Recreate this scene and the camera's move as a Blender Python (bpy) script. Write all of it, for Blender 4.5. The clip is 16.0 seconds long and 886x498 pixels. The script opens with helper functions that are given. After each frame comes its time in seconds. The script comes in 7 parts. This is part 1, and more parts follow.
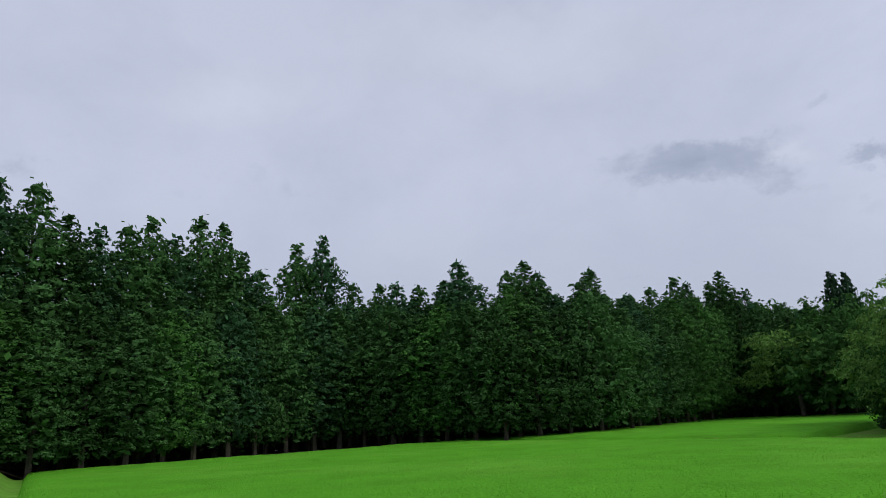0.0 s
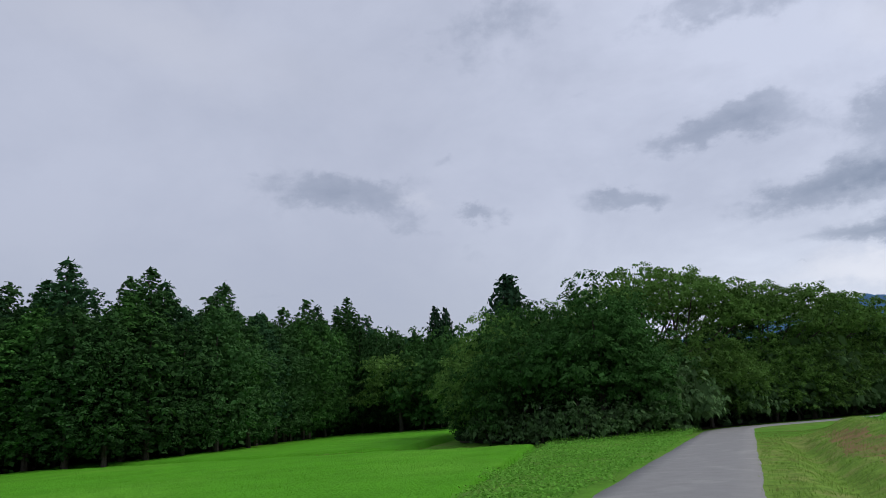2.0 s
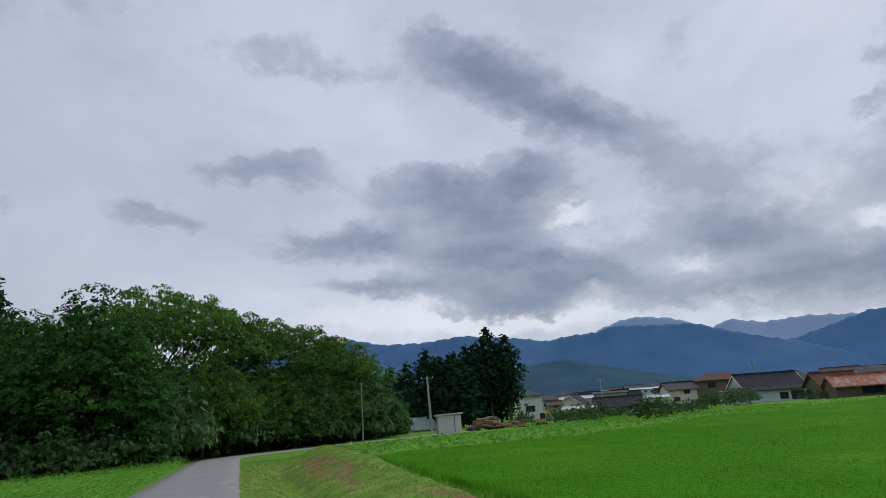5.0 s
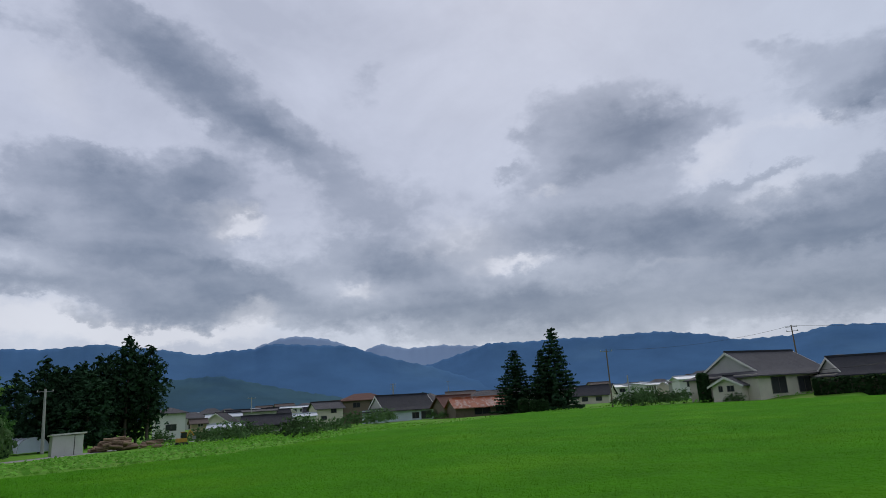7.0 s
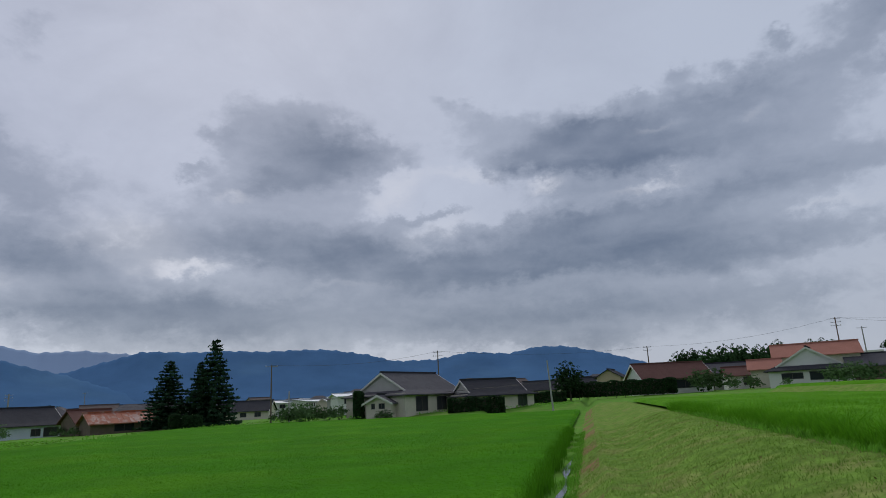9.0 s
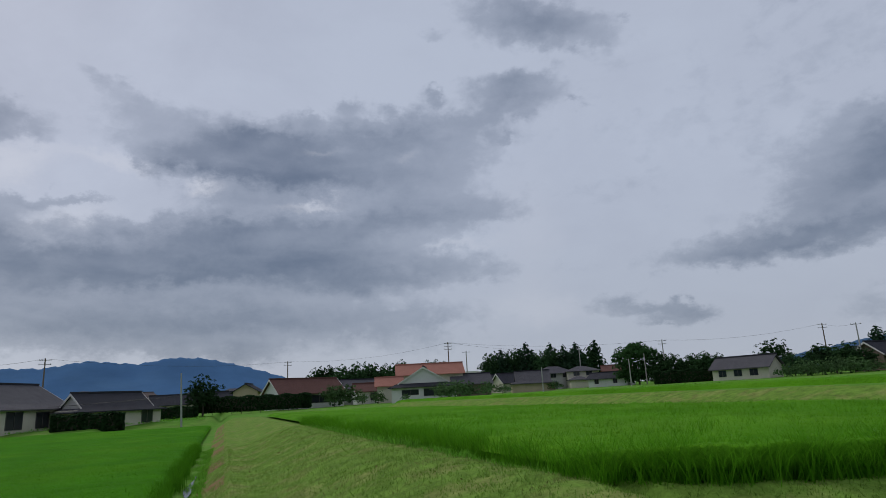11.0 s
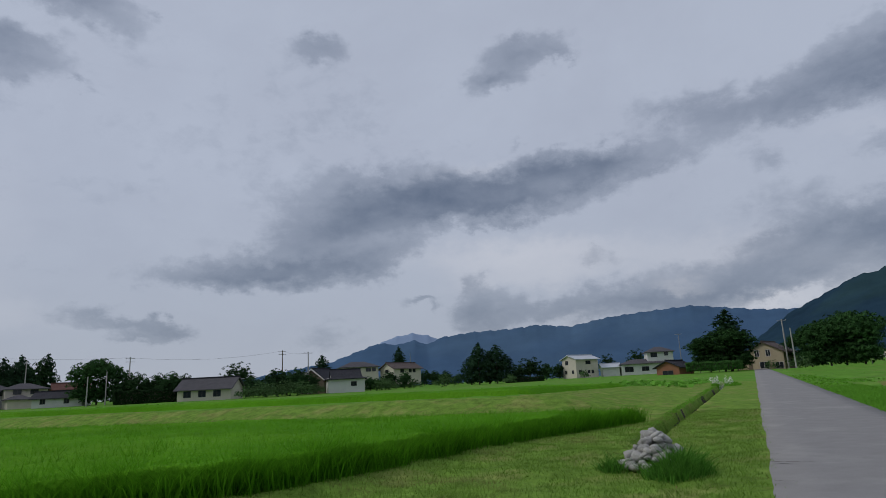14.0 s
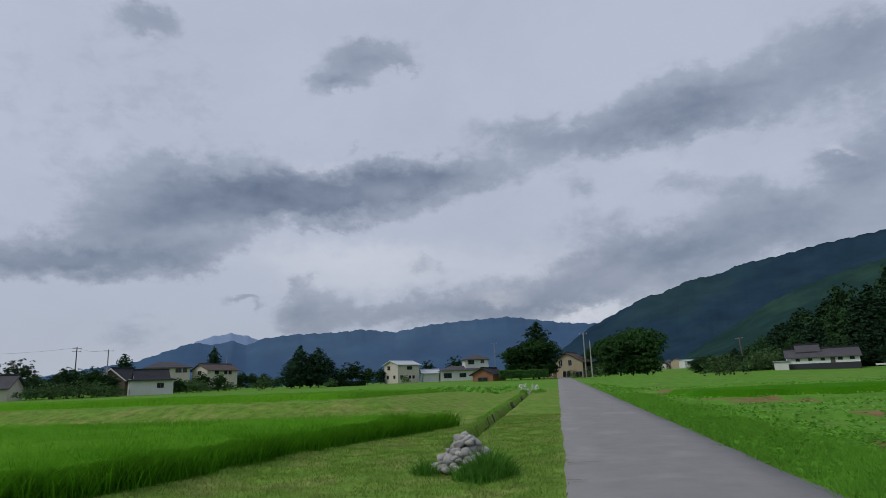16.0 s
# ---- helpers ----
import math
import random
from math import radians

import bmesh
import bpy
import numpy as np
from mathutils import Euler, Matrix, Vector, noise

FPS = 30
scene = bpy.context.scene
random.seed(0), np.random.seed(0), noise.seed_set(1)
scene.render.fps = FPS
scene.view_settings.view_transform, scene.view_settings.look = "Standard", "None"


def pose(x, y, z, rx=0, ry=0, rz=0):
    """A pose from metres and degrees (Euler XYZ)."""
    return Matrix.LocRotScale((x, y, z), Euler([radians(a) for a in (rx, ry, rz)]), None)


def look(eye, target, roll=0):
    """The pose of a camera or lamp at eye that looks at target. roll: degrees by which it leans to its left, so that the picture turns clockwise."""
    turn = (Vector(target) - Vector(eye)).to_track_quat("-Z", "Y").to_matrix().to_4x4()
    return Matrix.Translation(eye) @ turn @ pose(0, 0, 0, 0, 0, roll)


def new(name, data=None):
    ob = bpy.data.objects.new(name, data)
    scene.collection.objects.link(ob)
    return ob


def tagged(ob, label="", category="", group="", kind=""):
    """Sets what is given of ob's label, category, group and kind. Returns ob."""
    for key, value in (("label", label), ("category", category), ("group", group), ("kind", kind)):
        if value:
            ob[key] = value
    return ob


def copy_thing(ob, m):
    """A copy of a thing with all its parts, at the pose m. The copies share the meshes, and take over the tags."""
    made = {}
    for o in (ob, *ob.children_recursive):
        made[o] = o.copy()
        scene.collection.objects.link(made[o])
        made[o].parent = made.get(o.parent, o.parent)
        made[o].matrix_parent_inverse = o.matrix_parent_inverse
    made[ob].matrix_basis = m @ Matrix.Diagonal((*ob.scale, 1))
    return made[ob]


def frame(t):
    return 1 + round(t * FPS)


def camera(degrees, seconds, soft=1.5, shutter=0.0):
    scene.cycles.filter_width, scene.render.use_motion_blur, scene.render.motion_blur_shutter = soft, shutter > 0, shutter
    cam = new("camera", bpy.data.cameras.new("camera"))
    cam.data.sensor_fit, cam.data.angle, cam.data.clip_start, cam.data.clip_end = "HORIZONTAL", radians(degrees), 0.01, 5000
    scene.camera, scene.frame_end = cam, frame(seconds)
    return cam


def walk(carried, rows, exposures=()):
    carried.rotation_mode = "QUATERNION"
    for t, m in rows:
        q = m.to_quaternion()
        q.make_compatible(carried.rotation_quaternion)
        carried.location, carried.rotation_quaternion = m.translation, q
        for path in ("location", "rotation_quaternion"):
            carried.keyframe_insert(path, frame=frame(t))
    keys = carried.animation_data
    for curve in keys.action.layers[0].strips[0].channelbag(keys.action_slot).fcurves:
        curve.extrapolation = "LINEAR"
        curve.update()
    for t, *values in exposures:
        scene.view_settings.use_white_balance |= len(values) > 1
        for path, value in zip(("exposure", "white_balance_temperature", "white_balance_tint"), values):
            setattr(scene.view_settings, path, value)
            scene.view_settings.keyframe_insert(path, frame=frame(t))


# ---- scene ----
# ---------------------------------------------------------------- camera
EYE = 1.5
cam = camera(70.36, 16.0, soft=0.85)
PATH = [
    (0.0, pose(0, 0, EYE, 105.37, 3.07, 58.06)),
    (0.5, pose(0, 0, EYE, 105.33, 3.48, 50.29)),
    (1.0, pose(0, 0, EYE, 105.20, 3.82, 41.78)),
    (1.5, pose(0, 0, EYE, 105.06, 4.17, 32.95)),
    (2.0, pose(0, 0, EYE, 104.85, 4.33, 25.31)),
    (2.5, pose(0, 0, EYE, 104.77, 4.05, 19.21)),
    (3.0, pose(0, 0, EYE, 104.65, 4.15, 12.09)),
    (3.5, pose(0, 0, EYE, 104.53, 3.89, 5.78)),
    (4.0, pose(0, 0, EYE, 104.45, 3.89, -1.57)),
    (6.5, pose(0, 0, EYE, 103.99, 3.50, -40.31)),
    (7.0, pose(0, 0, EYE, 103.86, 3.38, -47.65)),
    (7.5, pose(0, 0, EYE, 103.76, 3.51, -55.70)),
    (8.0, pose(0, 0, EYE, 103.64, 3.46, -63.39)),
    (8.5, pose(0, 0, EYE, 103.59, 3.06, -70.09)),
    (9.0, pose(0, 0, EYE, 103.62, 2.74, -77.18)),
    (11.5, pose(0, 0, EYE, 103.14, 2.88, -116.57)),
    (12.0, pose(0, 0, EYE, 103.01, 2.76, -124.17)),
    (12.5, pose(0, 0, EYE, 102.97, 2.69, -131.64)),
    (13.0, pose(0, 0, EYE, 102.89, 2.70, -138.96)),
    (13.5, pose(0, 0, EYE, 102.86, 2.93, -146.63)),
    (14.0, pose(0, 0, EYE, 102.77, 2.76, -154.00)),
    (14.5, pose(0, 0, EYE, 102.70, 2.29, -159.15)),
    (15.0, pose(0, 0, EYE, 102.65, 2.28, -163.16)),
    (15.5, pose(0, 0, EYE, 102.60, 2.23, -166.74)),
    (16.0, pose(0, 0, EYE, 102.48, 2.08, -169.84)),
]
walk(cam, PATH, exposures=[(0.0, 0.45), (2.0, 0.33), (4.0, 0.25), (6.5, 0.18), (8.0, 0.04), (12.5, -0.06), (14.0, -0.10), (16.0, 0.04)])

# ---------------------------------------------------------------- sky and sun
SUN_AZ, SUN_EL = 62.0, 42.0   # degrees clockwise from +y, and above the horizon
world = bpy.data.worlds.new("overcast_sky")
scene.world = world
world.use_nodes = True
wt = world.node_tree
wt.nodes.clear()


def wmath(op, a, b=None, c=None, clamp=False):
    n = wt.nodes.new("ShaderNodeMath")
    n.operation = op
    n.use_clamp = clamp
    for k, v in enumerate((a, b, c)):
        if v is None:
            continue
        if isinstance(v, (int, float)):
            n.inputs[k].default_value = v
        else:
            wt.links.new(v, n.inputs[k])
    return n.outputs[0]


def wvec(op, a, b=None, scale=None):
    n = wt.nodes.new("ShaderNodeVectorMath")
    n.operation = op
    for k, v in enumerate((a, b)):
        if v is None:
            continue
        if isinstance(v, tuple):
            n.inputs[k].default_value = v
        else:
            wt.links.new(v, n.inputs[k])
    if scale is not None:
        n.inputs["Scale"].default_value = scale
    return n


def wmix(fac, a, b):
    n = wt.nodes.new("ShaderNodeMix")
    n.data_type = "RGBA"
    if isinstance(fac, (int, float)):
        n.inputs[0].default_value = fac
    else:
        wt.links.new(fac, n.inputs[0])
    for k, v in ((6, a), (7, b)):
        if isinstance(v, tuple):
            n.inputs[k].default_value = (*v, 1)
        else:
            wt.links.new(v, n.inputs[k])
    return n.outputs[2]


def wnoise(vector, scale, detail, rough=0.55, distort=0.0):
    n = wt.nodes.new("ShaderNodeTexNoise")
    n.inputs["Scale"].default_value = scale
    n.inputs["Detail"].default_value = detail
    n.inputs["Roughness"].default_value = rough
    n.inputs["Distortion"].default_value = distort
    wt.links.new(vector, n.inputs["Vector"])
    return n


coord = wt.nodes.new("ShaderNodeTexCoord").outputs["Generated"]
unit = wvec("NORMALIZE", coord).outputs[0]
sep = wt.nodes.new("ShaderNodeSeparateXYZ")
wt.links.new(unit, sep.inputs[0])
# azimuth is counted from CUT so that its jump lies behind the walk's turn
CUT = 56.0
turned = wt.nodes.new("ShaderNodeVectorRotate")
turned.rotation_type = "Z_AXIS"
turned.inputs["Angle"].default_value = radians(CUT)
wt.links.new(unit, turned.inputs["Vector"])
sep2 = wt.nodes.new("ShaderNodeSeparateXYZ")
wt.links.new(turned.outputs[0], sep2.inputs[0])
az_deg = wmath("MULTIPLY", wmath("ARCTAN2", sep2.outputs[0], sep2.outputs[1]), 57.29578)
el_deg = wmath("MULTIPLY", wmath("ARCSINE", sep.outputs[2]), 57.29578)
# ragged cloud edges: the directions are shaken by noise at two sizes
flat = wt.nodes.new("ShaderNodeMapping")
flat.inputs["Scale"].default_value = (1.0, 1.0, 1.55)
wt.links.new(unit, flat.inputs["Vector"])
shake_a = wvec("SUBTRACT", wnoise(flat.outputs[0], 7.0, 3.0, 0.6).outputs["Color"], (0.5, 0.5, 0.5)).outputs[0]
shake_b = wvec("SUBTRACT", wnoise(flat.outputs[0], 26.0, 5.0, 0.65).outputs["Color"], (0.5, 0.5, 0.5)).outputs[0]
shake = wvec("ADD", wvec("SCALE", shake_a, scale=4.0).outputs[0], wvec("SCALE", shake_b, scale=3.0).outputs[0]).outputs[0]
joined = wt.nodes.new("ShaderNodeCombineXYZ")
wt.links.new(az_deg, joined.inputs[0])
wt.links.new(el_deg, joined.inputs[1])
place = wvec("MULTIPLY", wvec("ADD", joined.outputs[0], shake).outputs[0], (1.0, 1.0, 0.0)).outputs[0]
place_sep = wt.nodes.new("ShaderNodeSeparateXYZ")
wt.links.new(place, place_sep.inputs[0])
place_x, place_y = place_sep.outputs[0], place_sep.outputs[1]
cover_sum = None


gap_sum = None


def patch(total, az, el, half_w, half_h, tilt, density):
    """Adds one soft ragged patch of sky to a running sum: its middle, half sizes and tilt in degrees."""
    m = wt.nodes.new("ShaderNodeMapping")
    m.vector_type = "TEXTURE"
    m.inputs["Location"].default_value = (az - CUT, el, 0)
    m.inputs["Rotation"].default_value = (0, 0, radians(tilt))
    m.inputs["Scale"].default_value = (1.18 * half_w / math.cos(radians(el)), 1.18 * half_h, 100000.0)
    if total is None:
        wt.links.new(place, m.inputs["Vector"])
    else:
        # the sum so far rides along in z, scaled to nothing, so that the patches are worked out one after another
        chain = wt.nodes.new("ShaderNodeCombineXYZ")
        wt.links.new(place_x, chain.inputs[0])
        wt.links.new(place_y, chain.inputs[1])
        wt.links.new(total, chain.inputs[2])
        wt.links.new(chain.outputs[0], m.inputs["Vector"])
    dist = wvec("DOT_PRODUCT", m.outputs[0], m.outputs[0]).outputs["Value"]
    fall = wmath("POWER", 0.42, dist)
    return wmath("MULTIPLY", fall, density) if total is None else wmath("MULTIPLY_ADD", fall, density, total)


def cloud(*spec):
    """One grey cloud under the sheet."""
    global cover_sum
    cover_sum = patch(cover_sum, *spec)


def gap(*spec):
    """One brighter, thinner stretch of the sheet."""
    global gap_sum
    gap_sum = patch(gap_sum, *spec)


cloud(-35.0, 20.4, 4.9, 1.6, -3, 0.36)
cloud(-28.9, 18.4, 2.3, 1.1, -40, 0.16)
cloud(-20.2, 17.6, 1.9, 0.7, -17, 0.30)
cloud(-22.8, 22.6, 1.6, 0.7, 5, 0.18)
cloud(-58.9, 29.1, 2.5, 0.7, -2, 0.07)
cloud(-89.1, 24.1, 1.9, 0.9, 11, 0.09)
cloud(-93.3, 20.8, 2.1, 0.9, 11, 0.18)
cloud(-80.0, 19.5, 1.8, 0.7, 5, 0.14)
cloud(-73.2, 22.1, 3.3, 1.7, 3, 0.13)
cloud(-71.6, 20.4, 2.9, 0.9, 22, 0.11)
cloud(-39.7, 11.7, 2.3, 0.4, -7, 0.14)
cloud(-52.0, 16.3, 3.1, 0.6, -5, 0.09)
cloud(-87.6, 19.9, 7.9, 2.7, 8, 0.09)
cloud(-45.3, 19.5, 13.8, 5.0, -7, 0.06)
cloud(-23.7, 15.2, 5.2, 2.2, -14, 0.12)
cloud(-32.1, 20.5, 4.0, 1.1, 3, 0.29)
cloud(-27.3, 18.4, 3.2, 1.8, 6, 0.14)
cloud(-20.0, 18.0, 2.0, 0.9, 3, 0.25)
cloud(-7.1, 16.7, 3.9, 0.9, -9, 0.50)
cloud(1.2, 21.5, 4.6, 1.4, 0, 0.60)
cloud(5.4, 22.5, 1.9, 1.0, 15, 0.32)
cloud(-9.8, 26.6, 1.7, 0.9, 1, 0.22)
cloud(-13.8, 28.9, 2.3, 1.2, 4, 0.14)
cloud(-22.5, 32.2, 6.1, 2.4, -1, 0.22)
cloud(-15.4, 34.6, 4.3, 1.6, -9, 0.28)
cloud(1.4, 31.1, 4.9, 1.3, -1, 0.32)
cloud(10.4, 29.9, 5.4, 1.4, -8, 0.32)
cloud(25.3, 28.1, 8.5, 2.0, -27, 0.50)
cloud(30.8, 24.4, 3.4, 1.5, -27, 0.32)
cloud(21.8, 31.5, 5.0, 1.6, -14, 0.32)
cloud(20.8, 19.5, 6.1, 1.6, -5, 0.75)
cloud(18.5, 17.6, 5.0, 2.0, -9, 0.50)
cloud(27.2, 20.1, 1.9, 1.2, 8, 0.60)
cloud(23.8, 16.5, 5.0, 2.4, -11, 0.42)
cloud(17.0, 21.8, 2.2, 0.8, -10, 0.29)
cloud(8.8, 15.2, 4.8, 1.2, 2, 0.65)
cloud(12.1, 15.8, 2.5, 0.8, -7, 0.35)
cloud(27.9, 11.4, 8.4, 1.3, -12, 0.70)
cloud(20.3, 13.1, 5.6, 1.9, -8, 0.42)
cloud(12.5, 11.0, 4.7, 0.9, -2, 0.60)
cloud(22.2, 9.4, 7.3, 1.5, -8, 0.45)
cloud(17.7, 8.2, 2.9, 0.4, -6, 0.40)
cloud(6.2, 9.2, 1.3, 0.2, -5, 0.35)
cloud(28.7, 8.5, 5.0, 1.2, -9, 0.30)
cloud(28.5, 27.0, 5.1, 2.2, -30, 0.43)
cloud(23.5, 29.5, 4.2, 1.9, -15, 0.25)
cloud(33.8, 23.7, 2.4, 1.3, -27, 0.36)
cloud(41.8, 28.9, 2.3, 1.5, 42, 0.35)
cloud(27.2, 20.2, 2.0, 1.3, 7, 0.45)
cloud(26.6, 16.0, 4.8, 1.8, 5, 0.35)
cloud(30.7, 11.0, 4.7, 1.4, -8, 0.60)
cloud(25.2, 8.4, 3.8, 1.2, 1, 0.35)
cloud(30.0, 17.2, 1.5, 0.5, 4, 0.30)
cloud(38.3, 20.6, 2.6, 1.8, -50, 0.28)
cloud(43.9, 17.8, 5.2, 2.3, 0, 0.38)
cloud(44.3, 13.0, 5.3, 1.5, -9, 0.85)
cloud(46.8, 9.6, 6.5, 1.9, -2, 0.50)
cloud(38.5, 8.1, 5.1, 0.9, -1, 0.50)
cloud(36.0, 12.5, 3.0, 1.1, 1, 0.25)
cloud(51.8, 7.9, 7.6, 1.6, -3, 0.30)
cloud(62.7, 25.3, 5.2, 1.8, -1, 0.50)
cloud(65.1, 21.8, 6.2, 1.9, -4, 0.80)
cloud(70.0, 22.2, 3.4, 1.4, -9, 0.50)
cloud(60.5, 19.4, 4.3, 1.0, 10, 0.55)
cloud(54.9, 20.5, 1.0, 0.5, -3, 0.50)
cloud(57.0, 23.2, 1.5, 0.7, -4, 0.35)
cloud(64.4, 14.5, 9.4, 1.8, -2, 0.95)
cloud(62.6, 12.8, 8.1, 1.4, -5, 0.60)
cloud(70.9, 13.5, 4.1, 1.4, -7, 0.40)
cloud(60.3, 17.1, 3.3, 1.3, -5, 0.22)
cloud(66.8, 17.8, 5.0, 1.8, -7, 0.32)
cloud(59.6, 8.4, 10.2, 1.8, -1, 0.40)
cloud(69.8, 8.1, 12.1, 1.8, -1, 0.36)
cloud(89.8, 21.6, 5.5, 1.6, -4, 0.65)
cloud(93.5, 22.2, 2.5, 1.2, -2, 0.50)
cloud(82.0, 24.7, 4.0, 1.2, -4, 0.36)
cloud(78.9, 26.8, 2.4, 0.7, -14, 0.32)
cloud(84.5, 21.2, 2.2, 0.7, -6, 0.38)
cloud(88.8, 14.7, 6.8, 1.6, 1, 0.50)
cloud(84.3, 12.4, 10.2, 1.2, 3, 0.60)
cloud(77.4, 11.2, 11.3, 1.3, 3, 0.45)
cloud(91.3, 17.7, 4.1, 0.8, -4, 0.40)
cloud(78.3, 16.9, 2.1, 0.4, 6, 0.35)
cloud(74.3, 16.5, 2.2, 0.4, 7, 0.30)
cloud(81.4, 8.2, 12.7, 1.6, -1, 0.36)
cloud(88.9, 4.7, 4.3, 0.7, -7, 0.20)
cloud(92.0, 21.7, 5.6, 1.6, 6, 0.75)
cloud(103.9, 24.1, 7.4, 1.6, 2, 0.75)
cloud(97.2, 19.7, 5.1, 1.2, 1, 0.60)
cloud(106.5, 21.5, 5.8, 1.7, 4, 0.55)
cloud(106.5, 18.7, 5.8, 1.6, 3, 0.50)
cloud(100.1, 15.4, 11.6, 1.3, 4, 0.90)
cloud(99.9, 11.1, 12.2, 1.2, -0, 0.85)
cloud(93.6, 12.6, 7.7, 0.9, 4, 0.35)
cloud(101.6, 13.1, 9.7, 1.0, 2, 0.30)
cloud(100.4, 26.6, 1.0, 0.7, 8, 0.45)
cloud(109.4, 27.0, 0.9, 0.5, 4, 0.45)
cloud(117.0, 27.3, 3.2, 1.1, -7, 0.62)
cloud(116.4, 25.6, 2.4, 1.1, 1, 0.42)
cloud(97.0, 25.4, 0.7, 0.5, 10, 0.30)
cloud(123.0, 25.4, 0.7, 0.3, -2, 0.30)
cloud(116.3, 23.2, 0.7, 0.3, 0, 0.30)
cloud(118.5, 32.7, 4.0, 1.9, -14, 0.60)
cloud(122.5, 31.1, 3.6, 1.3, -16, 0.45)
cloud(129.3, 33.9, 2.2, 0.6, -5, 0.35)
cloud(109.4, 32.5, 1.1, 0.8, 6, 0.30)
cloud(127.9, 31.3, 0.7, 0.3, -4, 0.25)
cloud(143.3, 30.3, 1.7, 1.3, 8, 0.25)
cloud(160.5, 27.0, 1.9, 0.7, -4, 0.38)
cloud(127.9, 6.8, 4.8, 0.8, -6, 0.50)
cloud(128.1, 5.4, 1.4, 0.4, -3, 0.35)
cloud(131.0, 6.1, 1.4, 0.7, -4, 0.28)
cloud(134.1, 19.6, 10.5, 9.0, -6, 0.08)
cloud(149.9, 24.3, 10.2, 3.6, -14, 0.14)
cloud(91.3, 8.1, 5.4, 1.5, 2, 0.32)
cloud(103.1, 7.4, 6.7, 0.9, -0, 0.20)
cloud(91.5, 5.1, 2.2, 0.8, -0, 0.30)
cloud(138.0, 10.8, 6.2, 1.1, -2, 0.90)
cloud(147.1, 14.8, 6.1, 2.3, 14, 0.90)
cloud(153.6, 17.4, 7.4, 1.8, -3, 0.90)
cloud(160.5, 16.5, 5.6, 1.3, 0, 0.60)
cloud(167.5, 18.3, 5.8, 1.3, 5, 0.60)
cloud(147.0, 11.5, 4.6, 0.9, 11, 0.48)
cloud(163.5, 29.4, 3.3, 1.2, 2, 0.60)
cloud(160.8, 27.4, 2.1, 0.9, 9, 0.45)
cloud(167.5, 28.4, 1.2, 0.5, -9, 0.38)
cloud(143.3, 30.5, 1.8, 1.1, 3, 0.28)
cloud(162.8, 21.5, 0.7, 0.4, -6, 0.25)
cloud(152.1, 8.5, 1.7, 0.4, 2, 0.55)
cloud(153.4, 7.4, 0.4, 0.6, -3, 0.35)
cloud(157.0, 9.6, 1.0, 2.1, -3, 0.45)
cloud(158.1, 8.5, 1.6, 1.5, -3, 0.30)
cloud(168.1, 11.3, 1.6, 1.0, -6, 0.45)
cloud(158.2, 6.5, 2.5, 1.1, -3, 0.30)
cloud(143.4, 5.5, 3.0, 1.2, -2, 0.28)
cloud(130.1, 21.7, 11.2, 4.2, 6, 0.10)
cloud(170.3, 19.1, 5.4, 1.3, 3, 0.50)
cloud(179.2, 22.2, 5.2, 1.6, -9, 0.45)
cloud(187.6, 22.1, 4.9, 1.8, 3, 0.42)
cloud(192.6, 22.8, 4.1, 2.0, 5, 0.52)
cloud(198.5, 22.0, 4.6, 2.2, -1, 0.48)
cloud(204.4, 24.5, 4.4, 2.3, -1, 0.36)
cloud(207.6, 24.7, 2.6, 2.2, -20, 0.26)
cloud(205.3, 15.6, 2.3, 1.4, 5, 0.60)
cloud(192.8, 16.6, 3.3, 1.1, -9, 0.36)
cloud(183.5, 17.3, 1.8, 0.9, -6, 0.32)
cloud(198.2, 13.8, 3.9, 1.2, -10, 0.30)
cloud(202.4, 12.0, 4.7, 1.6, 2, 0.38)
cloud(186.6, 12.4, 5.7, 2.5, -6, 0.16)
cloud(191.1, 10.5, 7.0, 2.0, 4, 0.28)
cloud(178.3, 9.1, 9.6, 2.0, -3, 0.22)
cloud(165.8, 6.5, 7.6, 1.1, -2, 0.22)
cloud(181.7, 13.9, 4.7, 1.8, -5, 0.18)
cloud(210.0, 18.2, 3.8, 2.4, -5, 0.40)
cloud(210.0, 10.8, 3.7, 2.0, 1, 0.35)
gap(-49.4, 32.3, 16.0, 4.7, -7, 0.35)
gap(-77.5, 28.0, 6.8, 2.6, 6, 0.35)
gap(-26.5, 19.6, 3.1, 0.8, -15, 0.35)
gap(-61.7, 16.1, 12.8, 3.1, -2, 0.20)
gap(29.7, 16.3, 2.3, 0.9, 10, 0.70)
gap(25.8, 17.5, 3.1, 0.6, -1, 0.50)
gap(13.8, 8.6, 5.9, 1.1, -6, 0.60)
gap(25.4, 6.8, 6.5, 0.7, -7, 0.60)
gap(31.6, 8.3, 1.2, 1.0, -9, 0.60)
gap(10.6, 7.3, 7.5, 1.0, -5, 0.60)
gap(-1.2, 27.3, 10.0, 2.9, -2, 0.20)
gap(15.4, 25.3, 3.9, 1.9, -29, 0.35)
gap(50.5, 14.1, 4.6, 1.8, -2, 0.60)
gap(40.8, 10.9, 1.9, 0.8, -1, 0.70)
gap(30.5, 16.5, 1.5, 0.7, 4, 0.50)
gap(55.4, 11.8, 2.8, 0.6, -3, 0.70)
gap(73.1, 18.7, 2.6, 1.3, 12, 0.55)
gap(77.1, 15.2, 3.9, 1.3, 12, 0.50)
gap(30.9, 8.6, 1.9, 1.4, 0, 0.70)
gap(58.5, 18.3, 1.5, 0.5, -4, 0.60)
gap(80.7, 20.3, 3.4, 0.6, 3, 0.50)
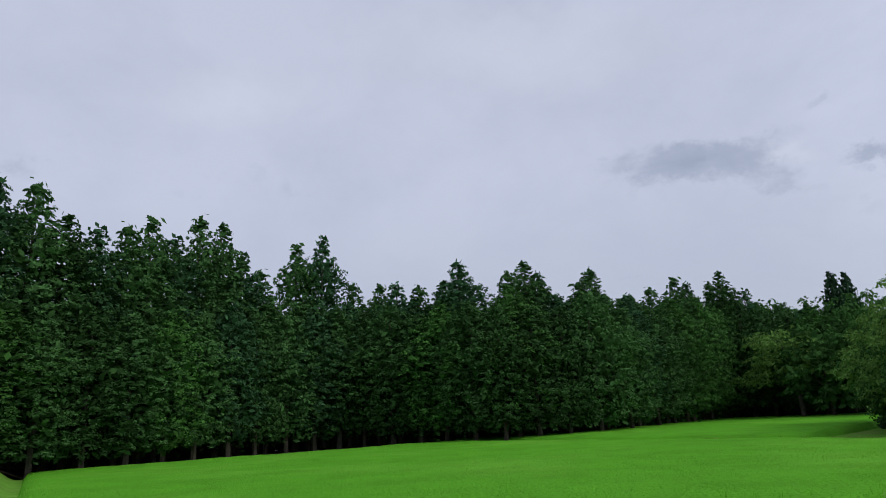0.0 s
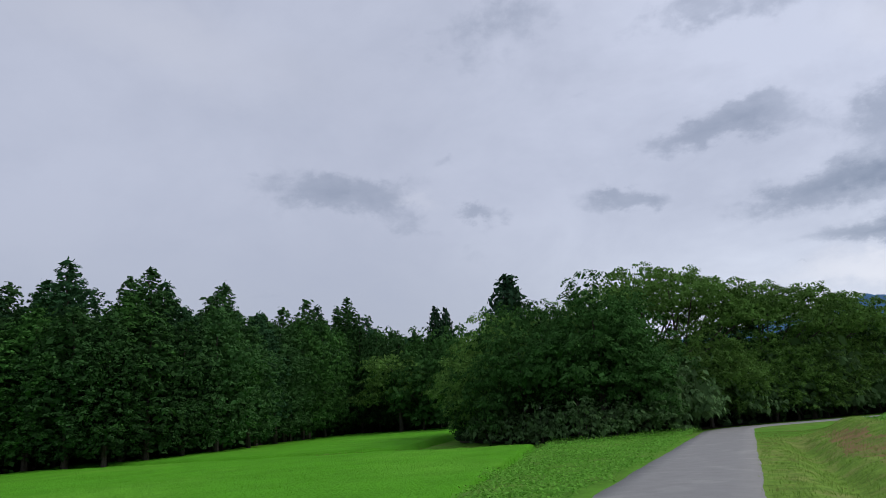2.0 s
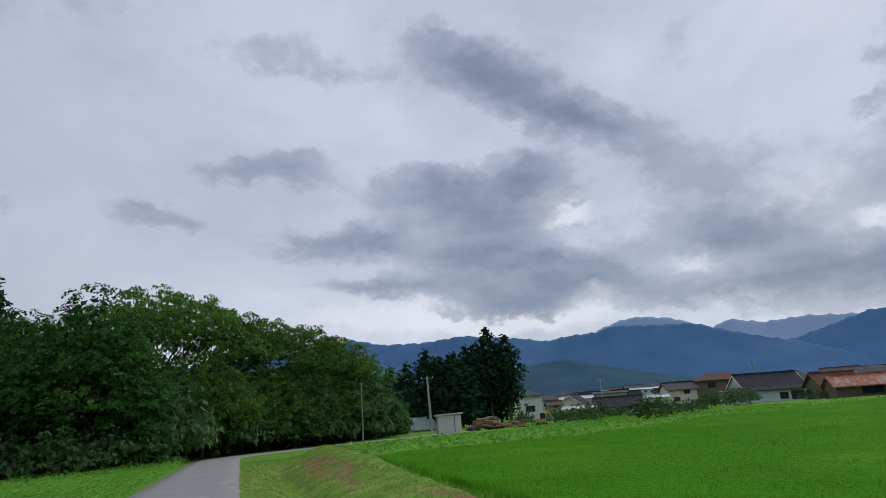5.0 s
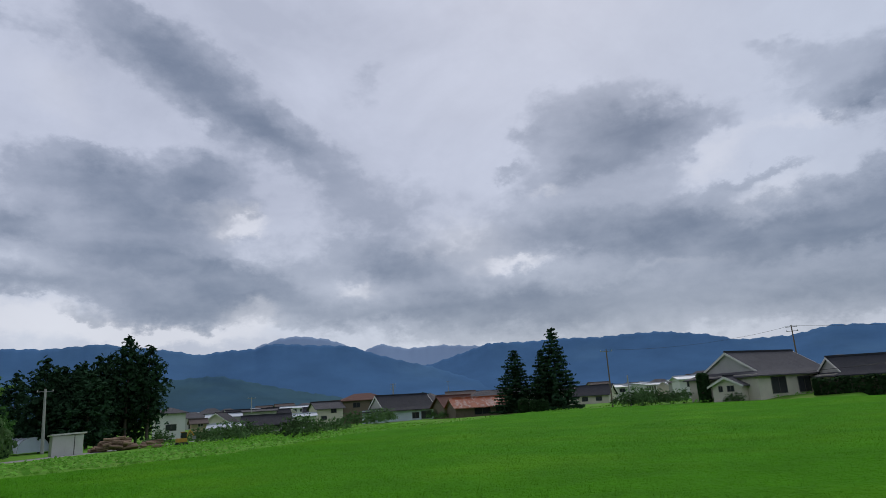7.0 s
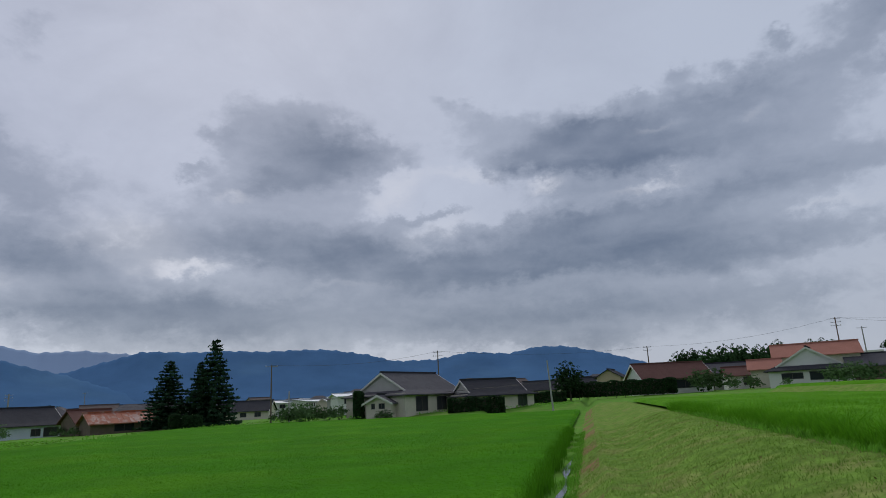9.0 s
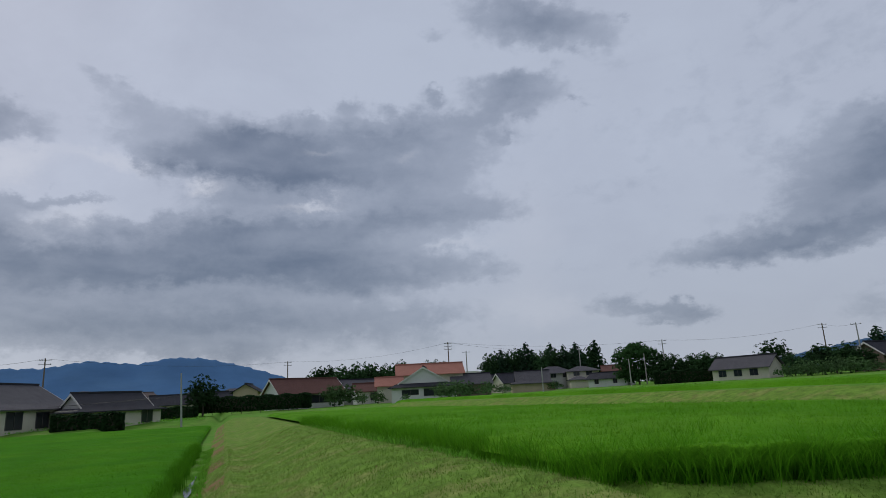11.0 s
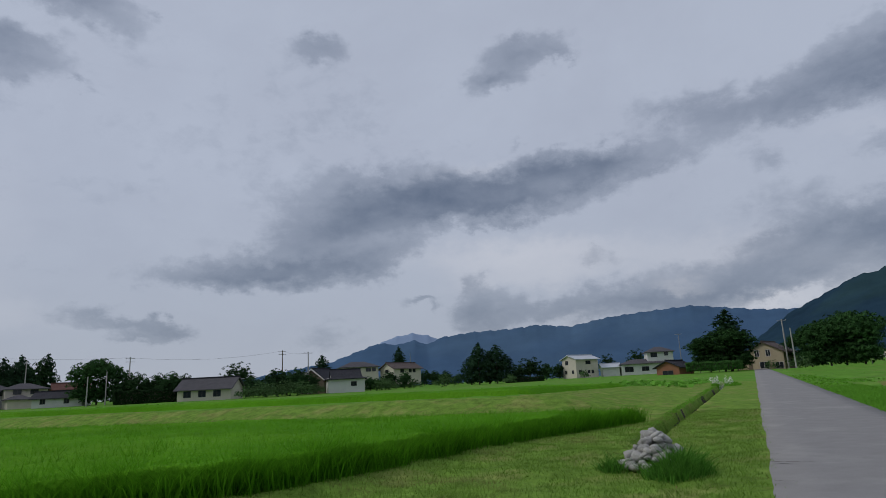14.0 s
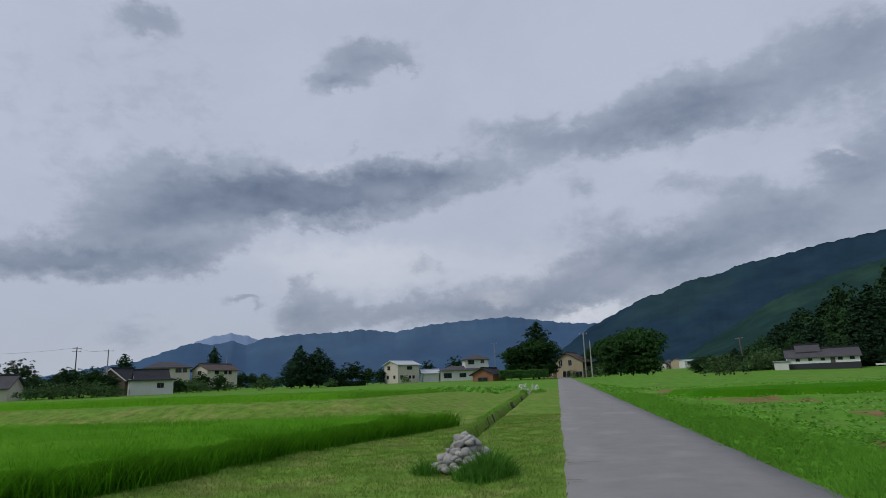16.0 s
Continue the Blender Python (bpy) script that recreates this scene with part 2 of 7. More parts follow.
gap(50.5, 27.2, 9.9, 4.9, -1, 0.25)
gap(70.1, 10.6, 7.3, 0.5, 6, 0.40)
gap(23.4, 7.1, 4.4, 0.6, 0, 0.60)
gap(97.3, 17.5, 3.1, 0.5, 6, 0.60)
gap(97.9, 22.3, 2.0, 0.4, 8, 0.60)
gap(106.0, 21.9, 1.2, 0.5, 4, 0.45)
gap(88.8, 18.6, 1.6, 0.8, 10, 0.60)
gap(117.3, 14.3, 4.1, 7.2, -1, 0.30)
gap(109.6, 13.4, 2.9, 0.4, 1, 0.40)
gap(120.2, 7.1, 10.2, 1.5, -2, 0.20)
gap(160.7, 11.9, 9.2, 1.8, -4, 0.35)
gap(158.6, 19.8, 3.6, 0.7, 8, 0.35)
gap(191.1, 18.3, 4.3, 0.9, -9, 0.30)
gap(161.7, 12.2, 8.6, 1.4, -0, 0.30)
gap(175.1, 7.9, 1.9, 0.5, -3, 0.50)
gap(204.3, 16.8, 1.1, 0.4, -14, 0.50)
gap(187.6, 8.4, 3.3, 1.0, -5, 0.30)
gap(153.0, 19.5, 3.8, 0.8, 14, 0.20)
gap(161.7, 9.4, 6.6, 1.1, -1, 0.35)
gap(178.9, 10.5, 7.5, 2.0, 1, 0.35)
gap(187.4, 6.2, 5.2, 1.0, 4, 0.50)
gap(165.7, 5.7, 3.1, 0.6, -2, 0.40)
gap(181.5, 5.8, 2.9, 0.6, -3, 0.45)
# low veils along the mountains
cloud(181.0, 7.6, 13.0, 2.0, 4, 0.40)
cloud(172.0, 6.6, 8.0, 1.2, 2, 0.35)
cloud(192.0, 10.8, 9.0, 1.8, 14, 0.35)
cloud(103.0, 6.5, 12.0, 2.6, 0, 0.32)
cloud(55.0, 6.3, 9.0, 1.6, 2, 0.38)
cloud(70.0, 5.6, 9.0, 1.5, 0, 0.34)
cloud(84.0, 6.0, 8.0, 1.5, 0, 0.30)

# the high sheet: broad soft folds, lighter and darker
veil = wnoise(flat.outputs[0], 3.2, 6.0, 0.6, 0.3).outputs["Fac"]
fine = wnoise(flat.outputs[0], 13.0, 6.0, 0.62, 0.2).outputs["Fac"]
grain = wmath("ADD", wmath("MULTIPLY", fine, 0.6), wmath("MULTIPLY", veil, 0.4))
streaky = wt.nodes.new("ShaderNodeMapping")
streaky.inputs["Scale"].default_value = (1.0, 1.0, 4.0)
wt.links.new(unit, streaky.inputs["Vector"])
streak = wnoise(streaky.outputs[0], 4.5, 3.5, 0.5, 0.3).outputs["Fac"]
def spread(value, lo, hi):
    n = wt.nodes.new("ShaderNodeMapRange")
    n.interpolation_type = "SMOOTHSTEP"
    n.inputs["From Min"].default_value = lo
    n.inputs["From Max"].default_value = hi
    wt.links.new(value, n.inputs["Value"])
    return n.outputs[0]


# edges fray where the sum is low; inside, broad folds keep the clouds from going flat
shred = wnoise(flat.outputs[0], 34.0, 5.0, 0.6, 0.4).outputs["Fac"]
frayed = wmath("SUBTRACT", wmath("MULTIPLY_ADD", gap_sum, -0.32, cover_sum), wmath("ADD", wmath("MULTIPLY", spread(fine, 0.30, 0.75), 0.20), wmath("MULTIPLY", spread(shred, 0.30, 0.72), 0.10)))
solid = wmath("ADD", wmath("MULTIPLY", spread(frayed, 0.0, 0.34), 0.48), wmath("MULTIPLY", spread(frayed, 0.20, 1.10), 0.52))
folds = wmath("ADD", wmath("MULTIPLY", spread(streak, 0.30, 0.68), 0.6), wmath("MULTIPLY", spread(grain, 0.36, 0.62), 0.4))
dark_mask = wmath("MULTIPLY", solid, wmath("ADD", wmath("MULTIPLY", folds, 0.40), 0.62), None, True)

low = wt.nodes.new("ShaderNodeMapRange")
low.interpolation_type = "SMOOTHSTEP"
low.inputs["From Min"].default_value = 22.0
low.inputs["From Max"].default_value = 2.0
wt.links.new(el_deg, low.inputs["Value"])
SHEET_HIGH, SHEET_LOW = (0.495, 0.53, 0.65), (0.56, 0.60, 0.695)
SHEET_HIGH_E, SHEET_LOW_E = (0.47, 0.52, 0.635), (0.425, 0.468, 0.560)
SHEET_DIM = (0.345, 0.375, 0.475)
SHEET_BRIGHT = (0.72, 0.725, 0.78)
CLOUD_DARK = (0.120, 0.156, 0.232)
eastward = spread(az_deg, 30.0 - CUT, 115.0 - CUT)
westward = spread(az_deg, 8.0 - CUT, -34.0 - CUT)
sheet = wmix(eastward, wmix(low.outputs[0], wmix(westward, SHEET_HIGH, (0.415, 0.445, 0.55)), wmix(westward, SHEET_LOW, (0.330, 0.358, 0.435))), wmix(low.outputs[0], SHEET_HIGH_E, SHEET_LOW_E))
fold = wt.nodes.new("ShaderNodeMapRange")
fold.inputs["From Min"].default_value = 0.40
fold.inputs["From Max"].default_value = 0.64
wt.links.new(wmath("ADD", wmath("MULTIPLY", veil, 0.85), wmath("MULTIPLY", fine, 0.15)), fold.inputs["Value"])
sheet = wmix(wmath("MULTIPLY", fold.outputs[0], wmath("SUBTRACT", 0.62, wmath("MULTIPLY", eastward, 0.35))), sheet, SHEET_DIM)
lit = wt.nodes.new("ShaderNodeMapRange")
lit.interpolation_type = "SMOOTHSTEP"
lit.inputs["From Min"].default_value = 0.12
lit.inputs["From Max"].default_value = 0.9
wt.links.new(wmath("MULTIPLY", gap_sum, wmath("ADD", veil, 0.5)), lit.inputs["Value"])
sheet = wmix(wmath("MULTIPLY", lit.outputs[0], 0.58), sheet, SHEET_BRIGHT)
covered = wmix(dark_mask, sheet, CLOUD_DARK)
sky = wt.nodes.new("ShaderNodeTexSky")
sky.sky_type = "NISHITA"
sky.sun_disc = False
sky.sun_elevation, sky.sun_rotation = radians(SUN_EL), radians(SUN_AZ)
thin = wvec("SCALE", sky.outputs[0], scale=0.10).outputs[0]
above = wmix(0.93, thin, covered)
back = wt.nodes.new("ShaderNodeBackground")
back.inputs["Strength"].default_value = 1.0
wt.links.new(above, back.inputs["Color"])
wout = wt.nodes.new("ShaderNodeOutputWorld")
wt.links.new(back.outputs[0], wout.inputs["Surface"])

sun = new("sun", bpy.data.lights.new("sun", "SUN"))
sun.data.energy, sun.data.angle, sun.data.color = 1.1, radians(25), (1.0, 0.96, 0.90)
sa, se = radians(SUN_AZ), radians(SUN_EL)
sun.matrix_world = look((0, 0, 60), (-60 * math.sin(sa), -60 * math.cos(sa), 60 - 60 * math.tan(se)))

# ---------------------------------------------------------------- materials
def mat(name, base, rough=0.85, vary=0.25, scale=2.0, bump=0.25, bump_scale=30.0, metal=0.0, island=0.0, thing=0.0,
        second=None, second_scale=0.4, second_amount=0.5, through_light=0.0, space="Object", spec=0.3):
    """A surface with colour that drifts at two sizes, a fine relief, and its own roughness."""
    m = bpy.data.materials.new(name)
    m.use_nodes = True
    nt = m.node_tree
    nt.nodes.clear()
    link = nt.links.new

    def node(kind):
        return nt.nodes.new(kind)

    def calc(op, a, b):
        n = node("ShaderNodeMath")
        n.operation = op
        for k, v in enumerate((a, b)):
            if isinstance(v, (int, float)):
                n.inputs[k].default_value = v
            else:
                link(v, n.inputs[k])
        return n.outputs[0]

    out, shader = node("ShaderNodeOutputMaterial"), node("ShaderNodeBsdfPrincipled")
    where = node("ShaderNodeTexCoord").outputs["Object"]
    if space == "World":
        where = node("ShaderNodeNewGeometry").outputs["Position"]
    coarse, fine_n = node("ShaderNodeTexNoise"), node("ShaderNodeTexNoise")
    for n, s, d in ((coarse, scale, 4.0), (fine_n, bump_scale, 4.0)):
        n.inputs["Scale"].default_value = s
        n.inputs["Detail"].default_value = d
        n.inputs["Roughness"].default_value = 0.6
        link(where, n.inputs["Vector"])
    level = calc("ADD", calc("MULTIPLY", coarse.outputs["Fac"], 1.2), calc("MULTIPLY", fine_n.outputs["Fac"], 0.8))
    level = calc("ADD", calc("MULTIPLY", calc("SUBTRACT", level, 1.0), 2.0 * vary), 1.0)
    if island:
        geo = node("ShaderNodeNewGeometry").outputs["Random Per Island"]
        level = calc("ADD", level, calc("MULTIPLY", calc("SUBTRACT", geo, 0.5), 2 * island))
    if thing:
        inf = node("ShaderNodeObjectInfo").outputs["Random"]
        level = calc("ADD", level, calc("MULTIPLY", calc("SUBTRACT", inf, 0.5), 2 * thing))
    colour = node("ShaderNodeRGB")
    colour.outputs[0].default_value = (*base, 1)
    shade = colour.outputs[0]
    if second:
        mixer, blot, ramp2 = node("ShaderNodeMix"), node("ShaderNodeTexNoise"), node("ShaderNodeMapRange")
        blot.inputs["Scale"].default_value = second_scale
        blot.inputs["Detail"].default_value = 5.0
        link(where, blot.inputs["Vector"])
        ramp2.inputs["From Min"].default_value = 0.62 - 0.25 * second_amount
        ramp2.inputs["From Max"].default_value = 0.74 - 0.22 * second_amount
        link(blot.outputs["Fac"], ramp2.inputs["Value"])
        mixer.data_type = "RGBA"
        link(ramp2.outputs[0], mixer.inputs[0])
        link(shade, mixer.inputs[6])
        mixer.inputs[7].default_value = (*second, 1)
        shade = mixer.outputs[2]
    scaled = node("ShaderNodeVectorMath")
    scaled.operation = "SCALE"
    link(shade, scaled.inputs[0])
    link(level, scaled.inputs["Scale"])
    link(scaled.outputs[0], shader.inputs["Base Color"])
    shader.inputs["Roughness"].default_value = rough
    shader.inputs["Metallic"].default_value = metal
    shader.inputs["Specular IOR Level"].default_value = spec
    if bump:
        relief = node("ShaderNodeBump")
        relief.inputs["Strength"].default_value = bump
        relief.inputs["Distance"].default_value = 0.02 if bump_scale > 8 else 0.3
        link(fine_n.outputs["Fac"], relief.inputs["Height"])
        link(relief.outputs[0], shader.inputs["Normal"])
    if through_light:
        leaf, both = node("ShaderNodeBsdfTranslucent"), node("ShaderNodeMixShader")
        link(scaled.outputs[0], leaf.inputs["Color"])
        both.inputs[0].default_value = through_light
        link(shader.outputs[0], both.inputs[1])
        link(leaf.outputs[0], both.inputs[2])
        final = both.outputs[0]
        link(final, out.inputs["Surface"])
    else:
        link(shader.outputs[0], out.inputs["Surface"])
    return m


M_GRASS = mat("mown_grass", (0.145, 0.250, 0.040), vary=0.6, scale=2.6, bump=1.0, bump_scale=16, second=(0.205, 0.250, 0.066), second_scale=0.9, second_amount=0.45, space="World", spec=0.02)
M_MEADOW = mat("meadow_grass", (0.112, 0.262, 0.032), vary=0.4, scale=0.8, bump=0.8, bump_scale=9, second=(0.140, 0.250, 0.045), second_scale=0.16, second_amount=0.5, space="World", spec=0.02)
M_DRY = mat("dry_cut_grass", (0.235, 0.160, 0.075), vary=0.35, scale=1.6, bump=0.7, bump_scale=18, second=(0.17, 0.225, 0.055), second_scale=1.1, second_amount=0.65, space="World", spec=0.02)
M_ASPHALT = mat("worn_asphalt", (0.272, 0.266, 0.260), rough=0.9, vary=0.13, scale=2.5, bump=0.6, bump_scale=45, second=(0.310, 0.302, 0.292), second_scale=0.9, second_amount=0.3, space="World", spec=0.02)
M_RICE_SHEET = mat("rice_canopy", (0.062, 0.240, 0.006), vary=0.30, scale=0.35, bump=0.9, bump_scale=7, space="World", second=(0.084, 0.268, 0.008), second_scale=0.12, spec=0.02)
M_RICE_SHEET_UP = mat("upper_rice_canopy", (0.098, 0.290, 0.012), vary=0.28, scale=0.35, bump=0.8, bump_scale=7, space="World", second=(0.125, 0.325, 0.018), second_scale=0.12, spec=0.02)
M_RICE_UP = mat("upper_rice_blade", (0.100, 0.295, 0.014), rough=0.6, vary=0.25, scale=0.4, bump=0, island=0.3, through_light=0.5, space="World", spec=0.02)
M_RICE = mat("rice_blade", (0.070, 0.225, 0.011), rough=0.6, vary=0.2, scale=0.4, bump=0, island=0.25, through_light=0.45, space="World", spec=0.02)
M_BLADE = mat("grass_blade", (0.185, 0.315, 0.056), rough=0.7, vary=0.25, scale=1.0, bump=0, island=0.25, through_light=0.5, space="World", second=(0.270, 0.310, 0.098), second_scale=0.7, second_amount=0.35, spec=0.02)
M_TUSSOCK = mat("tussock_blade", (0.085, 0.235, 0.030), rough=0.7, vary=0.25, scale=1.5, bump=0, island=0.35, through_light=0.35, space="World", spec=0.02)
M_BROAD_DARK = mat("dark_broad_leaves", (0.036, 0.088, 0.027), vary=0.65, scale=0.7, bump=0, island=0.40, thing=0.25, through_light=0.2, spec=0.02)
M_WEED = mat("weed_leaf", (0.150, 0.370, 0.040), rough=0.7, vary=0.3, scale=0.8, bump=0, island=0.25, through_light=0.4, space="World", spec=0.02)
M_HERB = mat("herb_leaf", (0.165, 0.395, 0.055), rough=0.7, vary=0.25, scale=0.7, bump=0, island=0.2, through_light=0.35, space="World", spec=0.02)
# A paler green than the other rice, for the fields below the wood.
M_FIELD = mat("paler_rice_canopy", (0.105, 0.36, 0.022), vary=0.22, scale=0.35, bump=0.8, bump_scale=7, space="World", second=(0.13, 0.385, 0.03), second_scale=0.10, spec=0.02)
M_FIELD_BLADE = mat("paler_rice_blade", (0.105, 0.36, 0.022), rough=0.6, vary=0.2, scale=0.4, bump=0, island=0.3, through_light=0.3, space="World", spec=0.02)
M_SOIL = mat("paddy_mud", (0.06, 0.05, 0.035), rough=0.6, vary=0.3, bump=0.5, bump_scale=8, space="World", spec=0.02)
M_CEDAR = mat("cedar_needles", (0.050, 0.118, 0.036), vary=0.45, scale=0.5, bump=0, island=0.40, thing=0.28, through_light=0.2, spec=0.02)
M_CEDAR_LEAFY = mat("wood_edge_leaves", (0.058, 0.150, 0.034), vary=0.45, scale=0.5, bump=0, island=0.40, thing=0.22, through_light=0.25, spec=0.02)
M_CEDAR_BLUE = mat("cypress_needles", (0.042, 0.104, 0.044), vary=0.45, scale=0.5, bump=0, island=0.40, thing=0.28, through_light=0.2, spec=0.02)
M_SHRUB = mat("shrub_leaves", (0.088, 0.158, 0.060), vary=0.5, scale=0.8, bump=0, island=0.40, thing=0.25, through_light=0.25, spec=0.02)
M_BROAD = mat("broad_leaves", (0.048, 0.120, 0.030), vary=0.65, scale=0.7, bump=0, island=0.40, thing=0.25, through_light=0.25, spec=0.02)
M_LIGHT_LEAF = mat("light_leaves", (0.098, 0.190, 0.042), vary=0.65, scale=0.7, bump=0, island=0.40, thing=0.25, through_light=0.35, spec=0.02)
M_GROVE = mat("grove_leaves", (0.034, 0.076, 0.028), vary=0.4, scale=0.4, bump=0, island=0.40, thing=0.3, through_light=0.15, spec=0.02)
M_SPRUCE = mat("spruce_needles", (0.027, 0.060, 0.030), vary=0.4, scale=0.3, bump=0, island=0.4, thing=0.15, through_light=0.1, spec=0.02)
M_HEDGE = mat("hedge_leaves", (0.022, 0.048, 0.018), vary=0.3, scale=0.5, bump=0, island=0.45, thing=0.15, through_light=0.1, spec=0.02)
M_BARK = mat("bark", (0.075, 0.062, 0.05), vary=0.35, scale=2, bump=0.6, bump_scale=14)
M_WALL_CREAM = mat("cream_plaster", (0.60, 0.55, 0.46), vary=0.12, scale=0.8, bump=0.1)
M_WALL_LIME = mat("lime_white_plaster", (0.82, 0.82, 0.79), vary=0.07, scale=0.8, bump=0.1)
M_WALL_WHITE = mat("white_plaster", (0.66, 0.66, 0.63), vary=0.10, scale=0.8, bump=0.1)
M_WALL_TAN = mat("tan_boards", (0.46, 0.38, 0.26), vary=0.12, scale=0.8, bump=0.2)
M_WALL_BLUE = mat("pale_blue_boards", (0.55, 0.62, 0.68), vary=0.08, scale=0.8, bump=0.1)
M_WALL_GREY = mat("grey_boards", (0.42, 0.41, 0.39), vary=0.12, scale=0.8, bump=0.2)
M_WALL_WOOD = mat("weathered_boards", (0.17, 0.13, 0.10), vary=0.25, scale=1.5, bump=0.4, bump_scale=12)
M_WALL_ORANGE = mat("orange_boards", (0.28, 0.13, 0.075), vary=0.15, scale=1.0, bump=0.3)
M_ROOF_GREY = mat("grey_roof_tiles", (0.100, 0.096, 0.104), rough=0.8, vary=0.22, scale=0.8, bump=0.6, bump_scale=6, spec=0.08)
M_ROOF_TAUPE = mat("grey_brown_roof", (0.125, 0.100, 0.092), rough=0.8, vary=0.2, scale=0.8, bump=0.5, bump_scale=6, spec=0.08)
M_ROOF_DARK = mat("dark_roof_tiles", (0.048, 0.048, 0.056), rough=0.8, vary=0.22, scale=0.8, bump=0.6, bump_scale=6, spec=0.08)
M_ROOF_BROWN = mat("brown_roof_sheets", (0.135, 0.070, 0.058), rough=0.8, vary=0.18, scale=0.8, bump=0.4, bump_scale=5, spec=0.08)
M_ROOF_PINK = mat("salmon_roof_sheets", (0.38, 0.175, 0.130), rough=0.8, vary=0.14, scale=0.6, bump=0.3, bump_scale=5, spec=0.08)
M_ROOF_RUST = mat("rusted_roof_sheet", (0.42, 0.28, 0.24), rough=0.7, vary=0.3, scale=0.6, bump=0.3, second=(0.33, 0.10, 0.05), second_scale=0.7, second_amount=0.9)
M_ROOF_RUST_RED = mat("red_rust_sheet", (0.34, 0.11, 0.065), rough=0.75, vary=0.3, scale=1.2, bump=0.3, second=(0.45, 0.30, 0.25), second_scale=0.8, second_amount=0.5)
M_ROOF_PALE = mat("pale_metal_roof", (0.50, 0.53, 0.57), rough=0.45, vary=0.08, scale=0.6, bump=0.1)
M_TRIM = mat("white_trim", (0.66, 0.64, 0.60), vary=0.08, bump=0.05)
M_FRAME = mat("dark_frame", (0.10, 0.09, 0.085), rough=0.5, vary=0.1, bump=0.05)
M_GLASS = mat("window_glass", (0.028, 0.032, 0.038), rough=0.12, vary=0.1, bump=0, spec=0.5)
M_CONCRETE = mat("pole_concrete", (0.38, 0.37, 0.35), vary=0.12, scale=3, bump=0.2)
M_STEEL = mat("galvanised_steel", (0.30, 0.30, 0.31), rough=0.5, metal=0.6, vary=0.15, bump=0.1)
M_WIRE = mat("black_cable", (0.03, 0.03, 0.035), rough=0.6, vary=0.1, bump=0)
M_STONE = mat("field_stone", (0.43, 0.42, 0.39), vary=0.22, scale=5, bump=0.6, bump_scale=25, thing=0.22)
M_SHED = mat("beige_steel_panel", (0.60, 0.59, 0.54), rough=0.5, vary=0.08, scale=1.5, bump=0.05)
M_FILM = mat("greenhouse_film", (0.52, 0.58, 0.66), rough=0.35, vary=0.08, scale=1.5, bump=0.1)
M_LOG = mat("sawn_logs", (0.24, 0.16, 0.11), vary=0.4, scale=3, bump=0.5, thing=0.3)
M_YELLOW = mat("yellow_paint", (0.50, 0.29, 0.05), rough=0.5, vary=0.2, bump=0.05)
# Distance haze is painted into these slope colours as blue and pale tints.
M_MOUNTAIN = mat("hazed_forest_slope", (0.070, 0.150, 0.278), vary=0.26, scale=0.0035, bump=0, second=(0.084, 0.170, 0.290), second_scale=0.0015, second_amount=0.6, space="World", spec=0)
M_MOUNTAIN_NORTH = mat("hazed_north_slope", (0.062, 0.115, 0.195), vary=0.26, scale=0.0035, bump=0, second=(0.074, 0.130, 0.205), second_scale=0.0015, second_amount=0.6, space="World", spec=0)
M_FOOTHILL = mat("hazed_foothill_slope", (0.046, 0.095, 0.140), vary=0.30, scale=0.008, bump=0, second=(0.056, 0.110, 0.140), second_scale=0.003, second_amount=0.6, space="World", spec=0)
M_MOUNTAIN_PALE = mat("hazed_farthest_slope", (0.22, 0.30, 0.43), vary=0.08, scale=0.002, bump=0, space="World", spec=0)
M_MOUNTAIN_NEAR = mat("hazed_near_slope", (0.022, 0.048, 0.074), vary=0.35, scale=0.010, bump=0, second=(0.027, 0.057, 0.068), second_scale=0.004, second_amount=0.6, space="World", spec=0)
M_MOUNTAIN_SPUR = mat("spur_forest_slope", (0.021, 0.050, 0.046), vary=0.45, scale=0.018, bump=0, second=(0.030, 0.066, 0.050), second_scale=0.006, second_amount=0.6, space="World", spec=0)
M_WATER = mat("paddy_water", (0.10, 0.11, 0.12), rough=0.05, vary=0.1, bump=0)
M_WHITE_FLOWER = mat("white_petals", (0.75, 0.75, 0.70), vary=0.1, bump=0)
M_LETTER = mat("dark_paint", (0.05, 0.05, 0.06), vary=0.1, bump=0)


# ---------------------------------------------------------------- mesh helpers
def mesh_np(name, verts, faces, material):
    """A mesh from arrays of points and of equal-sized faces."""
    verts, faces = np.asarray(verts, dtype=np.float32), np.asarray(faces, dtype=np.int32)
    me = bpy.data.meshes.new(name)
    n, k = faces.shape
    me.vertices.add(len(verts))
    me.vertices.foreach_set("co", verts.ravel())
    me.loops.add(n * k)
    me.loops.foreach_set("vertex_index", faces.ravel())
    me.polygons.add(n)
    me.polygons.foreach_set("loop_start", np.arange(0, n * k, k, dtype=np.int32))
    me.materials.append(material)
    me.update(calc_edges=True)
    me.validate()
    return me


def smooth(me):
    me.polygons.foreach_set("use_smooth", np.ones(len(me.polygons), dtype=bool))
    return me


def part(name, bm, material, parent=None, label=""):
    me = bpy.data.meshes.new(name)
    bm.to_mesh(me)
    bm.free()
    me.materials.append(material)
    ob = new(name, me)
    if parent is not None:
        ob.parent = parent
    if label:
        tagged(ob, label)
    return ob


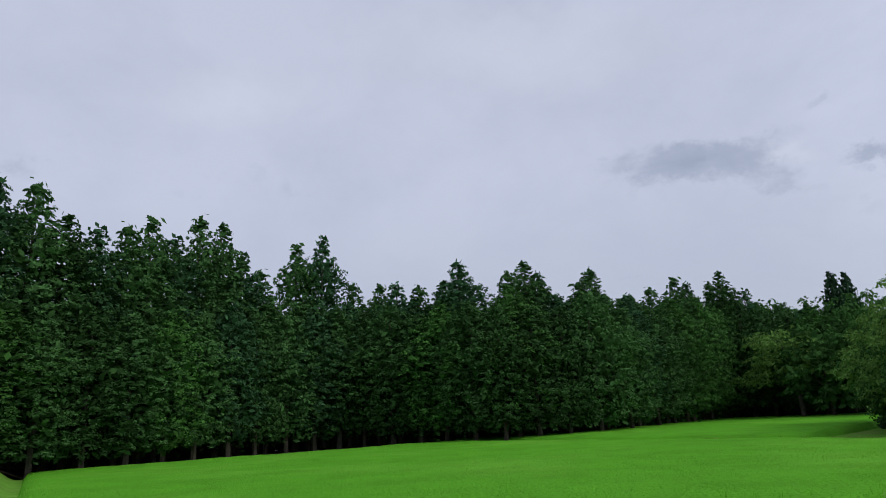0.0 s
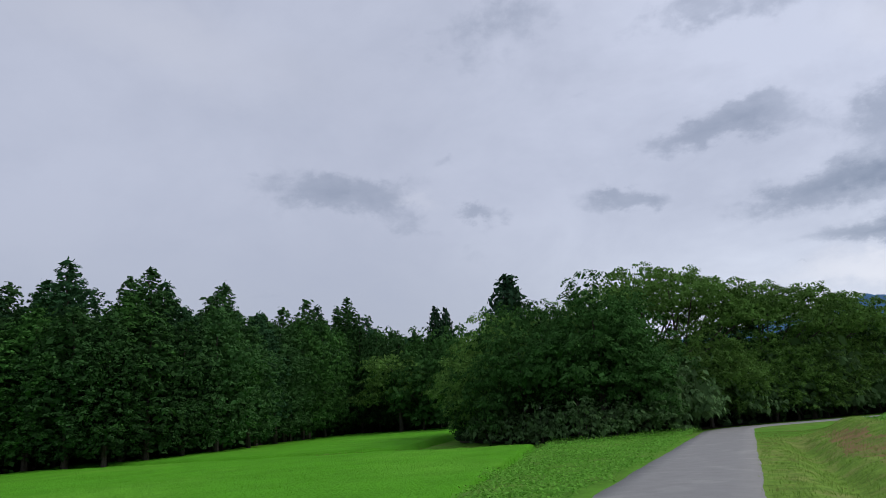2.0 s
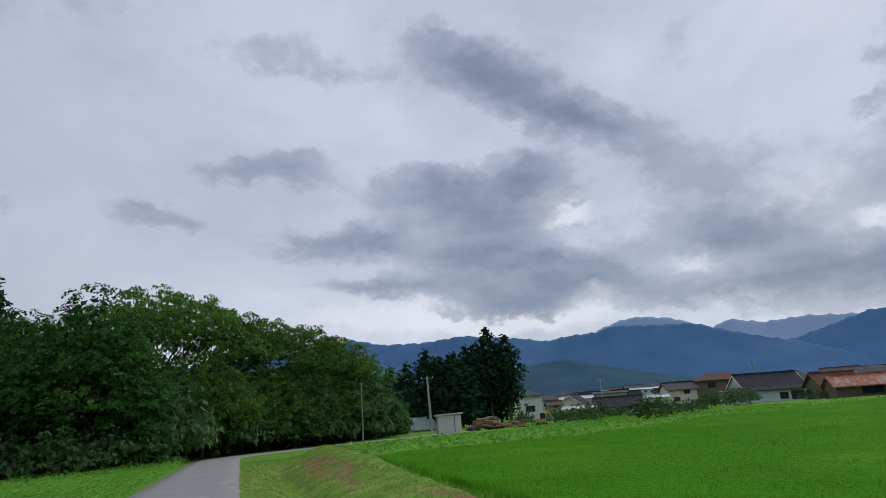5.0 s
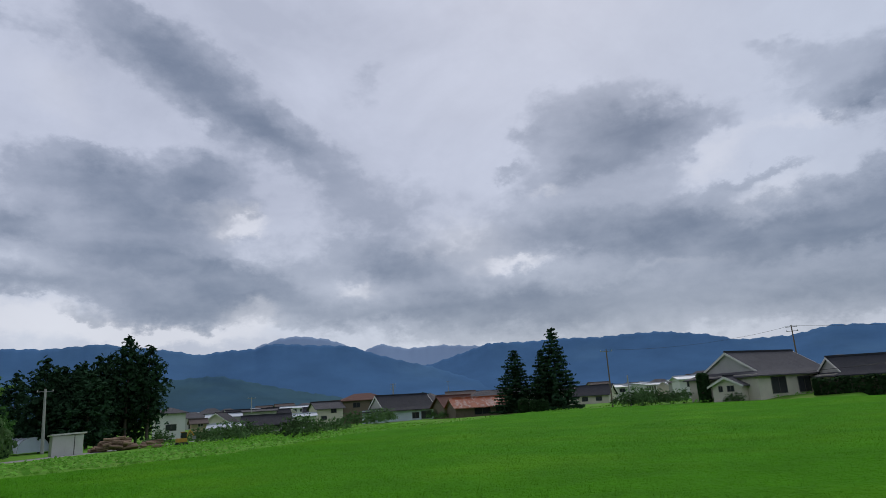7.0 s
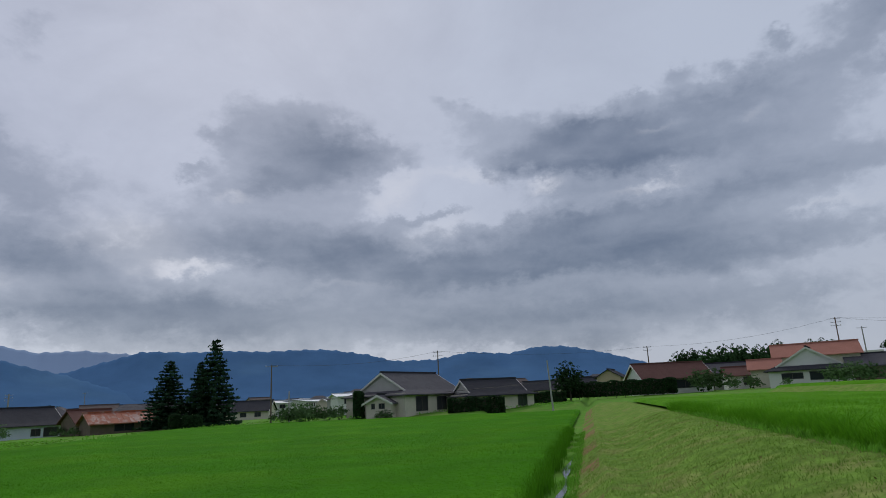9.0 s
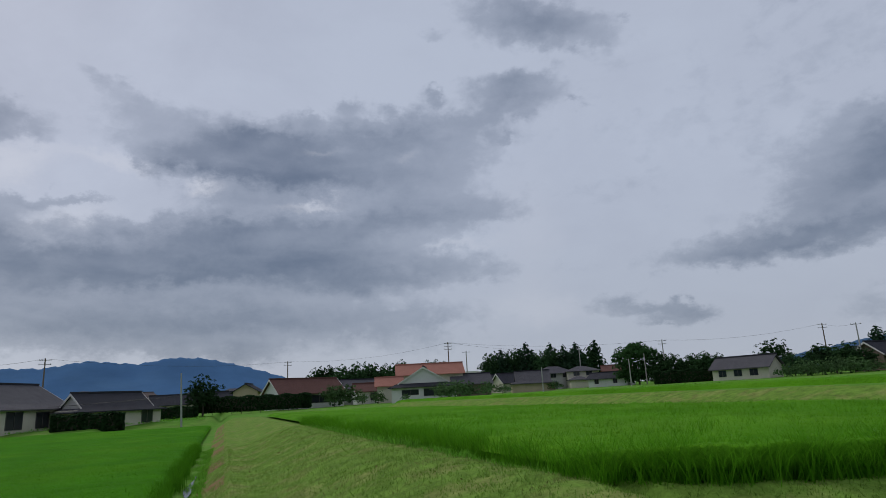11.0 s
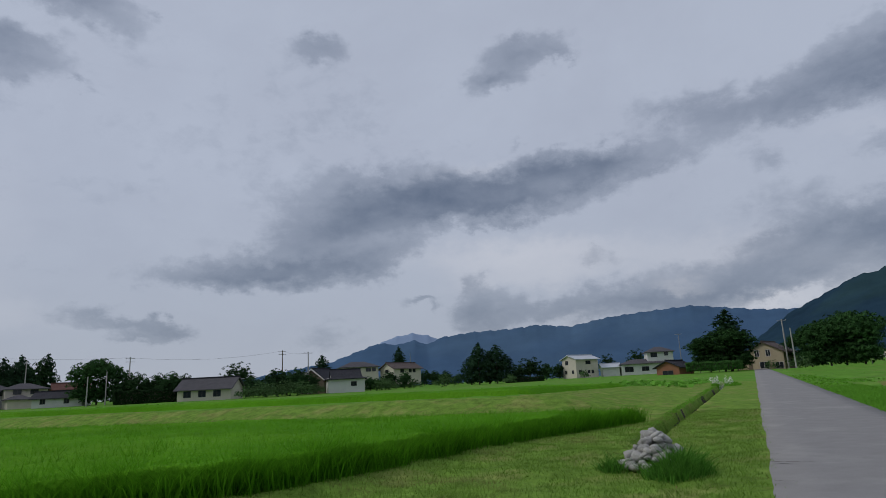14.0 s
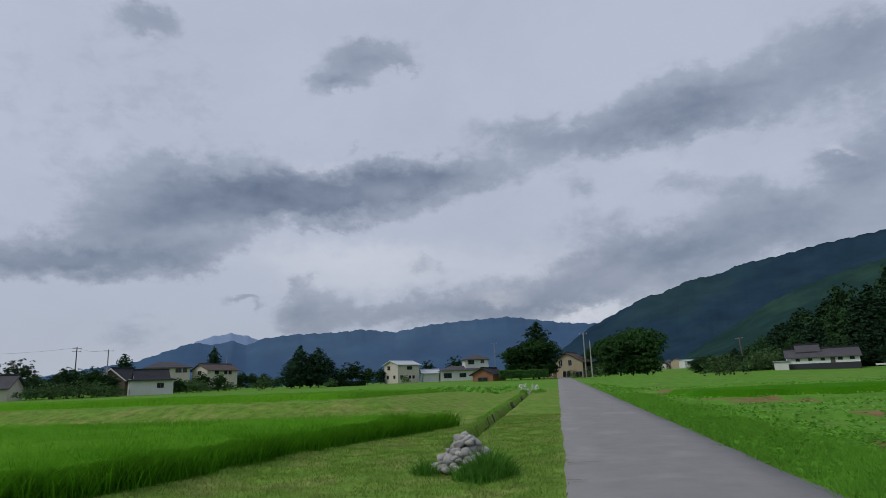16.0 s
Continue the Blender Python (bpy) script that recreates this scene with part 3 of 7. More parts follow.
def box(bm, x0, x1, y0, y1, z0, z1, m=None):
    v = [bm.verts.new(p) for p in ((x0, y0, z0), (x1, y0, z0), (x1, y1, z0), (x0, y1, z0), (x0, y0, z1), (x1, y0, z1), (x1, y1, z1), (x0, y1, z1))]
    for f in ((0, 3, 2, 1), (4, 5, 6, 7), (0, 1, 5, 4), (1, 2, 6, 5), (2, 3, 7, 6), (3, 0, 4, 7)):
        bm.faces.new([v[i] for i in f])
    if m is not None:
        bmesh.ops.transform(bm, matrix=m, verts=v)
    return v


def tube(bm, p0, p1, r0, r1, sides=8):
    p0, p1 = Vector(p0), Vector(p1)
    q = (p1 - p0).to_track_quat("Z", "Y").to_matrix()
    rings = []
    for p, r in ((p0, r0), (p1, r1)):
        rings.append([bm.verts.new(p + q @ Vector((r * math.cos(6.28319 * i / sides), r * math.sin(6.28319 * i / sides), 0))) for i in range(sides)])
    for i in range(sides):
        j = (i + 1) % sides
        bm.faces.new((rings[0][i], rings[0][j], rings[1][j], rings[1][i]))
    bm.faces.new(rings[1])
    bm.faces.new(rings[0][::-1])


def sm(a, b, v):
    t = np.clip((v - a) / (b - a), 0, 1)
    return t * t * (3 - 2 * t)


def wob(x, y, s, seed=0.0):
    """A cheap smooth wobble in -1..1 from a few crossed waves."""
    return (np.sin(x * s + 1.3 * np.sin(y * s * 0.7 + seed) + seed) + np.sin(y * s * 1.3 + 1.7 * np.sin(x * s * 0.9 + 2.1 * seed)) + np.sin((x + y) * s * 2.3 + seed * 3)) / 3

def lumps(x, y, s, seed=0):
    """Uneven value noise in -1..1 with no visible period."""
    x, y = np.asarray(x, dtype=float) * s, np.asarray(y, dtype=float) * s
    i, j = np.floor(x).astype(np.int64), np.floor(y).astype(np.int64)
    u, v = x - i, y - j
    u, v = u * u * (3 - 2 * u), v * v * (3 - 2 * v)

    def cell(a, b):
        k = (a * 374761393 + b * 668265263 + seed * 974711) & 0xFFFFFFFF
        k = ((k ^ (k >> 13)) * 1274126177) & 0xFFFFFFFF
        return ((k ^ (k >> 16)) & 0xFFFF) / 32767.5 - 1
    return (cell(i, j) * (1 - u) + cell(i + 1, j) * u) * (1 - v) + (cell(i, j + 1) * (1 - u) + cell(i + 1, j + 1) * u) * v


# ---------------------------------------------------------------- ground: one sheet to the horizon
def far_w(x):
    """The lower paddy's far edge."""
    return np.interp(x, (5, 8, 21, 37, 57, 84, 92, 98, 104), (34, 36, 37.5, 47, 52, 62, 50, 24, 2))


def edge_e(y):
    """The upper paddy's edge beside the road."""
    return np.interp(y, (-22, -17, -14, -10.5, -8.2, -6.8, -5.9, -5.2, -4.7), (2.9, 4.2, 5.2, 5.7, 5.85, 6.15, 6.6, 7.3, 8.8))


def edge_nw(y):
    return -3.35 - 0.21 * np.clip(y, 2, 60)


def base_z(x, y):
    z = -0.018 * np.clip(y, -260, 130) + 0.006 * np.clip(x - 60, 0, 150)
    z = z + 0.014 * np.clip(-190 - y, 0, 700) * sm(40, -60, x)
    return z


STEPS_Y = (-7.0, -15.5, -24.0, -36.0, -52.0, -74.0, -104.0, -140.0)


def ground_z(x, y):
    x, y = np.asarray(x, dtype=float), np.asarray(y, dtype=float)
    b = base_z(x, y)
    h = b + 0.014 * wob(x, y, 1.1, 0.4) * sm(0.1, 0.8, np.abs(x + 1.5) - 1.5)
    # shoulder: a dip and the cut mound beyond it, a ditch further back
    h = h - 0.36 * np.exp(-((x - 1.6) / 0.5) ** 2) * sm(11, 16, y) * sm(34, 29, y)
    h = h + 0.66 * np.exp(-((x - 4.1) / 1.15) ** 2) * sm(10, 29, y) * sm(41, 33, y) * (1 + 0.15 * wob(x, y, 0.7, 3.0))
    h = h - 0.60 * np.exp(-((x - 2.30) / 0.19) ** 4) * sm(-13.5, -15.5, y) * sm(-56, -52, y)
    # lower paddy, dividing bank, upper paddy, second terrace
    side = np.full_like(h, -1.0)
    bank = 0.5 * sm(0.75, -3.7, y + 0.15 * wob(x, y, 0.4, 1.0)) + 0.5 * np.clip((0.75 - y - 0.15 * wob(x, y, 0.4, 1.0)) / 4.45, 0, 1)
    side = side + 1.42 * bank
    side = side - 0.12 * sm(-4.1, -4.7, y)
    side = side + 0.90 * sm(-21.2, -25.0, y + 0.4 * wob(x, y, 0.3, 2.0)) + 0.012 * wob(x, y, 1.2, 5.0) * bank
    wl = sm(4.3, 5.9, x) * sm(-1.5, 1.0, y) * sm(0.0, -2.0, y - far_w(x))
    top = sm(2.2, 7.0, x) * sm(1.0, -1.5, y) * sm(-4.9, -4.2, y)
    we = sm(-0.9, 0.0, x - edge_e(y)) * sm(-4.2, -4.9, y) * sm(-23.2, -20.7, y) * sm(86, 80, x)
    wt2 = sm(3.2, 8.5, x) * sm(-20.2, -21.6, y) * sm(-62, -50, y) * sm(110, 90, x)
    w = np.maximum(np.maximum(wl, top * sm(90, 80, x)), np.maximum(we, wt2))
    h = h * (1 - w) + side * w
    # fields left of the road: sunk paddies towards the wood, terraces behind
    wn = sm(0.1, -0.9, x - edge_nw(y)) * sm(-2.6, -0.8, y) * sm(112, 104, y)
    h = h * (1 - wn) + (-1.0) * wn
    st, prev = np.zeros_like(h), 0.10
    for k, yk in enumerate(STEPS_Y):
        nxt = STEPS_Y[k + 1] if k + 1 < len(STEPS_Y) else -190.0
        lev = -0.018 * (yk + nxt) / 2 - 0.25
        st = st + (lev - prev) * sm(yk + 0.5, yk - 0.7, y + 0.5 * wob(x, y, 0.25, yk))
        prev = lev
    ws = sm(-4.4, -6.4, x) * sm(-6.0, -7.5, y) * sm(-190, -170, y)
    h = h * (1 - ws) + (st + 0.05 * wob(x, y, 1.3, 7.0)) * ws
    # tussocks and clippings on the mown ground
    rough = sm(0.1, 0.9, x) * sm(40, 26, np.abs(y)) * sm(19, 12, x)
    return h + rough * (0.030 * lumps(x, y, 1.7, 3) + 0.022 * lumps(x, y, 4.1, 4))


def spaced(lo, hi, dense_lo, dense_hi, step, grow):
    mid = list(np.arange(dense_lo, dense_hi + step * 0.5, step))
    s, v, right = step, mid[-1], []
    while v < hi:
        s *= grow
        v += s
        right.append(v)
    s, v, left = step, mid[0], []
    while v > lo:
        s *= grow
        v -= s
        left.append(v)
    return np.array(left[::-1] + mid + right)


gx = spaced(-4600, 4600, -6, 13, 0.11, 1.10)
gy = spaced(-4600, 4600, -26, 34, 0.16, 1.10)
GX, GY = np.meshgrid(gx, gy)
GZ = ground_z(GX, GY)
nx, ny = len(gx), len(gy)
idx = np.arange(nx * ny).reshape(ny, nx)
gf = np.stack([idx[:-1, :-1], idx[:-1, 1:], idx[1:, 1:], idx[1:, :-1]], axis=-1).reshape(-1, 4)
ground = new("ground", smooth(mesh_np("ground", np.stack([GX, GY, GZ], axis=-1).reshape(-1, 3), gf, M_GRASS)))
# what grows where: mown verge and bank, lush meadow elsewhere, dry cut grass in patches
ground.data.materials.append(M_MEADOW)
ground.data.materials.append(M_DRY)
qx = (GX[:-1, :-1] + GX[1:, 1:]) / 2
qy = (GY[:-1, :-1] + GY[1:, 1:]) / 2
rag = wob(qx, qy, 3.1, 1.0) * 0.5 + wob(qx, qy, 0.9, 4.0)
mown = (qx > -0.4) & (qx < 8.5 + 0.4 * rag) & (qy > -62) & (qy < 34 + rag) | (qx > 0) & (qx < 92) & (qy > -4.8) & (qy < 0.75 + 0.1 * rag) | (qx > 2) & (qx < 92) & (qy < -20.7 + 0.2 * rag) & (qy > -24.7 + 0.3 * rag)
dry = (np.hypot((qx - 2.9) / 0.6, (qy - 24) / 7.0) + 0.35 * rag < 1) | (np.hypot((qx - 4.2) / 1.2, (qy - 12) / 3.0) + 0.5 * rag < 0.8) | (qx > 6) & (qx < 90) & (np.abs(qy - 0.35) < 0.45) & (wob(qx, qy, 0.8, 9.0) + 0.4 * rag > 0.1)
for yk in STEPS_Y[1:6]:
    dry |= (qx < -6.8) & (qx > -70) & (np.abs(qy - yk - 0.4 * wob(qx, qy, 0.2, yk)) < 0.016 * -yk + 0.35) & (wob(qx * 0.5, qy, 0.5, yk) + 0.5 * rag > 0.35)
ground.data.materials.append(M_SOIL)
ditch = (np.abs(qx - 2.30) < 0.20 + 0.04 * rag) & (qy < -14.4) & (qy > -53)
zone = np.where(ditch, 3, np.where(dry, 2, np.where(mown, 0, 1))).astype(np.int32)
ground.data.polygons.foreach_set("material_index", zone.ravel())
tagged(ground, "mown grass verges, field banks and meadow ground", "ground", kind="structure")

# the road: straight, then swinging to the right past the wood
def road_mid(s):
    """Middle of the road at s metres ahead of the camera (behind it when negative)."""
    if s < 46:
        return -1.52, s, 0.0
    r, a = 10.0, min((s - 46) / 10.0, 0.85)
    x, y = -1.52 + r * (1 - math.cos(a)), 46 + r * math.sin(a)
    rest = max(0.0, s - 46 - 10.0 * 0.85)
    return x + rest * math.sin(a), y + rest * math.cos(a), a


rv, rf, ks = [], [], 0
random.seed(5)
for s in list(np.arange(-176, -36, 2.0)) + list(np.arange(-36, 60, 0.35)) + list(np.arange(60, 120, 1.5)):
    mx, my, a = road_mid(float(s))
    for k, off in enumerate((-1.56, -1.50, -0.9, 0.0, 0.9, 1.50, 1.56)):
        o = off + (0.015 * random.uniform(-1, 1) + 0.02 * math.sin(s * 0.5 + k) + 0.012 * math.sin(s * 1.7) if abs(off) > 1.2 else 0)
        x, y = mx + o * math.cos(a), my - o * math.sin(a)
        z = float(base_z(x, y)) + (0.05 - 0.012 * off * off if abs(off) < 1.53 else -0.12)
        rv.append((x, y, z))
    if ks:
        for k in range(6):
            rf.append(((ks - 1) * 7 + k, (ks - 1) * 7 + k + 1, ks * 7 + k + 1, ks * 7 + k))
    ks += 1
road = new("road", smooth(mesh_np("road", rv, rf, M_ASPHALT)))
tagged(road, "narrow grey asphalt farm road with crumbling edges", "road", kind="structure")


# ---------------------------------------------------------------- rice, blade by blade near the road
def blades(name, pts, height, width, lean, material, jitter=0.35, short=False):
    """Upright bent blades on the given points, joined into one mesh."""
    n = len(pts)
    rng = np.random.default_rng(len(name) * 7 + n)
    ang, dirn = rng.uniform(0, 6.283, n), rng.uniform(0, 6.283, n)
    hh = height * (1 + jitter * rng.uniform(-1, 1, n))
    side = np.stack([np.cos(ang), np.sin(ang), np.zeros(n)], axis=-1) * (width * rng.uniform(0.6, 1.2, n) / 2)[:, None]
    bend = np.stack([np.cos(dirn), np.sin(dirn), np.zeros(n)], axis=-1) * (hh * lean * rng.uniform(0.2, 1.0, n))[:, None]
    up = np.array([0, 0, 1.0])
    if short:
        v = np.stack([pts - side, pts + side, pts + up * hh[:, None] + bend], axis=1).reshape(-1, 3)
        return mesh_np(name, v, np.arange(n)[:, None] * 3 + np.array([[0, 1, 2]]), material)
    a = pts - side
    b = pts + side
    mid = pts + up * (hh * 0.62)[:, None] + bend * 0.35
    c, d = mid + side * 0.8, mid - side * 0.8
    tip = pts + up * hh[:, None] + bend
    v = np.stack([a, b, c, d, tip], axis=1).reshape(-1, 3)
    i = np.arange(n)[:, None] * 5
    tri = np.concatenate([i + np.array([[0, 1, 2]]), i + np.array([[0, 2, 3]]), i + np.array([[3, 2, 4]])], axis=0)
    return mesh_np(name, v, tri, material)


def tufted(pts, per, spread, rng):
    """Several blade feet round each point."""
    q = np.repeat(pts, per, axis=0)
    q[:, :2] += rng.normal(0, spread, (len(q), 2))
    return q


def canopy(name, X, Y, top, floor, label, material=None, skirt=-0.3):
    """The closed top of a rice stand over a bent grid, with its sides down to the mud."""
    rows, cols = X.shape
    Z = top + 0.045 * wob(X, Y, 2.2, 1.0) + 0.03 * wob(X, Y, 5.3, 2.0) + 0.05 * wob(X, Y, 0.31, 3.0)
    ring = np.zeros_like(Z, dtype=bool)
    ring[0, :] = ring[-1, :] = ring[:, 0] = ring[:, -1] = True
    for k, low in ((1, 0.16), (2, 0.06)):
        for line in (Z[k], Z[-1 - k], Z[:, k], Z[:, -1 - k]):
            line -= low * (top - floor)
    Z = np.where(ring, floor + skirt, Z)
    ids = np.arange(rows * cols).reshape(rows, cols)
    f = np.stack([ids[:-1, :-1], ids[:-1, 1:], ids[1:, 1:], ids[1:, :-1]], axis=-1).reshape(-1, 4)
    ob = new(name, smooth(mesh_np(name, np.stack([X, Y, Z], axis=-1).reshape(-1, 3), f, material or M_RICE_SHEET)))
    return tagged(ob, label, "rice", kind="stuff")


rng = np.random.default_rng(3)
# lower paddy
cx = np.concatenate([[5.95], np.arange(6.1, 30, 0.3), np.arange(30.5, 96, 0.8)])
t_ = np.linspace(0, 1, 90)
X = np.repeat(cx[None, :], 90, 0)
Y = 1.5 + (far_w(X) - 1.2 - 1.5) * (t_[:, None] ** 1.25) + 0 * X
X[:, 0] += 0.25 * np.sin(Y[:, 0] * 1.1)
canopy("rice_paddy", X, Y, -0.53, -1.0, "lush green rice standing in the lower paddy", None, 0.16)
px_, py_ = rng.uniform(5.9, 46, 19000), rng.uniform(1.4, 48, 19000)
keep = (py_ < far_w(px_) - 1.2) & (np.hypot(px_, py_) < 46) & (rng.uniform(0, 1, 19000) < np.clip(16 / np.hypot(px_, py_), 0.12, 1) ** 1.0)
pts = np.stack([px_[keep], py_[keep], np.full(keep.sum(), -0.92)], axis=-1)
tagged(new("rice_blades", blades("rice_blades", tufted(pts, 4, 0.09, rng), 0.45, 0.020, 0.5, M_RICE, 0.25)), "green rice blades of the lower paddy", "rice", kind="stuff")
ex_ = rng.uniform(6, 44, 1700)
ptsa = np.stack([ex_, 1.38 + rng.uniform(0, 0.4, 1700) + 0.12 * np.sin(ex_ * 1.3), np.full(1700, -0.95)], axis=-1)
ey_ = rng.uniform(1.5, 33, 900)
ptsb = np.stack([5.75 + rng.uniform(0, 0.4, 900), ey_, np.full(900, -0.95)], axis=-1)
tagged(new("rice_blades", blades("rice_blades_e", tufted(np.concatenate([ptsa, ptsb]), 5, 0.10, rng), 0.42, 0.018, 0.5, M_RICE, 0.4)), "outer rice plants along the lower paddy's edge", "rice", kind="stuff")
# upper paddy
cy = np.linspace(-4.75, -20.7, 66)
t_ = np.concatenate([np.linspace(0, 0.12, 40) ** 1.0, np.linspace(0.13, 1, 90)])
Y = np.repeat(cy[:, None], len(t_), 1)
ex = edge_e(Y) + 0.15
X = ex + (80 - ex) * (t_[None, :] ** 1.5)
canopy("rice_paddy", X, Y, 0.73, 0.3, "lush green rice standing in the upper paddy", M_RICE_SHEET_UP, 0.16)
px_, py_ = rng.uniform(2.9, 40, 24000), rng.uniform(-20.6, -4.7, 24000)
keep = (px_ > edge_e(py_) + 0.1) & (np.hypot(px_, py_) < 42) & (rng.uniform(0, 1, 24000) < np.clip(13 / np.hypot(px_, py_), 0.1, 1) ** 1.2)
pts = np.stack([px_[keep], py_[keep], np.full(keep.sum(), 0.30)], axis=-1)
tagged(new("rice_blades", blades("rice_blades_b", tufted(pts, 5, 0.08, rng), 0.48, 0.016, 0.6, M_RICE_UP, 0.25)), "green rice blades of the upper paddy", "rice", kind="stuff")
# the edge rows stand thick and dark along the bank
ey = rng.uniform(-20.6, -4.75, 2600)
ptsa = np.stack([edge_e(ey) + rng.uniform(0.0, 0.5, 2600), ey, np.full(2600, 0.28)], axis=-1)
exx = rng.uniform(7.6, 42, 2600)
ptsb = np.stack([exx, -4.72 - rng.uniform(0, 0.5, 2600), np.full(2600, 0.28)], axis=-1)
edge = tufted(np.concatenate([ptsa, ptsb]), 7, 0.10, rng)
tagged(new("rice_blades", blades("rice_blades_c", edge, 0.40 * (1 + 0.45 * lumps(edge[:, 0], edge[:, 1], 1.6, 8)), 0.014, 1.1, M_RICE_UP, 0.45)), "outer rows of rice plants leaning over the bank", "rice", kind="stuff")
# paddy towards the wood, and the field behind it
cy = np.linspace(-0.6, 39.0, 90)
t_ = np.linspace(0, 1, 110)
Y = np.repeat(cy[:, None], 110, 1)
ex = edge_nw(Y) - 0.7
X = ex + (-62.0 - ex) * (t_[None, :] ** 1.3)
canopy("rice_paddy", X[:, ::-1], Y[:, ::-1], -0.53, -1.0, "bright green rice in the paddy below the wood", M_FIELD)
cy = np.linspace(41.0, 100, 70)
Y = np.repeat(cy[:, None], 70, 1)
X = -23.0 - (Y - 41) * 0.22 + (-64.0 + 20) * np.linspace(0, 1, 70)[None, :]
canopy("rice_paddy", X[:, ::-1], Y[:, ::-1], -0.42, -1.0, "green rice in the field that runs up to the wood", M_FIELD)
px_, py_ = rng.uniform(-34, -5, 16000), rng.uniform(-0.4, 38.5, 16000)
dd = np.hypot(px_, py_)
keep = (px_ < edge_nw(py_) - 0.6) & (dd < 40) & (rng.uniform(0, 1, 16000) < np.clip(14 / dd, 0.12, 1))
pts = np.stack([px_[keep], py_[keep], np.full(keep.sum(), -0.92)], axis=-1)
tagged(new("rice_blades", blades("rice_blades_d", tufted(pts, 3, 0.09, rng), 0.43, 0.018, 0.5, M_FIELD_BLADE, 0.25)), "green rice blades of the paddy below the wood", "rice", kind="stuff")
# second terrace behind the upper paddy
X, Y = np.meshgrid(np.linspace(8.0, 100, 130), np.linspace(-25.4, -48.0, 40))
canopy("rice_paddy", X[:, ::-1], Y[:, ::-1], 1.5, 1.0, "green crop on the second terrace", M_RICE_SHEET_UP)
# paddy on the far side of the road, sunk below the verge
X, Y = np.meshgrid(np.linspace(-6.8, -60, 60), np.linspace(-8.6, -14.6, 24))
canopy("rice_paddy", X, Y, 0.28, -0.05, "green rice in the sunken paddy across the road")
X, Y = np.meshgrid(np.linspace(-7.2, -70, 60), np.linspace(-37.6, -50.5, 24))
canopy("rice_paddy", X, Y, 0.85, 0.5, "green rice on the terrace across the road")

# mown grass on verge and bank
def sward(name, n, x0, x1, y0, y1, test, height, width, per, label, material, spread=0.06, lean=0.8):
    x, y = rng.uniform(x0, x1, n), rng.uniform(y0, y1, n)
    k = test(x, y)
    p = tufted(np.stack([x[k], y[k], np.zeros(k.sum())], axis=-1), per, spread, rng)
    p[:, 2] = ground_z(p[:, 0], p[:, 1]) - 0.01
    return tagged(new(name, blades(name, p, height, width, lean, material, short=height < 0.2)), label, "grass", kind="stuff")


def herbs(name, n, x0, x1, y0, y1, test, h, size, label, material, clump=1.0):
    """Low leafy weeds: small leaves heaped over the ground in uneven clumps."""
    x, y = rng.uniform(x0, x1, n), rng.uniform(y0, y1, n)
    k = test(x, y)
    x, y = x[k], y[k]
    top = h * np.clip(0.55 + 0.55 * lumps(x, y, 0.9 * clump, 1) + 0.4 * lumps(x, y, 2.3 * clump, 2), 0.10, 1.5)
    z = ground_z(x, y) + top * rng.uniform(0.35, 1.0, len(x))
    return tagged(new(name, leaves(name, np.stack([x, y, z], axis=-1), np.array([0, 0, 1.0]) + 0 * np.stack([x, y, z], axis=-1), size, material, n)), label, "weeds", kind="stuff")



# ---------------------------------------------------------------- mountains
def ridge(name, profile, radius, foot, material, label, seed, wobble=0.008, depth=0.24, relief=0.05):
    """A forested range: crest heights (azimuth, elevation in degrees) with spurs and gullies down its front."""
    az = np.arange(profile[0][0], profile[-1][0] + 0.01, 0.18)
    el = np.interp(az, [p[0] for p in profile], [p[1] for p in profile])
    k = np.array([0.25, 0.5, 0.25])
    el = np.convolve(np.pad(el, 1, mode="edge"), k, mode="valid")
    rows, levels = [], 30
    for j in range(levels + 3):
        t = min(j / levels, 1.0)
        a = np.radians(az)
        spur = np.sin(az * 0.7 + seed + 2.5 * t) * 0.5 + np.sin(az * 1.5 + 2 * seed - 5.0 * t) * 0.3 + np.sin(az * 3.1 + seed * 3 + 8 * t) * 0.2
        rough = np.sin(az * 6.3 + 11 * t + seed) * np.sin(az * 2.9 - 17 * t) + 0.7 * np.sin(az * 12.7 - 21 * t + 2 * seed) * np.sin(az * 8.3 + 33 * t) + 0.5 * np.sin(az * 23.1 + 40 * t)
        r = radius * (1 - depth * (1 - t) + relief * (0.016 * spur + 0.0024 * rough) * (1 - t) * t * 4)
        crest = r * np.tan(np.radians(el)) + 0.0007 * radius * (np.sin(az * 4.7 + seed) + 0.7 * np.sin(az * 9.1 + 2 * seed) + 0.4 * np.sin(az * 17.3 + seed)) * t ** 9
        z = foot + (crest - foot) * (t ** 1.15) * (1 + relief * wobble * spur * (1 - t) * 6)
        if j > levels:
            r, z = radius * (1 + 0.05 * (j - levels)), z - (crest - foot) * 0.4 * (j - levels)
        rows.append(np.stack([r * np.sin(a), r * np.cos(a), z], axis=-1))
    v = np.stack(rows, axis=0)
    n, m = v.shape[:2]
    ids = np.arange(n * m).reshape(n, m)
    f = np.stack([ids[:-1, :-1], ids[1:, :-1], ids[1:, 1:], ids[:-1, 1:]], axis=-1).reshape(-1, 4)
    ob = new(name, smooth(mesh_np(name, v.reshape(-1, 3), f[:, ::-1], material)))
    return tagged(ob, label, "mountain", kind="structure")


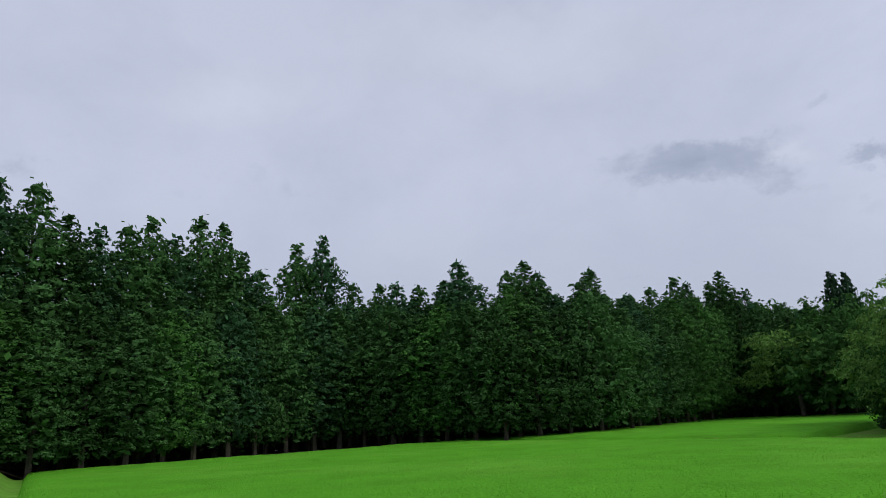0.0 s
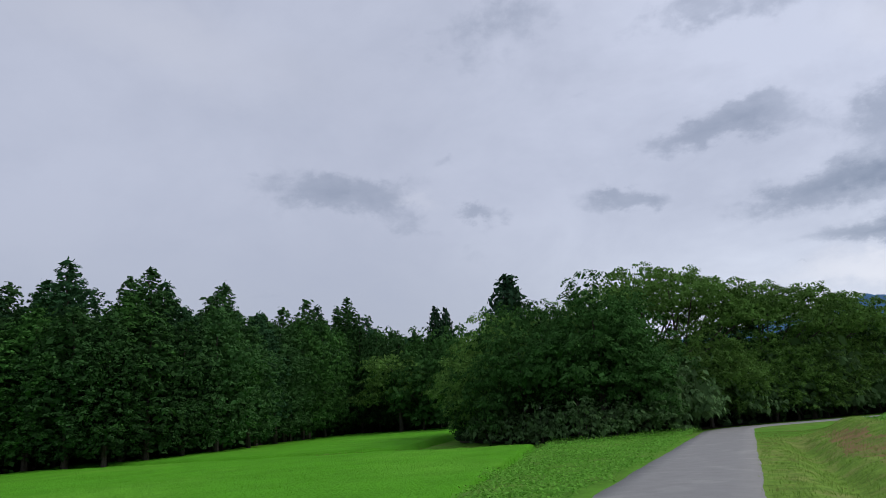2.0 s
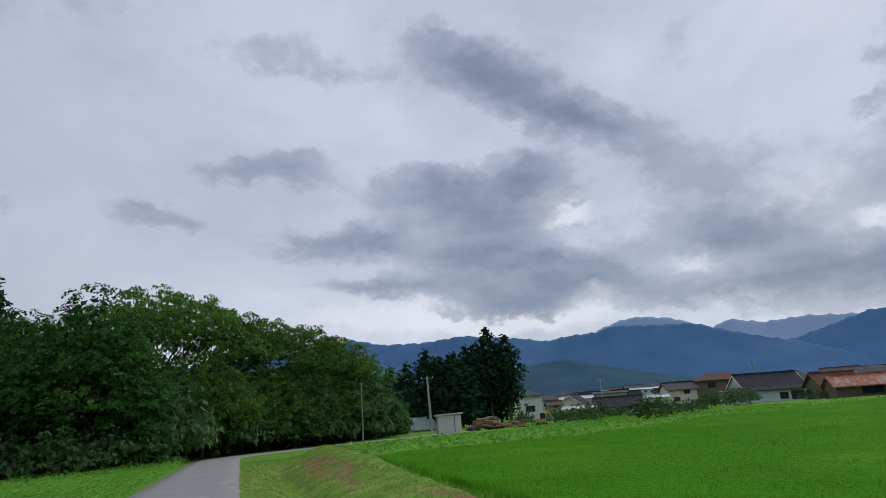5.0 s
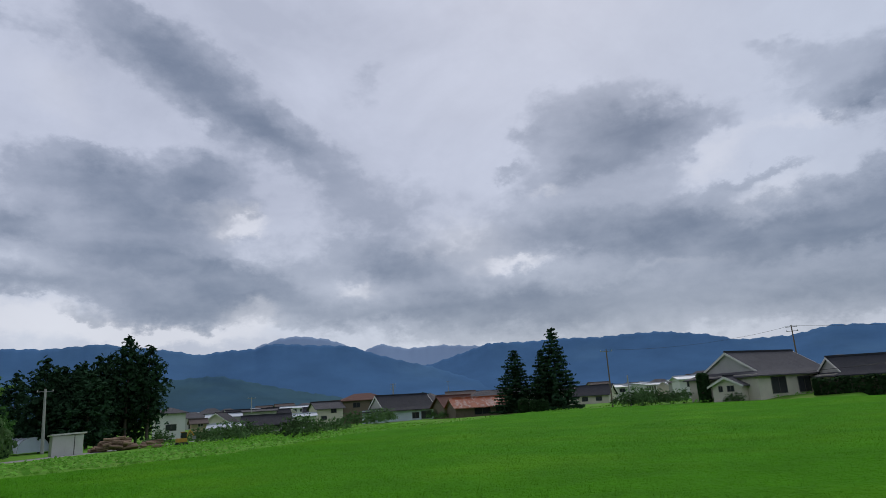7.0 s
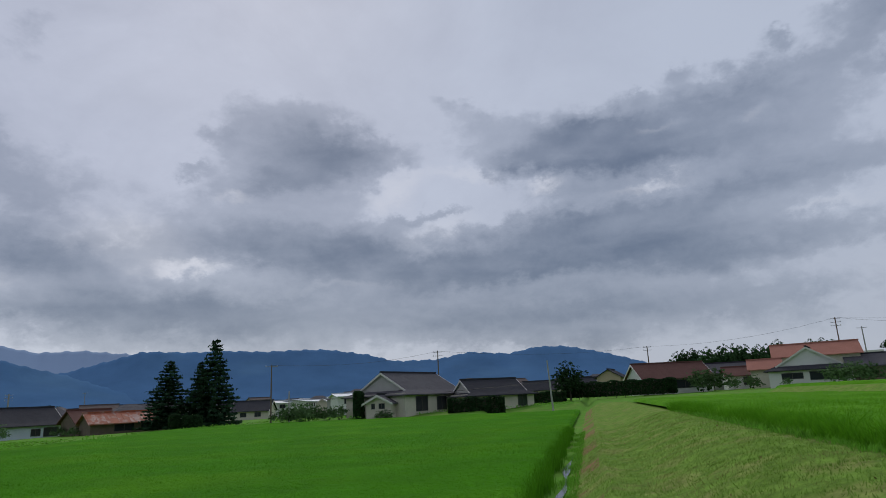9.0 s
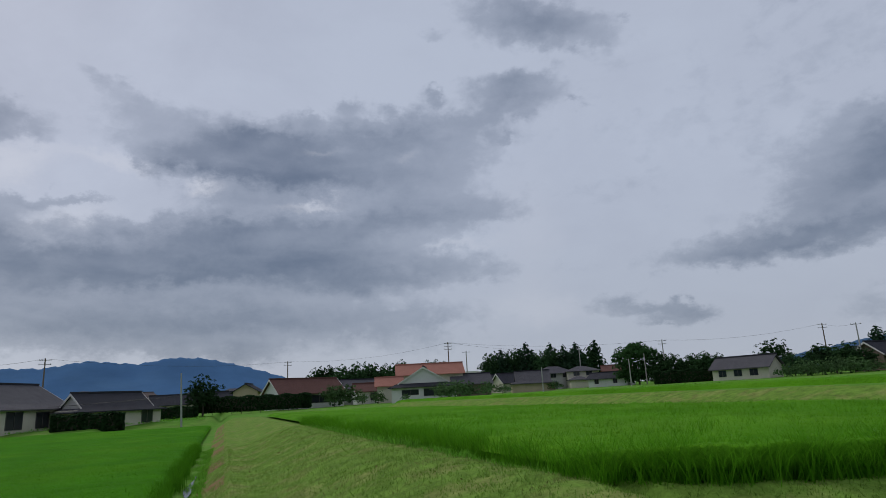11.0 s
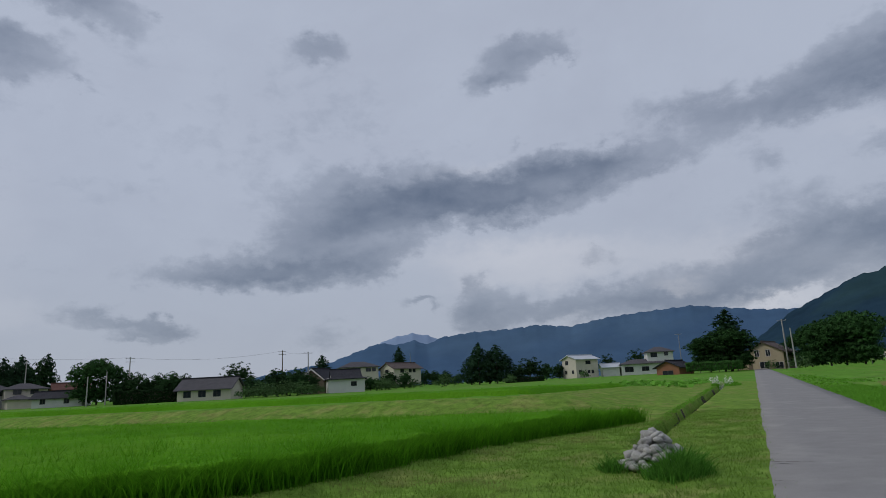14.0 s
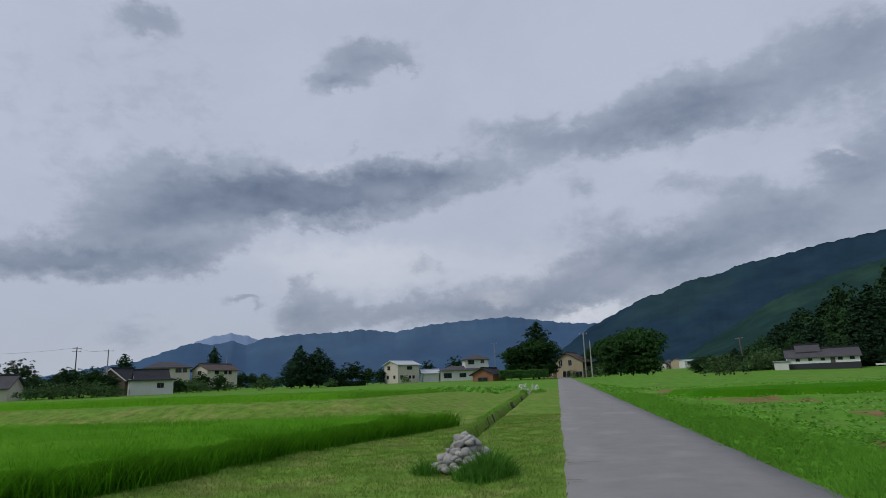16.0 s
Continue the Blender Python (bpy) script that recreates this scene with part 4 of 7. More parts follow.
# The ranges get their haze from the slope materials' base colours.
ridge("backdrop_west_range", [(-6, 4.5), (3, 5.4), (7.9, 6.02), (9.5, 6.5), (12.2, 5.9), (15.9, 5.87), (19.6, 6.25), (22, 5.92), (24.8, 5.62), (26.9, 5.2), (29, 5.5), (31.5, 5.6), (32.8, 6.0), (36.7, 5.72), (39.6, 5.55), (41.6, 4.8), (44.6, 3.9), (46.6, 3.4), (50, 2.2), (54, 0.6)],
      3300, -10, M_MOUNTAIN, "forested mountain range in the west, coloured blue for haze", 1.0)
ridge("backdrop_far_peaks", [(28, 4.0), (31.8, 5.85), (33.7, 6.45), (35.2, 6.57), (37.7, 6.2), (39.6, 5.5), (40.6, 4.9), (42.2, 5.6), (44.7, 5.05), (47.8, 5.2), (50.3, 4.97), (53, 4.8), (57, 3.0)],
      4400, 0, M_MOUNTAIN_PALE, "farthest mountain peaks, coloured pale for haze", 2.0)
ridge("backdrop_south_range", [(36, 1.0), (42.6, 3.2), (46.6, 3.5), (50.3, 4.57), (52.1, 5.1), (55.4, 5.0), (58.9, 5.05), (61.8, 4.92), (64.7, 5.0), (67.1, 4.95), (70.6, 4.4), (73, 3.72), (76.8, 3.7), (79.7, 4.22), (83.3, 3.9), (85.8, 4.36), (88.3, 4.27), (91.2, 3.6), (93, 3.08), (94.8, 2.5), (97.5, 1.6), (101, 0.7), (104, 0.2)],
      3800, -10, M_MOUNTAIN, "long mountain range behind the village, coloured blue for haze", 3.0)
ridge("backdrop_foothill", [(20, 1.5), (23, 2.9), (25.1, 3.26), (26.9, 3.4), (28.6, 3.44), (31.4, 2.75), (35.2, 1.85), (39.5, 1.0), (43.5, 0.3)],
      1900, -12, M_FOOTHILL, "wooded foothill, coloured blue-green for haze", 4.0)
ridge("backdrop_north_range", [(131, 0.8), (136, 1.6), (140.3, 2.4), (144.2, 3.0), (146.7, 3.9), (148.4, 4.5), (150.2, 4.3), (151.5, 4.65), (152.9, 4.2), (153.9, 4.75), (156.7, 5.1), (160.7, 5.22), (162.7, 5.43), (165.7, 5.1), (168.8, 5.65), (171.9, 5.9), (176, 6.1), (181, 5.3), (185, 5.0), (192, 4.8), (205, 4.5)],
      4000, 0, M_MOUNTAIN_NORTH, "mountain range with its tops in cloud, coloured dark blue for haze", 5.0)
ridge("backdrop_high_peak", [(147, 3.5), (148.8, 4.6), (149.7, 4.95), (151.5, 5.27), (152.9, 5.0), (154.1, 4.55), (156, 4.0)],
      4600, 0, M_MOUNTAIN_PALE, "high peak behind the range, coloured pale for haze", 6.0)
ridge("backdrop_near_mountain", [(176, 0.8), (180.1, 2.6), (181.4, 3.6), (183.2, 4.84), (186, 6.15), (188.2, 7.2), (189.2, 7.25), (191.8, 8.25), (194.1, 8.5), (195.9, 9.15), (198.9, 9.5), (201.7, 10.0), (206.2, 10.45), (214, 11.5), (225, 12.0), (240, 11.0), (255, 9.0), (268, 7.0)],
      2300, 15, M_MOUNTAIN_NEAR, "steep dark wooded mountainside, tinted blue for haze", 7.0, depth=0.4, relief=0.9)
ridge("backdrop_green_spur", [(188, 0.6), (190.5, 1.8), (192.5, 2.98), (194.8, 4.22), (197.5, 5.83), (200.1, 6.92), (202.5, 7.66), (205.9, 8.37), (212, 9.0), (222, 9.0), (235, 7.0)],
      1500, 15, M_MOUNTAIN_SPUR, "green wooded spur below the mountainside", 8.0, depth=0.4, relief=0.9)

# ---------------------------------------------------------------- trees
def leaves(name, centre, normal, size, material, seed, stretch=1.5, along=None):
    """Small four-cornered leaf sprays, one at each centre, tilted about the given normals."""
    g = np.random.default_rng(seed)
    n = len(centre)
    nn = normal + g.normal(0, 0.45, (n, 3))
    nn /= np.linalg.norm(nn, axis=1)[:, None] + 1e-9
    t = g.normal(0, 1, (n, 3)) if along is None else along + g.normal(0, 0.45, (n, 3))
    t -= nn * (t * nn).sum(1)[:, None]
    t /= np.linalg.norm(t, axis=1)[:, None] + 1e-9
    b = np.cross(nn, t)
    s = (size * g.uniform(0.6, 1.35, n))[:, None]
    droop = np.array([0, 0, -0.12])
    v = np.stack([centre - t * s * stretch * 0.5, centre - b * s * 0.5 + droop * s * 0.2, centre + t * s * stretch * 0.5 + droop * s, centre + b * s * 0.5], axis=1).reshape(-1, 3)
    i = np.arange(n)[:, None] * 4 + np.array([[0, 1, 2, 3]])
    return mesh_np(name, v, i, material)


def trunk_mesh(name, h, r, g, limbs=(), bend=0.03, parts=5):
    bm = bmesh.new()
    p = [Vector((bend * h * (k / parts) * g.uniform(-1, 1), bend * h * (k / parts) * g.uniform(-1, 1), h * k / parts)) for k in range(parts + 1)]
    p[0] = Vector((0, 0, -0.5))
    rings = [[bm.verts.new(q + Vector((math.cos(0.8976 * i), math.sin(0.8976 * i), 0)) * r * (1.12 - 0.97 * k / parts)) for i in range(7)] for k, q in enumerate(p)]
    for lower, upper in zip(rings, rings[1:]):
        for i in range(7):
            bm.faces.new((lower[i], lower[(i + 1) % 7], upper[(i + 1) % 7], upper[i]))
    bm.faces.new(rings[-1])
    for a, b, rr in limbs:
        tube(bm, a, b, rr, rr * 0.35, 5)
    me = bpy.data.meshes.new(name)
    bm.to_mesh(me)
    bm.free()
    me.materials.append(M_BARK)
    return me


def make_tree(kind, crown_me, trunk_me, label, group=""):
    root = new(kind)
    root.empty_display_size = 0.5
    for nm, me in (("trunk", trunk_me), ("crown", crown_me)):
        ob = new(nm, me)
        ob.parent = root
    return tagged(root, label, "tree", group)


def clumps(centre, out, radius, per, g, flat=0.6, hang=0.25, lift=-0.25):
    """Leaf points on domes round the clump centres: the tops face the sky, the skirts hang outwards."""
    c, o = np.repeat(centre, per, axis=0), np.repeat(out, per, axis=0)
    d = g.normal(0, 1, (len(c), 3)) + o * 0.9
    d[:, 2] = np.abs(d[:, 2]) * 1.1 - 0.25
    d /= np.linalg.norm(d, axis=1)[:, None] + 1e-9
    size = (np.repeat(np.asarray(radius) * g.uniform(0.7, 1.25, len(centre)), per) * g.uniform(0.5, 1.0, len(c)))[:, None]
    p = c + d * size * np.array([1, 1, flat])
    p[:, 2] -= hang * size[:, 0] * (d[:, 0] ** 2 + d[:, 1] ** 2)
    return p, d + np.array([0, 0, 0.5]), d * np.array([1, 1, 0.4]) + np.array([0, 0, lift])


def cedar(h, r, low, seed, material, label, kind="cedar_tree", dens=1.0, group="cedar wood", leaf=0.14, power=0.8, per=20, blunt=0.42, puff=0.46, wild=0.16, lift=0.1):
    """A tall plantation conifer: bare foot, bough on bough of lumpy sprays, dark inner growth, ragged pointed top."""
    g = np.random.default_rng(seed)
    cs, os_, rs, inner = [], [], [], []
    z = low
    while z < h - 0.3:
        t = (z - low) / (h - low)
        reach = (r * min(1.0, (1 - t) / blunt) ** power + 0.10) * (0.92 + wild * math.sin(t * 19 + seed) * g.uniform(0.3, 1))
        if t < 0.10:
            reach *= 0.6 + 4.0 * t
        nb = max(3, int((2.0 + reach * 3.6) * dens))
        off = g.uniform(0, 6.28)
        for k in range(nb):
            a = off + 6.283 * k / nb + g.normal(0, 0.2)
            L = reach * g.uniform(0.74, 1.16)
            d = np.array([math.cos(a), math.sin(a), 0])
            cs.append(d * L * 0.92 + np.array([0, 0, z + g.normal(0, 0.16)]))
            os_.append(d * 0.8 + np.array([0, 0, 0.3]))
            rs.append(puff * (0.5 + 0.5 * min(1.0, reach / (0.7 * r))))
            for q in ((0.70, 0.4) if reach > 1.4 else (0.45,)):
                inner.append(d * L * q + np.array([0, 0, z + g.normal(0, 0.3)]))
        z += puff * (0.80 + 0.25 * (1 - t)) / dens ** 0.3 + g.uniform(0, 0.1)
    for k in range(6):
        cs.append(np.array([g.normal(0, 0.05), g.normal(0, 0.05), h - 0.17 * k - 0.3]))
        os_.append(np.array([0, 0, 1.0]))
        rs.append(puff * (0.34 + 0.08 * k))
    p, nrm, way = clumps(np.array(cs), np.array(os_), np.array(rs), per, g, 0.8, 0.1, lift)
    size = np.full(len(p), leaf)
    q = np.repeat(np.array(inner), 3, axis=0) + g.normal(0, 0.25, (3 * len(inner), 3))
    p, nrm = np.concatenate([p, q]), np.concatenate([nrm, g.normal(0, 1, q.shape)])
    way, size = np.concatenate([way, g.normal(0, 1, q.shape)]), np.concatenate([size, np.full(len(q), leaf * 2.3)])
    crown = leaves("crown", p, nrm, size, material, seed, 1.9, way)
    return make_tree(kind, crown, trunk_mesh("trunk", h * 0.93, 0.015 * h, g, (), 0.012), label, group)


def broad(h, blobs, seed, material, label, kind="broadleaf_tree", leaf=0.15, count=1150, group="", trunk_r=0.2, gap=0.25, shelf=0.58, per=24, flat=0.55):
    """A leafy tree: limbs out to each bough, each bough set with heaped sprays of small leaves, dark gaps between them."""
    g = np.random.default_rng(seed)
    cs, os_, inner, limbs = [], [], [], []
    B = np.array(blobs)
    for (bx, by, bz, rx, rz) in blobs:
        n = int(count * (rx * rx + rx * rz) / 8.0 / 16.0)
        d = g.normal(0, 1, (n, 3))
        d /= np.linalg.norm(d, axis=1)[:, None]
        keep = (d[:, 2] > -0.6) & (np.sin(d[:, 0] * 5 + seed) + np.sin(d[:, 1] * 6 + 2 * seed) + np.sin(d[:, 2] * 7) > -3 + 6 * gap * 0.5)
        d = d[keep]
        lump = 1 + 0.16 * np.sin(d[:, 0] * 7 + seed) * np.sin(d[:, 1] * 6 + bx) + 0.12 * np.sin(d[:, 2] * 9 + by)
        rad = (g.uniform(0.6, 1.0, len(d)) ** 0.5 * lump + g.normal(0, 0.07, len(d)))[:, None]
        c = d * np.array([rx, rx, rz]) * rad + np.array([bx, by, bz])
        # boughs buried inside another bough carry no leaves
        far = (((c[:, None, :2] - B[None, :, :2]) / B[None, :, 3:4]) ** 2).sum(2) + ((c[:, None, 2] - B[None, :, 2]) / B[None, :, 4]) ** 2
        far = (far < 0.45).sum(1)
        cs.append(c[far == 0])
        os_.append(d[far == 0])
        inner.append(d * np.array([rx, rx, rz]) * 0.62 * g.uniform(0.7, 1.1, (len(d), 1)) + np.array([bx, by, bz]))
        limbs.append(((0, 0, min(h * 0.35, bz * 0.6)), (bx * 0.85, by * 0.85, bz), trunk_r * 0.4))
    c = np.concatenate(cs)
    p, nrm, way = clumps(c, np.concatenate(os_), np.full(len(c), shelf), per, g, flat, 0.3)
    q = np.concatenate(inner)[::(3 if gap > 0.27 else 1)]
    q = np.repeat(q, 2, axis=0) + g.normal(0, 0.3, (2 * len(q), 3))
    size = np.concatenate([np.full(len(p), leaf), np.full(len(q), leaf * 2.2)])
    p, nrm, way = np.concatenate([p, q]), np.concatenate([nrm, g.normal(0, 1, q.shape)]), np.concatenate([way, g.normal(0, 1, q.shape)])
    crown = leaves("crown", p, nrm, size, material, seed, 1.5, way)
    return make_tree(kind, crown, trunk_mesh("trunk", h * 0.7, trunk_r, g, limbs, 0.05), label, group)


def spruce(h, r, low, seed, material, label, kind="spruce_tree", leaf=0.26, tiers=None, group="", power=0.85, per=4):
    """An open conifer with separate level tiers of boughs and gaps between them."""
    g = np.random.default_rng(seed)
    cs, os_, limbs = [], [], []
    n = tiers or int(h * 1.9)
    for k in range(n):
        t = k / n
        z = low + (h - low) * t
        reach = r * (1 - t) ** power * g.uniform(0.85, 1.12) + 0.12
        nb = max(4, int(8 * (1 - t) + 4))
        for j in range(nb):
            a = 6.283 * j / nb + g.uniform(-0.25, 0.25) + k
            L = reach * g.uniform(0.7, 1.1)
            d = np.array([math.cos(a), math.sin(a), 0])
            limbs.append(((0, 0, z), tuple(d * L + np.array([0, 0, z - 0.10 * L])), 0.045))
            for s in np.arange(0.25, 1.02, 0.28 / max(L, 0.5)):
                cs.append(d * L * s + np.array([0, 0, z - 0.12 * L * s + 0.10 * L * s * s + g.normal(0, 0.04)]))
                os_.append(d * 0.3 + np.array([0, 0, 0.6]))
    c, o = np.array(cs), np.array(os_)
    p = np.repeat(c, per, axis=0) + g.normal(0, 1, (len(c) * per, 3)) * np.array([0.26, 0.26, 0.09])
    crown = leaves("crown", p, np.repeat(o, per, axis=0), leaf, material, seed, 2.0)
    return make_tree(kind, crown, trunk_mesh("trunk", h * 0.98, 0.018 * h, g, limbs, 0.01), label, group)


def put(ob, az, d, dz=0.0, s=1.0, sz=None, rot=0.0):
    """Stand a thing at an azimuth (degrees, clockwise from +y) and a distance, on the ground."""
    x, y = d * math.sin(radians(az)), d * math.cos(radians(az))
    return stand(ob, x, y, dz, s, sz, rot)


placed = set()


def stand(ob, x, y, dz=0.0, s=1.0, sz=None, rot=0.0):
    z = float(ground_z(x, y)) + dz
    m = Matrix.LocRotScale((x, y, z), Euler((0, 0, radians(rot))), (s, s, sz if sz else s))
    if ob.name in placed:
        o = ob.scale
        return copy_thing(ob, m @ Matrix.Diagonal((1 / o[0], 1 / o[1], 1 / o[2], 1)))
    placed.add(ob.name)
    ob.matrix_basis = m
    return ob


random.seed(11)
WOOD_AZ = (-99, -91, -84.6, -78.5, -71, -65, -58, -52, -43, -38, -34, -30, -26)
WOOD_D = (58, 60, 63, 70, 77, 80, 73, 67, 76, 96, 116, 114, 104)


def wood_d(az):
    return float(np.interp(az, WOOD_AZ, WOOD_D))


front = [cedar(15, 3.4, 1.8, 21, M_CEDAR, "dark green cedar at the wood's edge"),
         cedar(15, 3.7, 1.6, 22, M_CEDAR, "dense green cedar with low drooping sprays", puff=0.50, lift=-0.2),
         cedar(15, 3.3, 2.0, 23, M_CEDAR_BLUE, "blue-green cypress at the wood's edge", puff=0.42),
         cedar(15, 3.8, 1.7, 24, M_CEDAR_LEAFY, "broad green tree of the wood's edge beside the paddy", puff=0.52, lift=-0.3)]
tall = [cedar(22, 3.3, 6.0, 31, M_CEDAR, "tall pointed cedar rising above the wood", blunt=0.50, puff=0.52, leaf=0.16, wild=0.3),
        cedar(22, 2.9, 7.0, 32, M_CEDAR_BLUE, "tall narrow cedar with a ragged top", blunt=0.42, puff=0.50, leaf=0.16, wild=0.35),
        cedar(22, 3.6, 6.0, 33, M_CEDAR, "tall full cedar rising above the wood", blunt=0.55, puff=0.54, leaf=0.16, wild=0.3)]
back = [cedar(16, 3.2, 1.0, 41, M_CEDAR_BLUE, "dark cedar inside the wood", dens=0.6, leaf=0.30, per=9, blunt=0.35, puff=0.8),
        cedar(16, 3.0, 1.0, 42, M_CEDAR, "dark green cedar inside the wood", dens=0.6, leaf=0.30, per=9, blunt=0.35, puff=0.8)]
TOPS = (11.4, 11.5, 11.6, 11.6, 11.6, 11.8, 11.8, 11.7, 11.3, 10.1, 9.6, 8.8, 8.0)
for row, (kinds, gap, extra, up) in enumerate(((front, 3.3, 0.0, -0.6), (front, 4.2, 3.4, 0.3), (back, 4.2, 7.2, 0.6), (back, 5.2, 12.0, 0.8))):
    az = -99.0
    while az < -27.0:
        d = wood_d(az) + extra + random.uniform(-0.6, 0.6)
        el = float(np.interp(az, WOOD_AZ, TOPS)) + random.uniform(-0.7, 0.35)
        hgt = (wood_d(az) * math.tan(radians(el)) + 2.4 + up) * random.uniform(0.9, 1.0)
        src = kinds[random.randrange(len(kinds))]
        nominal = 15.0 if kinds is front else 16.0
        put(src, az, d, 0, random.uniform(1.05, 1.4), hgt / nominal, random.uniform(0, 360))
        az += math.degrees(gap * random.uniform(0.8, 1.2) / d)
k = 0
for az, el in ((-97, 18.0), (-94.2, 18.7), (-91.6, 19.2), (-89.3, 17.6), (-87.1, 16.8), (-84.8, 17.1), (-83.1, 18.0), (-81.2, 16.4), (-79.2, 18.2), (-77.3, 17.8), (-75.6, 15.2), (-74, 13.8), (-70.8, 16.2), (-68.5, 16.7),
               (-65.7, 12.6), (-63.3, 12.5), (-61.8, 12.4), (-59.7, 12.2), (-57.3, 12.6), (-55.8, 14.1), (-51.4, 13.0), (-49.9, 13.8), (-48.6, 12.6), (-44.0, 12.5), (-45.0, 11.5), (-41.0, 9.9), (-39.0, 10.3), (-37.0, 11.0), (-36.0, 10.3), (-34.2, 10.2), (-33.3, 11.0), (-31.6, 9.2)):
    d = wood_d(az) + 5.0
    hgt = d * math.tan(radians(el)) + 2.4
    put(tall[k % 3], az, d, 0, random.uniform(1.0, 1.3), hgt / 22.0, random.uniform(0, 360))
    k += 1

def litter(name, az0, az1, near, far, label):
    """Bare litter under the trees, a hand above the meadow sheet; its dark colour also carries the wood's shade."""
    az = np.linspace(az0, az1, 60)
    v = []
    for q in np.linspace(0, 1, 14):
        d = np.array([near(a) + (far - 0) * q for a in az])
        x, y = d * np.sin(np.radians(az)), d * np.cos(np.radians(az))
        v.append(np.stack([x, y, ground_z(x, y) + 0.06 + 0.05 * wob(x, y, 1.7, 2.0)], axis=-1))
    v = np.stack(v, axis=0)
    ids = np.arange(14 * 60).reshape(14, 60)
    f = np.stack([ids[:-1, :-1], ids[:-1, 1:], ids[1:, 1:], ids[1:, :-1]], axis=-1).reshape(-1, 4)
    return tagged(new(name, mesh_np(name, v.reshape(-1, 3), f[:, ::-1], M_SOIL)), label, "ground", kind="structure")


litter("ground_litter", -104, -24, lambda a: wood_d(a) - 1.2, 30.0, "needle litter under the cedar wood, with the wood's shade in its dark colour")
litter("ground_litter_roadside", -24, 13, lambda a: float(np.interp(a, (-24, -17, -10, -5, 0, 8, 13), (58, 46, 42.5, 48, 57, 68, 84))), 26.0, "leaf litter under the leafy wood, with the wood's shade in its dark colour")

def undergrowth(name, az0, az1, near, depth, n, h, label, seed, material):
    """Dark brush added between the stems, far back under the trees, in place of the wood's shade."""
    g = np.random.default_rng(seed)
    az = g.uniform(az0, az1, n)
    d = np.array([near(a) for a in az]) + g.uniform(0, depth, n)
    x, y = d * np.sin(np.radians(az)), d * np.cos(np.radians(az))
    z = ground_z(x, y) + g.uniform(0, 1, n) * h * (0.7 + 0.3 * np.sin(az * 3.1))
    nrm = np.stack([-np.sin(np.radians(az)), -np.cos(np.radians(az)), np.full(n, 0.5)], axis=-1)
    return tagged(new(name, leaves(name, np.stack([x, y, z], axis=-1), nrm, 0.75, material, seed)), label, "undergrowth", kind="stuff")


undergrowth("undergrowth", -103, -25, lambda a: wood_d(a) + 7.5, 5.0, 13000, 5.0, "dark brush added for the shade inside the cedar wood", 81, M_HEDGE)
undergrowth("undergrowth", -24, 14, lambda a: float(np.interp(a, (-24, -17, -10, -5, 0, 8, 14), (62, 51, 48, 54, 64, 76, 92))), 4.0, 7000, 4.0, "dark brush added for the shade inside the leafy wood", 82, M_HEDGE)

# leafy wood between the cedar wood and the road
B1 = ((0, 0, 6.2, 3.6, 3.2), (-2.6, 0.4, 4.2, 2.6, 2.4), (2.4, -0.6, 4.4, 2.8, 2.6), (0.6, 2.4, 4.6, 2.6, 2.4), (-0.4, -2.4, 3.8, 2.7, 2.4), (1.8, -1.9, 2.0, 1.9, 1.6), (-2.2, -1.4, 2.0, 1.9, 1.6))
B2 = ((0, 0, 8.6, 2.4, 2.4), (0.3, 0.2, 6.3, 3.4, 2.6), (-2.0, -1.0, 4.3, 2.9, 2.4), (2.1, -0.8, 4.3, 2.9, 2.4), (0, 2.0, 4.4, 2.8, 2.2), (-1.2, -2.0, 2.3, 2.2, 1.6), (1.8, -1.8, 2.2, 2.1, 1.5))
B3 = ((0, 0, 10.6, 3.6, 1.5), (-4.0, 0, 10.0, 3.0, 1.3), (4.2, 0.4, 9.6, 3.3, 1.3), (7.4, 0.8, 8.2, 2.9, 1.2), (-1.0, 2.6, 9.8, 3.2, 1.4), (1.6, -2.6, 9.4, 3.0, 1.2), (-6.4, 0.6, 8.8, 2.4, 1.1), (5.0, -2.4, 7.8, 2.6, 1.1))
B4 = ((0, 0, 1.3, 1.5, 1.2), (1.2, 0.3, 0.9, 1.2, 1.0), (-1.1, -0.2, 1.0, 1.2, 1.0), (0.2, 0.9, 1.7, 1.0, 0.9), (0.1, -0.9, 0.8, 1.1, 0.8))
B5 = ((0, 0, 5.0, 3.2, 1.3), (2.6, 0, 3.6, 2.4, 0.9), (-2.6, 0.4, 3.9, 2.5, 0.9), (0.4, -2.2, 2.9, 2.4, 0.8), (-0.6, 2.2, 6.4, 2.2, 1.0))
dense = [broad(9.4, B1, 51, M_BROAD, "rounded dark green broadleaf tree with low boughs", group="leafy wood"),
         broad(11, B2, 52, M_BROAD, "dense dark broadleaf tree beside the road", group="leafy wood", trunk_r=0.26)]
far_tree = broad(9.4, B1, 56, M_BROAD, "green broadleaf tree at the back of the field", group="leafy wood", leaf=0.26, count=520, shelf=0.8, per=16)
fresh = broad(9.4, B1, 57, M_LIGHT_LEAF, "fresh green tree with low boughs beside the field", group="leafy wood")
light_tree = broad(12, B3, 53, M_LIGHT_LEAF, "spreading flat-topped tree with light green leaves", kind="umbrella_tree", group="leafy wood", trunk_r=0.3, gap=0.30, leaf=0.15, count=1050, shelf=0.62, flat=0.35)
shrub = broad(2.6, B4, 54, M_SHRUB, "low leafy shrub at the wood's foot", kind="shrub", leaf=0.13, count=1500, shelf=0.34, per=12, group="shrubs", trunk_r=0.05)
